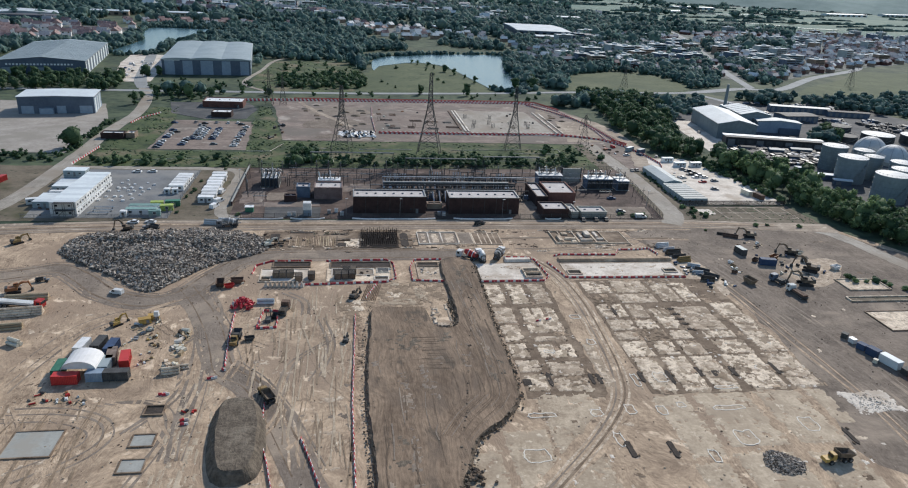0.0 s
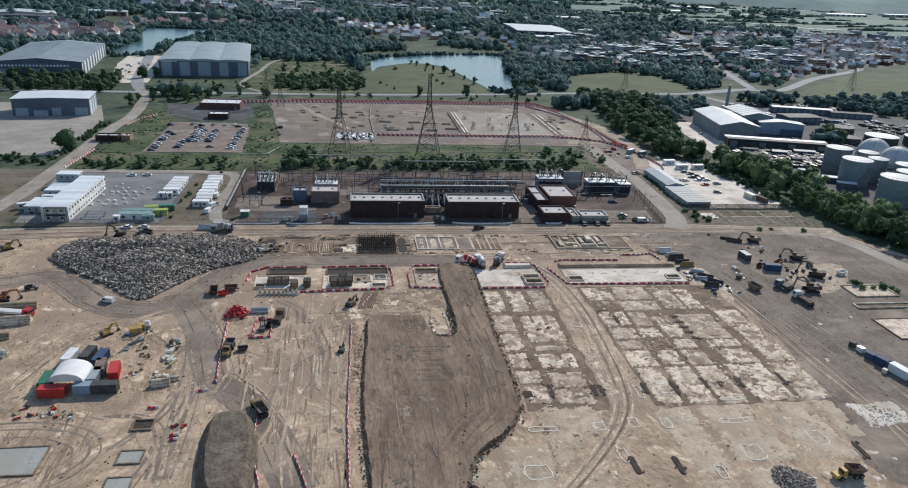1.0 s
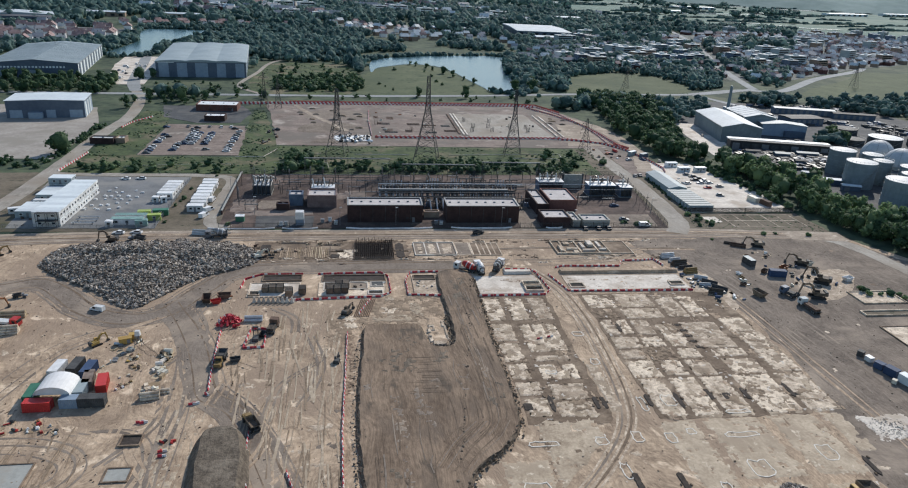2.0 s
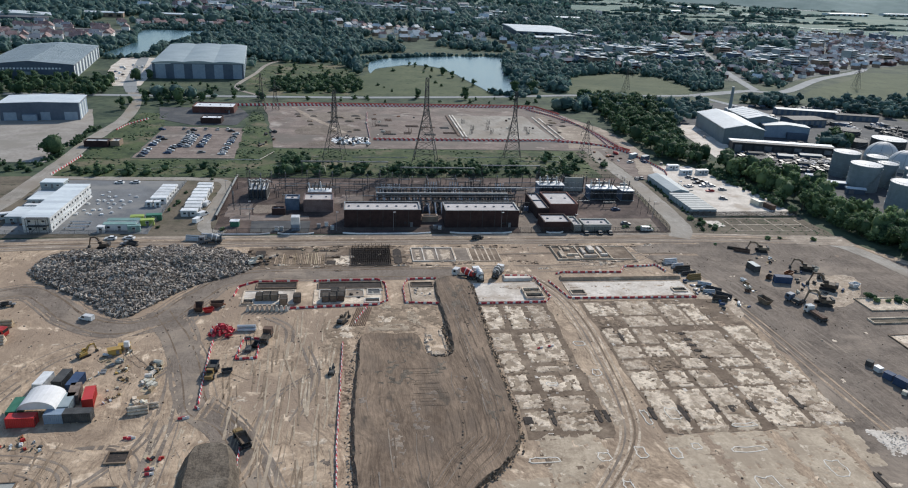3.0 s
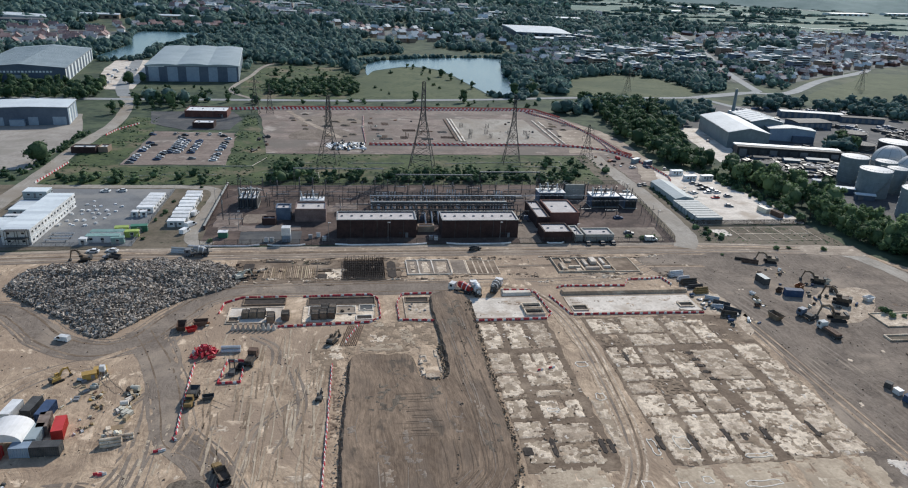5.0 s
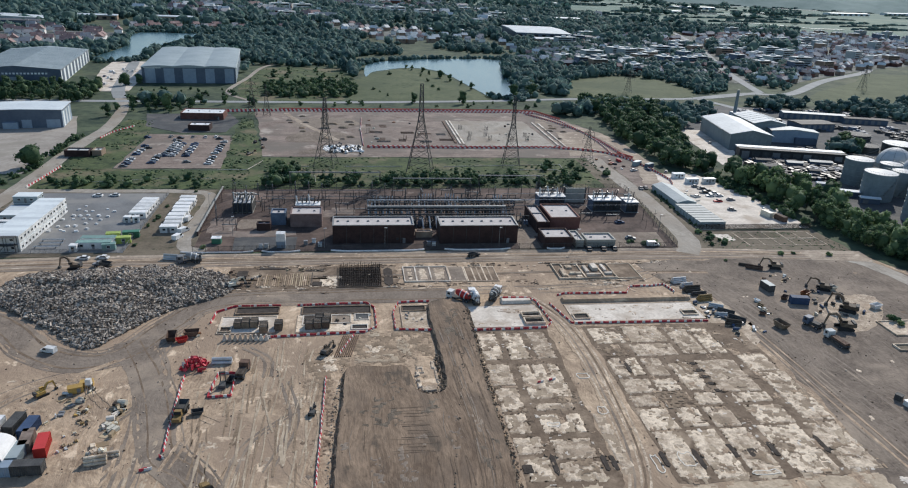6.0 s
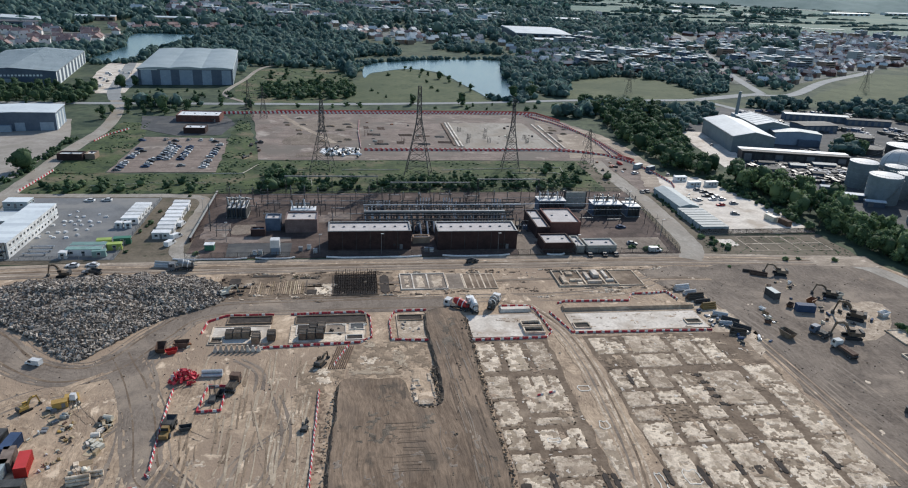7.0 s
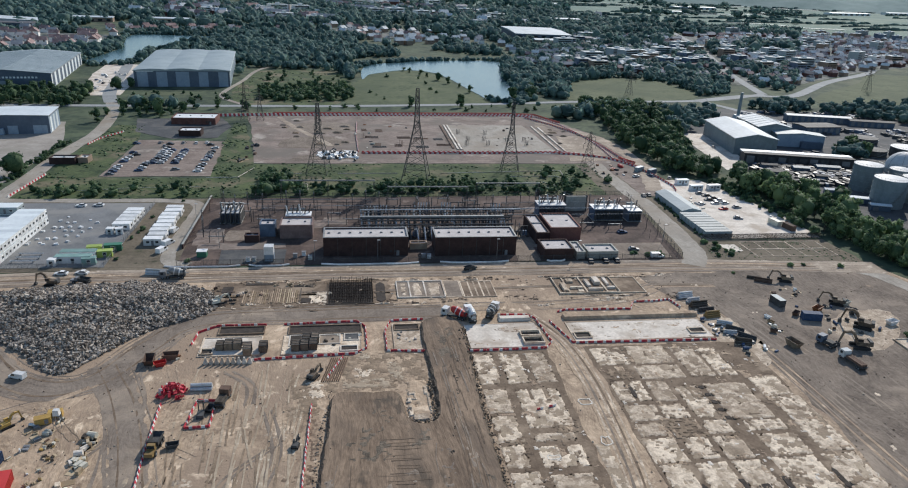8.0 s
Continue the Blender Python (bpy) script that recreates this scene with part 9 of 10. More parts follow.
barriers([(-27.4, 186.6), (-21.8, 186.8), (-22.2, 197.4), (-26.6, 197.8), (-27.4, 186.6)], every=3)
barriers([(-33.6, 164.6), (-32.6, 163.8)], 0.8)
for x, y in ((-45, 153.3), (-35.6, 160), (-38.4, 142.4), (-38, 140.8), (57.6, 187.4), (61.0, 188.4), (-45.8, 153.6), (-34.8, 160.3)):
    barriers([(x - 0.9, y), (x + 0.9, y + 0.3)])
tripod = thing("lighting_mast", "cream water tank on thin legs", "mast", m=turn(-55.6, 190))
Geo().box(-0.7, 0.7, -0.6, 0.6, 3.2, 4.6, top=0.1).obj("tank", WHITE, tripod)
for x, y in ((-0.6, -0.5), (0.6, -0.5), (0.6, 0.5), (-0.6, 0.5)):
    Geo().rod((x * 1.6, y * 1.6, 0), (x, y, 3.2), 0.08, n=4).obj("leg", STEEL, tripod)
for x, y, w, d, h, mt, lb, deg in ((-59.5, 191.5, 3.4, 1.8, 1.7, SITE_YELLOW, "yellow generator set on bare earth", 20), (-57.6, 194, 3.0, 1.6, 1.6, SITE_YELLOW, "yellow generator set on bare earth", 10), (151.4, 172.5, 1.8, 1.6, 1.6, STEEL_DARK, "small dark tank by the track", 120), (151.8, 169.4, 2.0, 1.6, 1.5, WHITE, "small white tank by the track", 100), (152.0, 165.4, 2.6, 2.0, 1.9, BLUE, "dark blue compressor by the track", 110), (152.8, 161.6, 3.6, 2.2, 2.4, BLUE, "dark blue cabin in a row by the track", 108), (154.2, 156.2, 6.0, 2.4, 2.5, CLAD_WHITE, "pale cabin in a row by the track", 104), (155.2, 151.0, 2.4, 2.0, 1.8, STEEL_DARK, "dark generator in a row by the track", 100), (155.4, 147.0, 4.0, 2.4, 2.4, RED, "dark red cabin in a row by the track", 98), (150.6, 157.6, 1.2, 1.2, 1.2, CREAM, "small cream box by the track", 30)):
    r = thing("plant_cabin", lb, "plant cabin", "plant cabins", turn(x, y, deg))
    Geo().box(-w / 2, w / 2, -d / 2, d / 2, 0.15, h, top=0.05).obj("body", mt, r)
    Geo().box(-w / 2 - 0.05, w / 2 + 0.05, -d / 2 - 0.05, d / 2 + 0.05, h + 0.003, h + 0.1).obj("roof", mt, r)
    Geo().box(-w / 2 + 0.1, w / 2 - 0.1, -d / 2 + 0.1, d / 2 - 0.1, 0, 0.147).obj("skid", STEEL_DARK, r)
    Geo().box(w * 0.1, w * 0.1 + 0.8, -d / 2 - 0.05, -d / 2 - 0.003, 0.3, h * 0.85).obj("door", GREY, r)

# starter bars, ducts and posts in the northern compound
for k in range(13):
    x, y = (84 + (k % 4) * 13 + rnd.uniform(-3, 3), 468 + (k // 4) * 16 + rnd.uniform(-3, 3)) if k < 10 else (22 + (k % 3) * 16 + rnd.uniform(-4, 4), 470 + (k - 10) * 9)
    bars = thing("starter_bars", "cluster of dark upright steel bars on the pad", "steel bars", "starter bars", turn(x, y))
    for i in range(6):
        Geo().rod(((i % 3) * 0.9, (i // 3) * 1.2, 0), ((i % 3) * 0.9, (i // 3) * 1.2, rnd.uniform(2.4, 3.8)), 0.11, n=4).obj("bar", RUST if k > 9 else STEEL_DARK, bars)
for x, y0, y1, mt, lb in ((76, 459, 532, CONCRETE_PALE, "pale concrete duct along the pad"), (78.2, 459, 532, CONCRETE_PALE, "pale concrete duct along the pad"), (139, 458, 530, CONCRETE_PALE, "pale concrete duct along the pad"), (143, 456, 526, CONCRETE_PALE, "pale concrete duct along the pad"), (73.4, 462, 530, RUST, "dark stacked steel along the pad")):
    d = thing("concrete_duct", lb, "duct", "concrete ducts", turn(x, y0))
    n = 8
    for i in range(n):
        Geo().box(0, 1.3, (y1 - y0) * i / n, (y1 - y0) * (i + 0.93) / n, 0, 0.7, top=0.06).obj("duct_section", mt, d)
for y, x0, x1 in ((451, 20, 74), (452, 84, 140)):
    d = thing("concrete_duct", "pale concrete kerb at the edge of the pad", "duct", "concrete ducts", turn(x0, y - 2.4))
    for i in range(8):
        Geo().box((x1 - x0) * i / 8, (x1 - x0) * (i + 0.94) / 8, 0, 0.9, 0, 0.5, top=0.05).obj("duct_section", CONCRETE_PALE, d)

for k in range(12):
    x, y = (22 + (k % 5) * 10 + rnd.uniform(-3, 3), 466 + (k // 5) * 22 + rnd.uniform(-5, 5))
    mat = thing("rebar_mat", "flat mat of rusty reinforcement on the pad", "rebar mat", "rebar mats", turn(x, y, rnd.choice((0, 0, 90)) + rnd.uniform(-5, 5)))
    g = Geo()
    w, d = rnd.uniform(5, 9), rnd.uniform(3, 6)
    cross = {}
    for i in range(7):
        for j in range(7):
            cross[i, j] = len(g.v)
            g.v += [(w * i / 6 + u, d * j / 6 + v, 0.32) for u, v in ((-0.09, -0.09), (0.09, -0.09), (0.09, 0.09), (-0.09, 0.09))]
            g.f.append(tuple(range(cross[i, j], cross[i, j] + 4)))
    for (i, j), q in sorted(cross.items()):
        if i < 6:
            r = cross[i + 1, j]
            g.f.append((q + 1, r, r + 3, q + 2))
        if j < 6:
            r = cross[i, j + 1]
            g.f.append((q + 3, q + 2, r + 1, r))
    g.obj("mat_grid", RUST if k % 3 else STEEL_DARK, mat).modifiers.new("thickness", "SOLIDIFY").thickness = 0.16

# thin pale ducts laid across the grass strip
for line in ([(-60, 396), (-45, 397), (-39, 415)], [(-25, 403), (-14, 404)], [(5, 404), (36, 405)], [(59, 405), (81, 407), (127, 411), (124, 382)], [(95, 399), (122, 400), (126, 388)]):
    duct = thing("cable_duct", "thin pale duct laid across the grass", "duct", "cable ducts", turn(line[0][0], line[0][1]))
    for a, b in zip(line, line[1:]):
        Geo().rod((a[0] - line[0][0], a[1] - line[0][1], 0.35), (b[0] - line[0][0], b[1] - line[0][1], 0.35), 0.17, n=5).obj("duct_pipe", CONCRETE_PALE, duct)

# low heaps of dug soil in the northern compound
rnd = random.Random(83)
for k in range(22):
    x, y = (rnd.uniform(-34, 12), rnd.uniform(466, 545)) if k < 15 else (rnd.uniform(144, 168), rnd.uniform(440, 540))
    w, h = rnd.uniform(1.6, 5.0), rnd.uniform(1.2, 3.2)
    poly = star(x, y, w, h, 0.3, k + 900, 18)
    g = Geo()
    g.add([(*p, 0.0) for p in poly] + [(x + (p[0] - x) * 0.5, y + (p[1] - y) * 0.5, 0.5 + 0.12 * w) for p in poly] + [(x, y, 0.6 + 0.18 * w)], [(i, (i + 1) % 18, 18 + (i + 1) % 18, 18 + i) for i in range(18)] + [(18 + i, 18 + (i + 1) % 18, 36) for i in range(18)])
    tagged(g.obj("spoil_mound", (SPOIL, JOINT, SITE_EAST)[k % 3]), "low heap of dug brown soil in the compound", "soil heap", "soil heaps")

# dug holes among the northern foundations
for x0, x1, y0, y1 in ((-32.5, -28.6, 250.2, 253.6), (-31, -27.4, 260, 264.6), (-24, -14, 265.6, 267), (-8, -1.4, 263.6, 265.2), (-5, -1.8, 251.4, 254.6), (19.4, 22.4, 250.4, 266)):
    pit(x0, x1, y0, y1, "ragged dark hole dug beside the foundations")


# ---- houses and flats ----
def house(w, d, h, rise, wall, roof, label, group="houses of the town", chimney=True):
    """A pitched house: walls with gables, two roof slopes, windows, door and chimney. It faces -y."""
    root = thing("house", label, "house", group)
    g = Geo()
    g.box(0, w, 0, d, 0, h)
    g.add([(0, 0, h), (0, d, h), (0, d / 2, h + rise - 0.1), (w, 0, h), (w, d, h), (w, d / 2, h + rise - 0.1)], [(0, 2, 1), (3, 4, 5)])
    g.obj("wall", wall, root)
    o = 0.45
    r = Geo()
    r.add([(-o, -o, h - 0.15), (w + o, -o, h - 0.15), (w + o, d / 2, h + rise), (-o, d / 2, h + rise), (-o, d + o, h - 0.15), (w + o, d + o, h - 0.15), (-o, -o, h - 0.3), (w + o, -o, h - 0.3), (-o, d + o, h - 0.3), (w + o, d + o, h - 0.3)], [(0, 1, 2, 3), (3, 2, 5, 4), (0, 6, 7, 1), (4, 5, 9, 8), (0, 3, 6), (3, 4, 8), (3, 8, 6), (1, 7, 2), (2, 9, 5), (2, 7, 9)])
    if chimney:
        r.box(w * 0.15, w * 0.15 + 0.9, d / 2 - 0.3, d / 2 + 0.5, h + rise - 0.6, h + rise + 1.3)
    r.obj("roof", roof, root)
    pm = Geo().box(0, 1.5, -0.1, -0.004, 0, 1.3).mesh("window", GLASS)
    for i in (0.2, 0.75):
        share("window", pm, root, turn(i * w - 0.75, 0, 0, 3.6))
    return root


def flats(w, d, floors, wall, label):
    root = thing("apartment_block", label, "apartment block", "apartment blocks")
    h = floors * 2.9
    Geo().box(0, w, 0, d, 0, h).obj("wall", wall, root)
    Geo().box(-0.3, w + 0.3, -0.3, d + 0.3, h + 0.003, h + 0.5).box(w * 0.4, w * 0.6, d * 0.3, d * 0.7, h + 0.504, h + 2.6).obj("roof", FELT, root)
    pm = Geo().box(0, w * 0.84, -0.12, -0.004, 0, 1.4).mesh("window", GLASS)
    for f in range(floors):
        share("window", pm, root, turn(w * 0.08, 0, 0, f * 2.9 + 0.9))
    return root


HOUSES = [house(8.5, 8, 5.4, 3.2, BRICK_RED, TILE, "red brick house with a brown tiled roof"), house(10, 8, 5.4, 3.4, RENDER_WHITE, TILE, "white rendered house with a red tiled roof"), house(16, 8.5, 5.4, 3.2, BRICK_TAN, TILE, "pair of tan brick houses with brown roofs"), house(9, 8, 5.4, 3.2, RENDER_WHITE, TILE_GREY, "white rendered house with a grey roof"), house(24, 9, 5.6, 3.2, BRICK_RED, TILE_GREY, "terrace of red brick houses with a grey roof"), house(11, 9, 5.6, 3.6, BRICK_TAN, FELT, "tan brick house with a pale roof")]
FLATS = [flats(20, 13, 4, BRICK_TAN, "tan brick apartment block with a flat roof"), flats(26, 14, 5, CLAD_GREY, "grey apartment block with a flat roof"), flats(16, 14, 4, TRAFO, "dark grey apartment block with a flat roof"), flats(22, 12, 3, RENDER_WHITE, "white apartment block with a flat roof")]
used = set()
REST = {}


def join_thing(kind, m):
    """Adds a thing's meshes, at a pose, to the joined rest, one mesh for each material."""
    for o in kind.children_recursive:
        if o.type == "MESH":
            w = m @ (o.matrix_basis if o.parent is kind else o.parent.matrix_basis @ o.matrix_basis)
            mt = o.data.materials[0]
            REST.setdefault(mt.name, (mt, Geo()))[1].add([w @ v.co for v in o.data.vertices], [tuple(p.vertices) for p in o.data.polygons])


def build_at(kind, m):
    if kind in used and m.translation.y > (835 if kind in HOUSES else 900):
        join_thing(kind, m)
    elif kind not in used:
        used.add(kind)
        kind.matrix_basis = m
    else:
        copy_thing(kind, m)


TOWN = [(236, 985), (236, 872), (320, 832), (410, 775), (470, 745), (560, 815), (680, 905), (820, 985), (1080, 1180), (1330, 1560), (1050, 1640), (720, 1470), (420, 1330), (330, 1130)]
ESTATE_W = [(-430, 870), (-305, 905), (-292, 1010), (-300, 1120), (-440, 1130), (-520, 960)]
LAKESIDE = [(-385, 1160), (-326, 1180), (-264, 1190), (-187, 1222), (-86, 1280), (-90, 1325), (-190, 1280), (-300, 1245), (-385, 1225)]
ESTATE_C = [(-52, 1300), (25, 1200), (46, 1130), (78, 1080), (128, 1070), (150, 1150), (118, 1300), (0, 1400), (-60, 1400)]
ESTATE_D = [(150, 1240), (240, 1215), (262, 1110), (235, 1000), (212, 1005), (185, 1130)]
ROADS = [((420, 700), (470, 860)), ((470, 860), (560, 1100)), ((560, 1100), (640, 1330)), ((640, 1330), (700, 1520))]
TAKEN = []


def near_line(p, a, b):
    a, b, p = Vector(a), Vector(b), Vector(p)
    t = max(0, min(1, (p - a).dot(b - a) / (b - a).length_squared))
    return (a + (b - a) * t - p).length


rnd = random.Random(77)


def settle(poly, sx, sy, keep, kinds, tilt, flat_share=0.0, grow=1.0):
    xs, ys = [p[0] for p in poly], [p[1] for p in poly]
    y = min(ys)
    row = 0
    while y < max(ys):
        far = 1 + max(0, (y - 900) / 1100)
        x = min(xs) + (row % 2) * sx * 0.4
        while x < max(xs):
            p = (x + rnd.uniform(-2, 2), y + rnd.uniform(-2, 2))
            if inside(p, poly) and rnd.random() < keep and all(near_line(p, a, b) > 16 for a, b in ROADS):
                ang = tilt + 50 * noise.noise((x * 0.006, y * 0.006, 5)) + rnd.choice((0, 0, 90, 180))
                if flat_share and noise.noise((x * 0.008, y * 0.008, 9)) > 0.12 and rnd.random() < flat_share:
                    build_at(rnd.choice(FLATS), turn(p[0], p[1], tilt + rnd.uniform(-20, 20)))
                    x += sx * 0.7
                else:
                    build_at(rnd.choice(kinds), turn(p[0], p[1], ang, 0, grow * rnd.uniform(0.92, 1.12) * (1 + 0.12 * (far - 1))))
                TAKEN.append(p)
            x += sx * far
        y += sy * far
        row += 1


settle(TOWN, 18.5, 17.5, 0.88, HOUSES + [HOUSES[5], HOUSES[3], HOUSES[3], HOUSES[4]], 20, 0.35, 0.86)
settle(ESTATE_W, 22, 24, 0.85, [HOUSES[1], HOUSES[1], HOUSES[3], HOUSES[1]], 12, 0.0, 1.15)
settle(LAKESIDE, 26, 22, 0.8, [HOUSES[1], HOUSES[2], HOUSES[3]], 15, 0.0, 0.95)
settle(ESTATE_C, 22, 22, 0.85, [HOUSES[1], HOUSES[5], HOUSES[3], HOUSES[5]], 35, 0.0, 1.0)
settle(ESTATE_D, 24, 26, 0.7, [HOUSES[5], HOUSES[3], HOUSES[5]], 10, 0.0, 0.95)
for k in range(520):
    x, y = rnd.uniform(-900, 700), rnd.uniform(1480, 2600)
    if abs(x) < y * 0.62 and noise.noise((x * 0.003, y * 0.0015, 21)) > -0.05:
        build_at(rnd.choice(HOUSES + [FLATS[3]]), turn(x, y, rnd.uniform(-20, 40), 0, rnd.uniform(1.2, 2.0)))
        TAKEN.append((x, y))
for mt, joined in REST.values():
    tagged(joined.obj("distant_houses", mt), "distant rows of small houses among trees", "houses", kind="stuff")
for x, y, w, d, h, deg, mt, lb in ((285, 1225, 95, 165, 11, -3, CLAD_PALE, "large retail shed with a bright white roof"), (490, 1720, 70, 40, 9, 10, CLAD_WHITE, "distant shed with a brilliant white roof"), (-520, 1150, 85, 24, 9, 6, TILE_GREY, "long school building with a dark roof"), (-470, 1330, 90, 20, 7, 8, CLAD_WHITE, "long pale building far off"), (-330, 1360, 70, 18, 7, 4, CLAD_WHITE, "long pale building far off"), (300, 1150, 40, 22, 8, 0, CLAD_WHITE, "office building with a pale roof"), (400, 1200, 36, 26, 9, 20, TILE_GREY, "office building with a grey roof"), (150, 1290, 60, 30, 6, 10, CLAD_WHITE, "low pale retail building"), (1000, 2420, 160, 30, 8, 10, CLAD_WHITE, "distant long white sheds"), (1330, 2900, 200, 40, 9, 10, CLAD_WHITE, "distant long white sheds"), (660, 2700, 120, 40, 9, 5, CLAD_WHITE, "distant long white sheds"), (2000, 2850, 260, 40, 9, 20, CLAD_WHITE, "distant long white sheds"), (2500, 3150, 260, 40, 9, 20, CLAD_WHITE, "distant long white sheds")):
    r = thing("large_building", lb, "building", "large distant buildings", turn(x, y, deg))
    Geo().box(0, w, 0, d, 0, h).obj("wall", CLAD_WHITE if y > 2000 else CLAD_BLUE if h > 8 else BRICK_TAN, r)
    Geo().profile([(-0.5, h + 0.003), (d + 0.5, h + 0.003), (d + 0.5, h + 0.6), (d / 2, h + 2.2), (-0.5, h + 0.6)], -0.5, w + 0.5).obj("roof", mt, r)
    pm = Geo().box(0, w / 14, -0.15, -0.004, 1.2, h - 2).mesh("window", GLASS)
    for i in range(7):
        share("window", pm, r, turn(w * (i + 0.25) / 7, 0))
    TAKEN.append((x + w / 2, y + d / 2))


# ---- trees and shrubs ----
def tree_meshes(seed, h, r, clumps, leaves):
    """A trunk with limbs, and a crown of lumpy clumps with loose leaf sprays round them."""
    rnd = random.Random(seed)
    t = Geo().rod((0, 0, 0), (rnd.uniform(-0.2, 0.2), rnd.uniform(-0.2, 0.2), h * 0.5), 0.03 * h, 0.018 * h, 6)
    c = Geo()
    spots = []
    c.blob((0, 0, h * (0.45 if h < 5 else 0.58)), r * 0.74, 0.8 if h < 5 else 1.2, 0.26, seed + 900, 1)
    for k in range(clumps):
        a, q = rnd.uniform(0, 6.28), rnd.random() ** 0.6
        z = h * rnd.uniform(0.06 if h < 5 else 0.14, 0.93)
        rr = r * q * (1.15 - abs(z / h - 0.52) * 1.3)
        p = (math.cos(a) * rr, math.sin(a) * rr, z)
        s = r * rnd.uniform(0.26, 0.46) * (1.1 - 0.45 * z / h)
        spots.append((p, s))
        c.blob(p, s, 0.8, 0.33, seed * 100 + k)
        if k < 5:
            t.rod((0, 0, h * 0.3), p, 0.012 * h, 0.005 * h, 4, caps=False)
    for k in range(leaves):
        p, s = rnd.choice(spots)
        d = Vector((rnd.gauss(0, 1), rnd.gauss(0, 1), rnd.gauss(0, 0.8))).normalized()
        q = Vector(p) + d * s * rnd.uniform(0.75, 1.55)
        u = Vector((rnd.gauss(0, 1), rnd.gauss(0, 1), rnd.gauss(0, 0.5))).normalized() * r * rnd.uniform(0.04, 0.105)
        w = d.cross(u).normalized() * r * rnd.uniform(0.04, 0.095) + d * r * rnd.uniform(0.0, 0.06)
        c.add([q - u - w, q + u - w, q + u * 0.7 + w, q - u * 0.7 + w], [(0, 1, 2, 3)])
    return t.mesh("trunk", BARK), c.mesh("crown", LEAF)


TREES = [tree_meshes(k, 10, (4.4, 3.6, 4.8, 2.9, 4.2, 3.8)[k], 11, 860) for k in range(6)]
SHRUBS = [tree_meshes(20 + k, 3.0, 2.6, 5, 330) for k in range(3)]
FAR_TREES = [tree_meshes(40 + k, 10, (4.4, 3.6, 4.8, 3.2)[k], 9, 420) for k in range(4)]
FAR_SHRUBS = [tree_meshes(50 + k, 3.0, 2.6, 4, 110) for k in range(3)]


FAR_GREEN = {"trunk": Geo(), "crown": Geo()}


def tree(x, y, h, label="leafy green deciduous tree", shrub=False):
    far = y > (300 if shrub else 372)
    kinds = (FAR_SHRUBS if far else SHRUBS) if shrub else (FAR_TREES if far else TREES)
    t, c = kinds[int(x * 7 + y * 3) % len(kinds)]
    if far:
        m = turn(x, y, (x * 37 + y * 11) % 360, 0, h / (3.0 if shrub else 10.0))
        for nm, me in (("trunk", t), ("crown", c)):
            FAR_GREEN[nm].add([m @ v.co for v in me.vertices], [tuple(p.vertices) for p in me.polygons])
        return
    root = thing("shrub" if shrub else "tree", label, "shrub" if shrub else "tree", "shrubs" if shrub else "trees", turn(x, y, (x * 37 + y * 11) % 360, 0, h / (3.0 if shrub else 10.0)))
    for nm, me in (("trunk", t), ("crown", c)):
        o = new(nm, me)
        o.parent = root


def plant(poly, step, h0, h1, keep=0.9, label="leafy green tree in a dense belt", shrub=False, avoid=()):
    xs, ys = [p[0] for p in poly], [p[1] for p in poly]
    y = min(ys)
    while y < max(ys):
        x = min(xs)
        while x < max(xs):
            p = (x + rnd.uniform(-0.45, 0.45) * step, y + rnd.uniform(-0.45, 0.45) * step)
            if inside(p, poly) and rnd.random() < keep and not any(inside(p, a) for a in avoid):
                tree(p[0], p[1], rnd.uniform(h0, h1), label, shrub)
            x += step
        y += step


rnd = random.Random(123)
plant([(220, 282), (226, 262), (233, 248), (246, 232), (280, 195), (330, 170), (330, 232), (262, 264), (246, 288), (240, 316), (248, 345), (240, 378), (222, 394), (212, 392), (217, 330)], 6.6, 7, 12)
plant([(190, 414), (204, 398), (217, 398), (219, 436), (223, 457), (240, 500), (243, 520), (254, 556), (270, 590), (215, 622), (198, 618), (198, 575), (199, 550), (190, 490), (190, 440)], 7.2, 7, 11.5)
plant([(-330, 566), (-182, 580), (-192, 650), (-240, 650), (-330, 640)], 8.4, 5.5, 9.5)
plant([(-166, 600), (-150, 604), (-76, 608), (-76, 628), (-92, 655), (-160, 648)], 9, 1.5, 3.2, 0.6, "low green bush before the large shed", True)
plant([(-160, 545), (-110, 548), (-60, 562), (-64, 590), (-150, 580)], 9, 4, 8, 0.55)
plant([(-40, 578), (170, 586), (210, 622), (120, 608), (-40, 590)], 10, 1.6, 3.4, 0.35, "low green bush along the compound", True)
for p in ((-122, 560), (-134, 575), (-153, 530), (165, 640), (171, 655), (178, 690), (150, 638), (100, 604), (60, 603), (-150, 400), (270, 470), (336, 452), (340, 460), (331, 458), (340, 444), (-178, 660), (-170, 672)):
    tree(p[0], p[1], rnd.uniform(8, 12), "single leafy green tree")
plant([(-138, 364), (-60, 365), (-44, 376), (-60, 386), (-138, 374)], 4.6, 1.2, 3.8, 0.6, "dense green shrub on the grass strip", True)
plant([(-34, 366), (-20, 366), (-18, 402), (-34, 408)], 5, 3, 6, 0.7, "dense green shrub on the grass strip", True)
plant([(-16, 366), (128, 370), (128, 384), (60, 392), (36, 382), (-16, 384)], 4.3, 1.4, 4.2, 0.75, "dense green shrub on the grass strip", True, ([(38, 388), (52, 388), (52, 404), (38, 404)],))
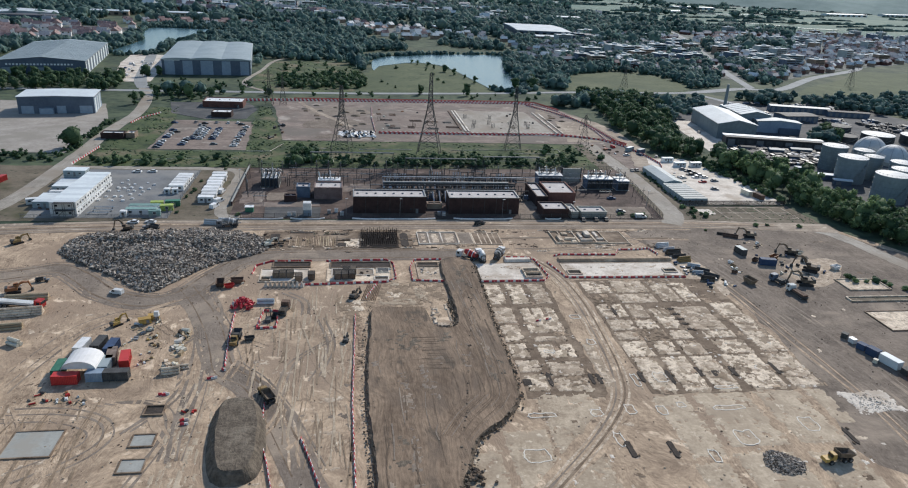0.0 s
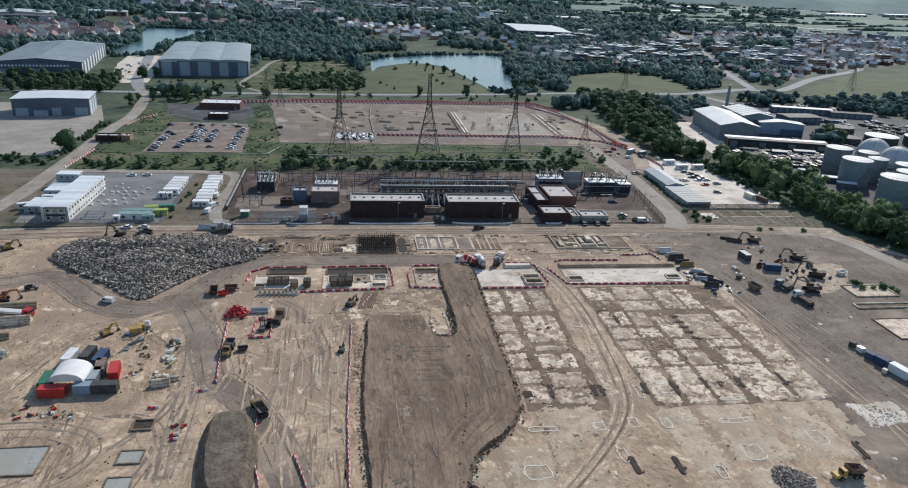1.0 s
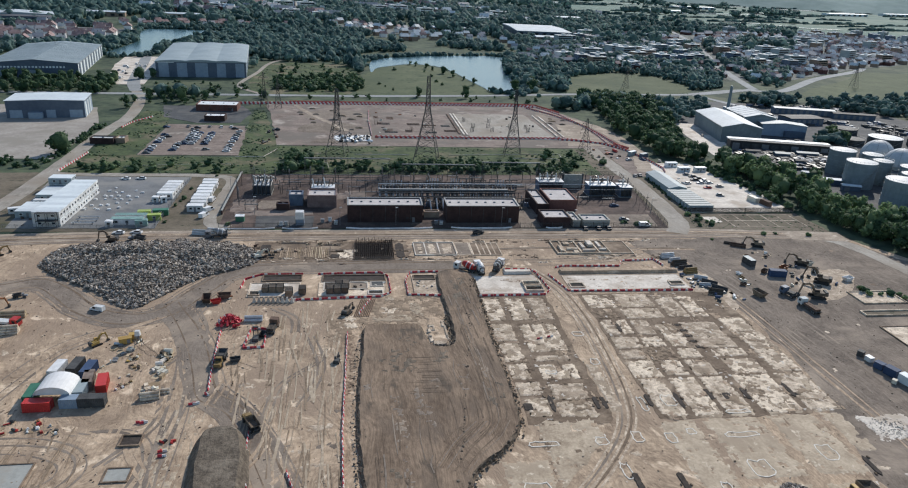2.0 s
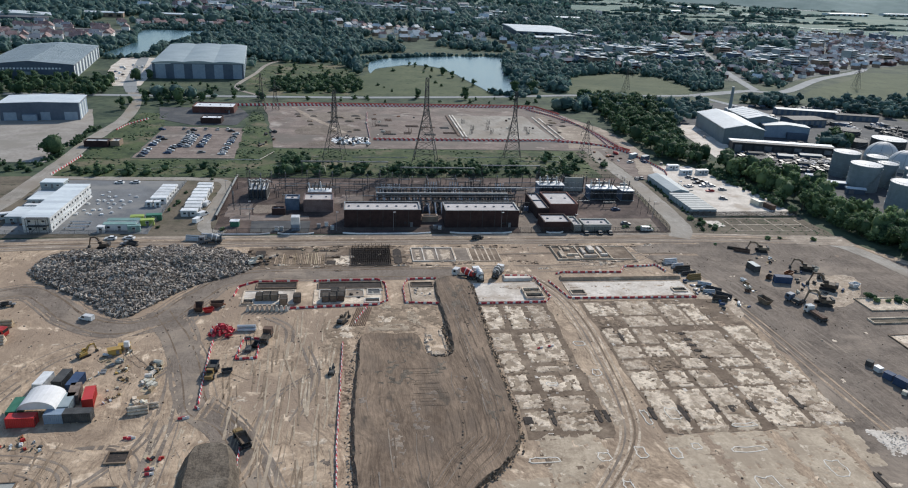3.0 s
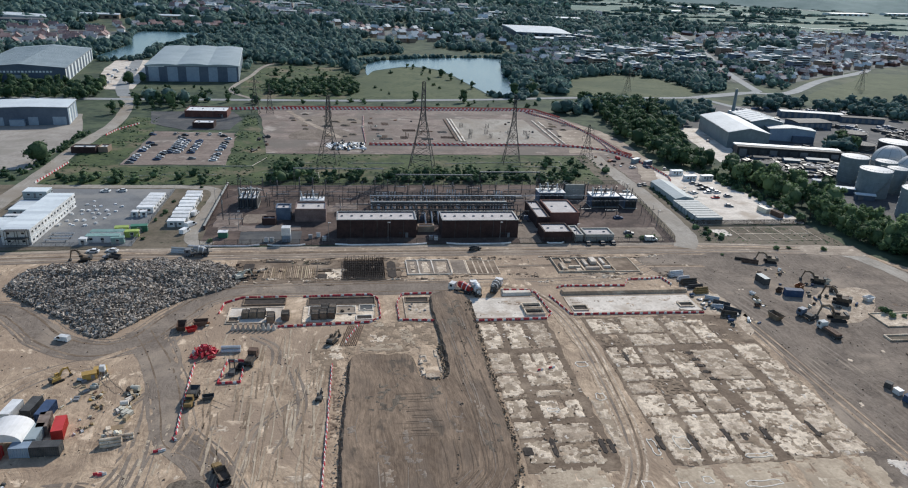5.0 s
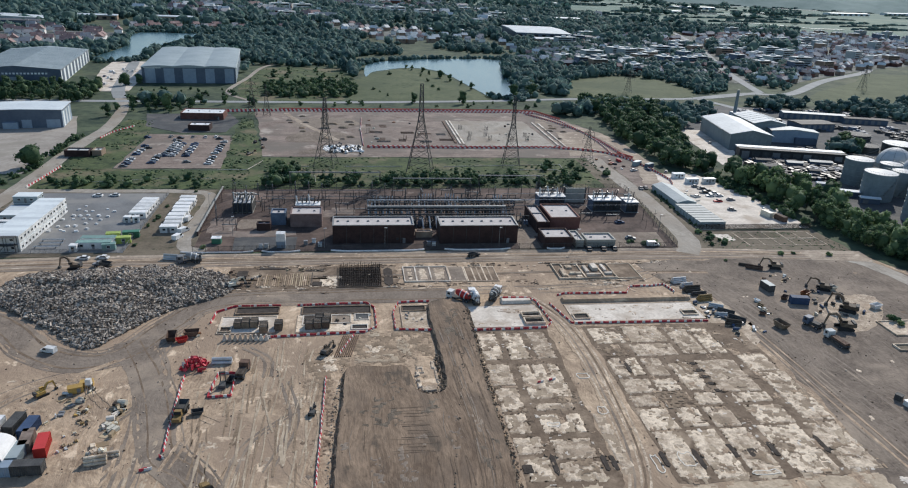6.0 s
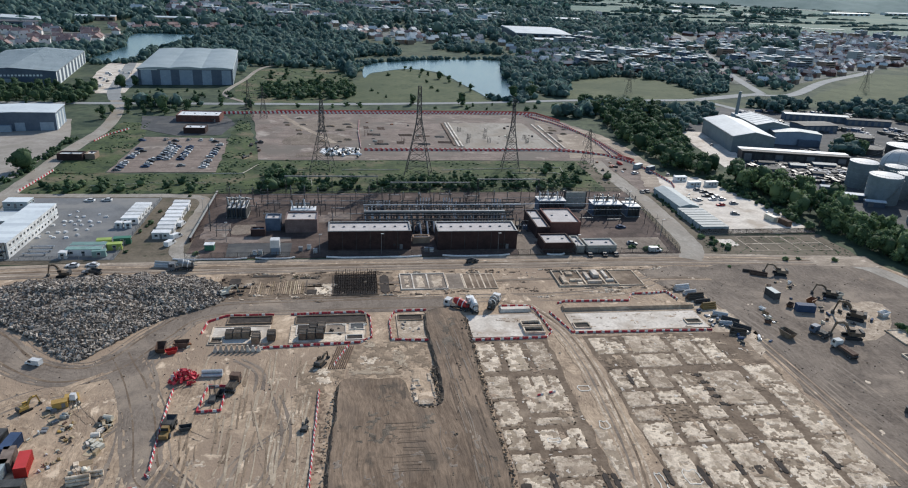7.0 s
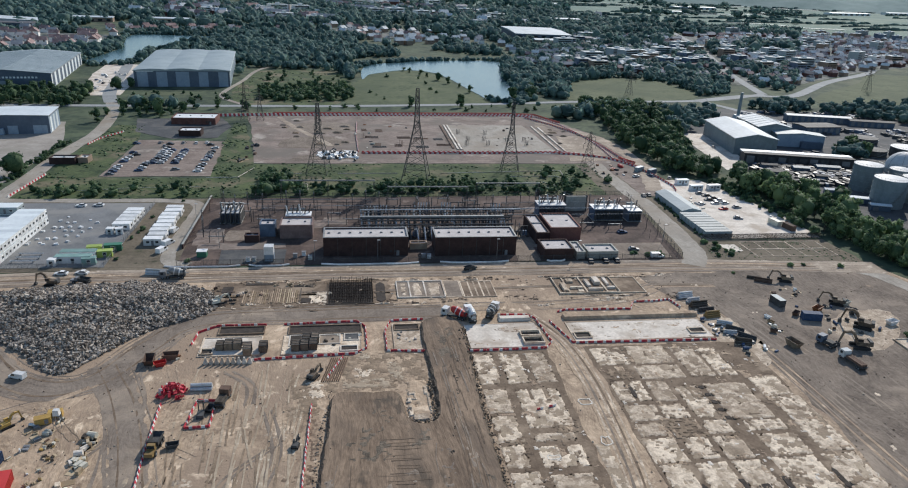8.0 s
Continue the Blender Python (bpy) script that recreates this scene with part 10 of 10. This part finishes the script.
plant([(104, 384), (146, 376), (150, 410), (116, 412)], 6, 2, 4, 0.5, "green shrub beneath the pylons", True)
plant([(-175, 366), (-148, 366), (-148, 384), (-230, 388), (-230, 372)], 4.4, 1.6, 3.4, 0.6, "dense dark hedge bush", True)
plant([(-153, 388), (-148, 388), (-149, 470), (-154, 470)], 2.8, 1.3, 2.4, 0.8, "dense dark hedge bush", True)
plant([(-200, 300), (-152, 300), (-152, 330), (-200, 330)], 6, 2, 4, 0.4, "dusty green roadside bush", True)
plant([(157, 300), (160.5, 300), (163, 345), (166, 372), (158, 345)], 2.6, 0.6, 1.3, 0.6, "dusty green roadside bush", True)
plant([(156, 284), (166, 284), (160, 301), (155, 300)], 3, 1, 2.2, 0.7, "dusty green bush on the overgrown plot", True)
plant([(-73, 286), (-68, 286), (-69, 350), (-73, 352)], 5, 0.9, 1.9, 0.5, "dusty bush on the verge", True)
plant([(118, 285), (138, 285), (140, 290), (120, 290)], 3, 1.2, 2.2, 0.5, "dusty green bush inside the fence", True)
plant([(178, 211), (200, 206), (196, 216), (182, 217)], 3, 1.2, 2.4, 0.7, "green bush on the old concrete base", True)
plant([(213, 306), (218, 306), (218, 372), (205, 394), (202, 390)], 4, 2, 4, 0.7, "green bush at the foot of the tree belt", True)
for p in ((153, 268), (-63, 358), (-47, 287), (200, 272), (186, 274), (180, 274)):
    tree(p[0], p[1], rnd.uniform(0.9, 1.7), "lone dusty bush beside the road", True)
plant(smooth_loop([(-66, 640), (-62, 676), (-34, 690), (2, 702), (14, 660), (8, 624), (-44, 620)], 2), 7.2, 3.6, 6.4, 0.85, "green shrub in the rough meadow", True)
plant(smooth_loop([(-76, 700), (-78, 780), (-20, 795), (6, 760), (0, 700)], 2), 16, 2, 4, 0.45, "green shrub in the rough meadow", True)
plant([(20, 620), (30, 740), (60, 790), (100, 740), (118, 660), (110, 625)], 22, 1.5, 3, 0.35, "small bush in the meadow", True)
for i in range(9):
    a = i / 8
    tree(68 + 58 * a + rnd.uniform(-3, 3), 815 - 170 * a + 22 * math.sin(a * 3.1) + rnd.uniform(-3, 3), rnd.uniform(4, 8), "green tree on the pond's shore")

tagged(FAR_GREEN["crown"].obj("tree_belt", LEAF), "leafy green tree belts and bushes behind the compound", "trees", kind="stuff")
tagged(FAR_GREEN["trunk"].obj("tree_belt_trunks", BARK), "brown trunks of the tree belts", "trees", kind="stuff")

# woods too far off to tell the trees apart; leaf colour carries distance haze
LANDS = [[(-62, 556), (188, 572), (188, 640), (150, 662), (-62, 606)], [(6, 604), (14, 770), (60, 830), (110, 815), (134, 720), (134, 640), (124, 606)], [(-186, 588), (-70, 596), (-86, 680), (-186, 680)], smooth_loop([(-84, 606), (-84, 780), (-20, 806), (10, 760), (2, 606)], 2), smooth_loop([(205, 645), (250, 770), (330, 790), (350, 700), (300, 645)], 2), smooth_loop([(440, 620), (470, 690), (600, 800), (680, 880), (780, 850), (760, 760), (620, 690), (520, 630)], 2), POND, POND_WEST, POND_SMALL, [(-226, 950), (-168, 1085), (-146, 1165), (-200, 1165), (-235, 1000)], [(-330, 540), (-150, 560), (-165, 850), (-350, 850)], [(-180, 660), (-86, 660), (-104, 850), (-200, 850)], [(270, 1210), (395, 1210), (390, 1410), (270, 1400)], [(230, 380), (470, 380), (470, 620), (280, 620), (240, 470)]]
LINES = [((-60, 595), (119, 618)), ((119, 618), (330, 655)), ((330, 655), (450, 695)), ((450, 695), (560, 800)), ((560, 800), (700, 910)), ((-92, 640), (-78, 806)), ((-420, 575), (-60, 595)), *ROADS]
cells = {}
for p in TAKEN:
    cells.setdefault((int(p[0] // 40), int(p[1] // 40)), []).append(p)


def clear(p, room):
    cx, cy = int(p[0] // 40), int(p[1] // 40)
    for i in (-1, 0, 1):
        for j in (-1, 0, 1):
            for q in cells.get((cx + i, cy + j), ()):
                if math.dist(p, (q[0] + 4, q[1] + 4)) < room:
                    return False
    return True


rnd = random.Random(9)
for nm, r0, r1, count, s0, s1, parts_each, lvl in (("woodland", 590, 1250, 20000, 2.6, 4.8, 9, 1), ("woodland_far", 1250, 2300, 13000, 4.5, 8.0, 7, 1), ("woodland_distant", 2300, 4300, 5600, 8, 15, 6, 1)):
    g = Geo()
    for k in range(count):
        a = radians(rnd.uniform(-47, 33)) - 0.0
        r = math.sqrt(rnd.uniform(r0 * r0, r1 * r1))
        x, y = r * math.sin(a), r * math.cos(a)
        wood = noise.noise((x * 0.004, y * 0.004, 1)) + 0.5 * noise.noise((x * 0.015, y * 0.015, 2))
        town = inside((x, y), TOWN)
        limit = -0.34 if y < 1250 else -0.5
        if town or inside((x, y), ESTATE_W) or inside((x, y), ESTATE_C) or inside((x, y), ESTATE_D) or inside((x, y), LAKESIDE):
            limit = -0.3 if town else 0.12
        if y > 1700 and x > 650 + 0.12 * (y - 1700):
            limit = 0.34
        elif y > 1900:
            limit = -0.3
        if wood < limit or y < 560:
            continue
        p = (x, y)
        if any(inside(p, q) for q in LANDS) or not clear(p, 6.5 if town else 8 + s1) or any(near_line(p, u, v) < 5 + s1 for u, v in LINES):
            continue
        s = (s0 * 0.6 + (s1 * 1.15 - s0 * 0.6) * rnd.random() ** 1.4) * (1 + 0.35 * noise.noise((x * 0.02, y * 0.02, 8)))
        c = (x, y, s * rnd.uniform(0.7, 1.05))
        flat = rnd.uniform(0.7, 1.3) if s1 < 9 else 0.55
        g.blob(c, s, flat, 0.42, k * 3, 1)
        for q in range(parts_each):
            d = Vector((rnd.gauss(0, 1), rnd.gauss(0, 1), abs(rnd.gauss(0.3, 0.7)))).normalized()
            p = Vector(c) + Vector((d.x, d.y, d.z * flat)) * s * rnd.uniform(0.85, 1.15)
            u = d.orthogonal().normalized() * s * rnd.uniform(0.22, 0.42)
            w = d.cross(u).normalized() * s * rnd.uniform(0.2, 0.4) + d * s * 0.15
            g.add([p - u - w, p + u - w, p + u * 0.6 + w, p - u * 0.6 + w], [(0, 1, 2, 3)])
    tagged(g.obj(nm, LEAF_HAZED), "haze-tinted green woodland with uneven crowns", "woodland", kind="stuff")
rnd = random.Random(10)
g = Geo()
for k in range(1500):
    t = rnd.random() * 6.283
    ring = rnd.choice((POND, POND, POND_WEST))
    q = rnd.choice(ring)
    nx, ny = q[0] + rnd.gauss(0, 7), q[1] + rnd.gauss(0, 7)
    if inside((nx, ny), POND) or inside((nx, ny), POND_WEST) or (ring is POND and ny < 830 and nx < 130):
        continue
    s = rnd.uniform(1.6, 3.6)
    g.blob((nx, ny, s * 0.6), s, 0.9, 0.38, k)
tagged(g.obj("shore_woodland", LEAF_HAZED), "haze-tinted green bushes along the water's edge", "woodland", kind="stuff")

# trees round the works
rnd = random.Random(47)
g = Geo()
for ring, n in (([(405, 590), (425, 606), (455, 625), (520, 632), (620, 688), (650, 660), (560, 590), (490, 545), (450, 565)], 240), ([(366, 590), (360, 622), (400, 640), (424, 628), (404, 600)], 60), ([(236, 500), (262, 530), (300, 560), (310, 590), (262, 592), (246, 540)], 70), ([(322, 440), (338, 440), (340, 462), (326, 466)], 16), ([(425, 400), (470, 420), (475, 520), (455, 525)], 60)):
    k = 0
    while k < n:
        x, y = rnd.uniform(min(p[0] for p in ring), max(p[0] for p in ring)), rnd.uniform(min(p[1] for p in ring), max(p[1] for p in ring))
        if not inside((x, y), ring):
            continue
        k += 1
        s = rnd.uniform(2.2, 4.6)
        for q in range(4):
            c = (x + rnd.gauss(0, s * 0.45), y + rnd.gauss(0, s * 0.45), s * rnd.uniform(0.5, 1.9))
            r = s * rnd.uniform(0.45, 0.8)
            g.blob(c, r, 0.9, 0.4, 4 * k + q)
            for e in range(5):
                d = Vector((rnd.gauss(0, 1), rnd.gauss(0, 1), rnd.gauss(0.2, 0.8))).normalized()
                p = Vector(c) + d * r * rnd.uniform(0.9, 1.25)
                u = d.orthogonal().normalized() * r * rnd.uniform(0.12, 0.3)
                w = d.cross(u).normalized() * r * rnd.uniform(0.12, 0.25) + d * r * 0.15
                g.add([p - u - w, p + u - w, p + u * 0.6 + w, p - u * 0.6 + w], [(0, 1, 2, 3)])
tagged(g.obj("works_woodland", LEAF_HAZED), "haze-tinted green trees round the works and pasture", "woodland", kind="stuff")
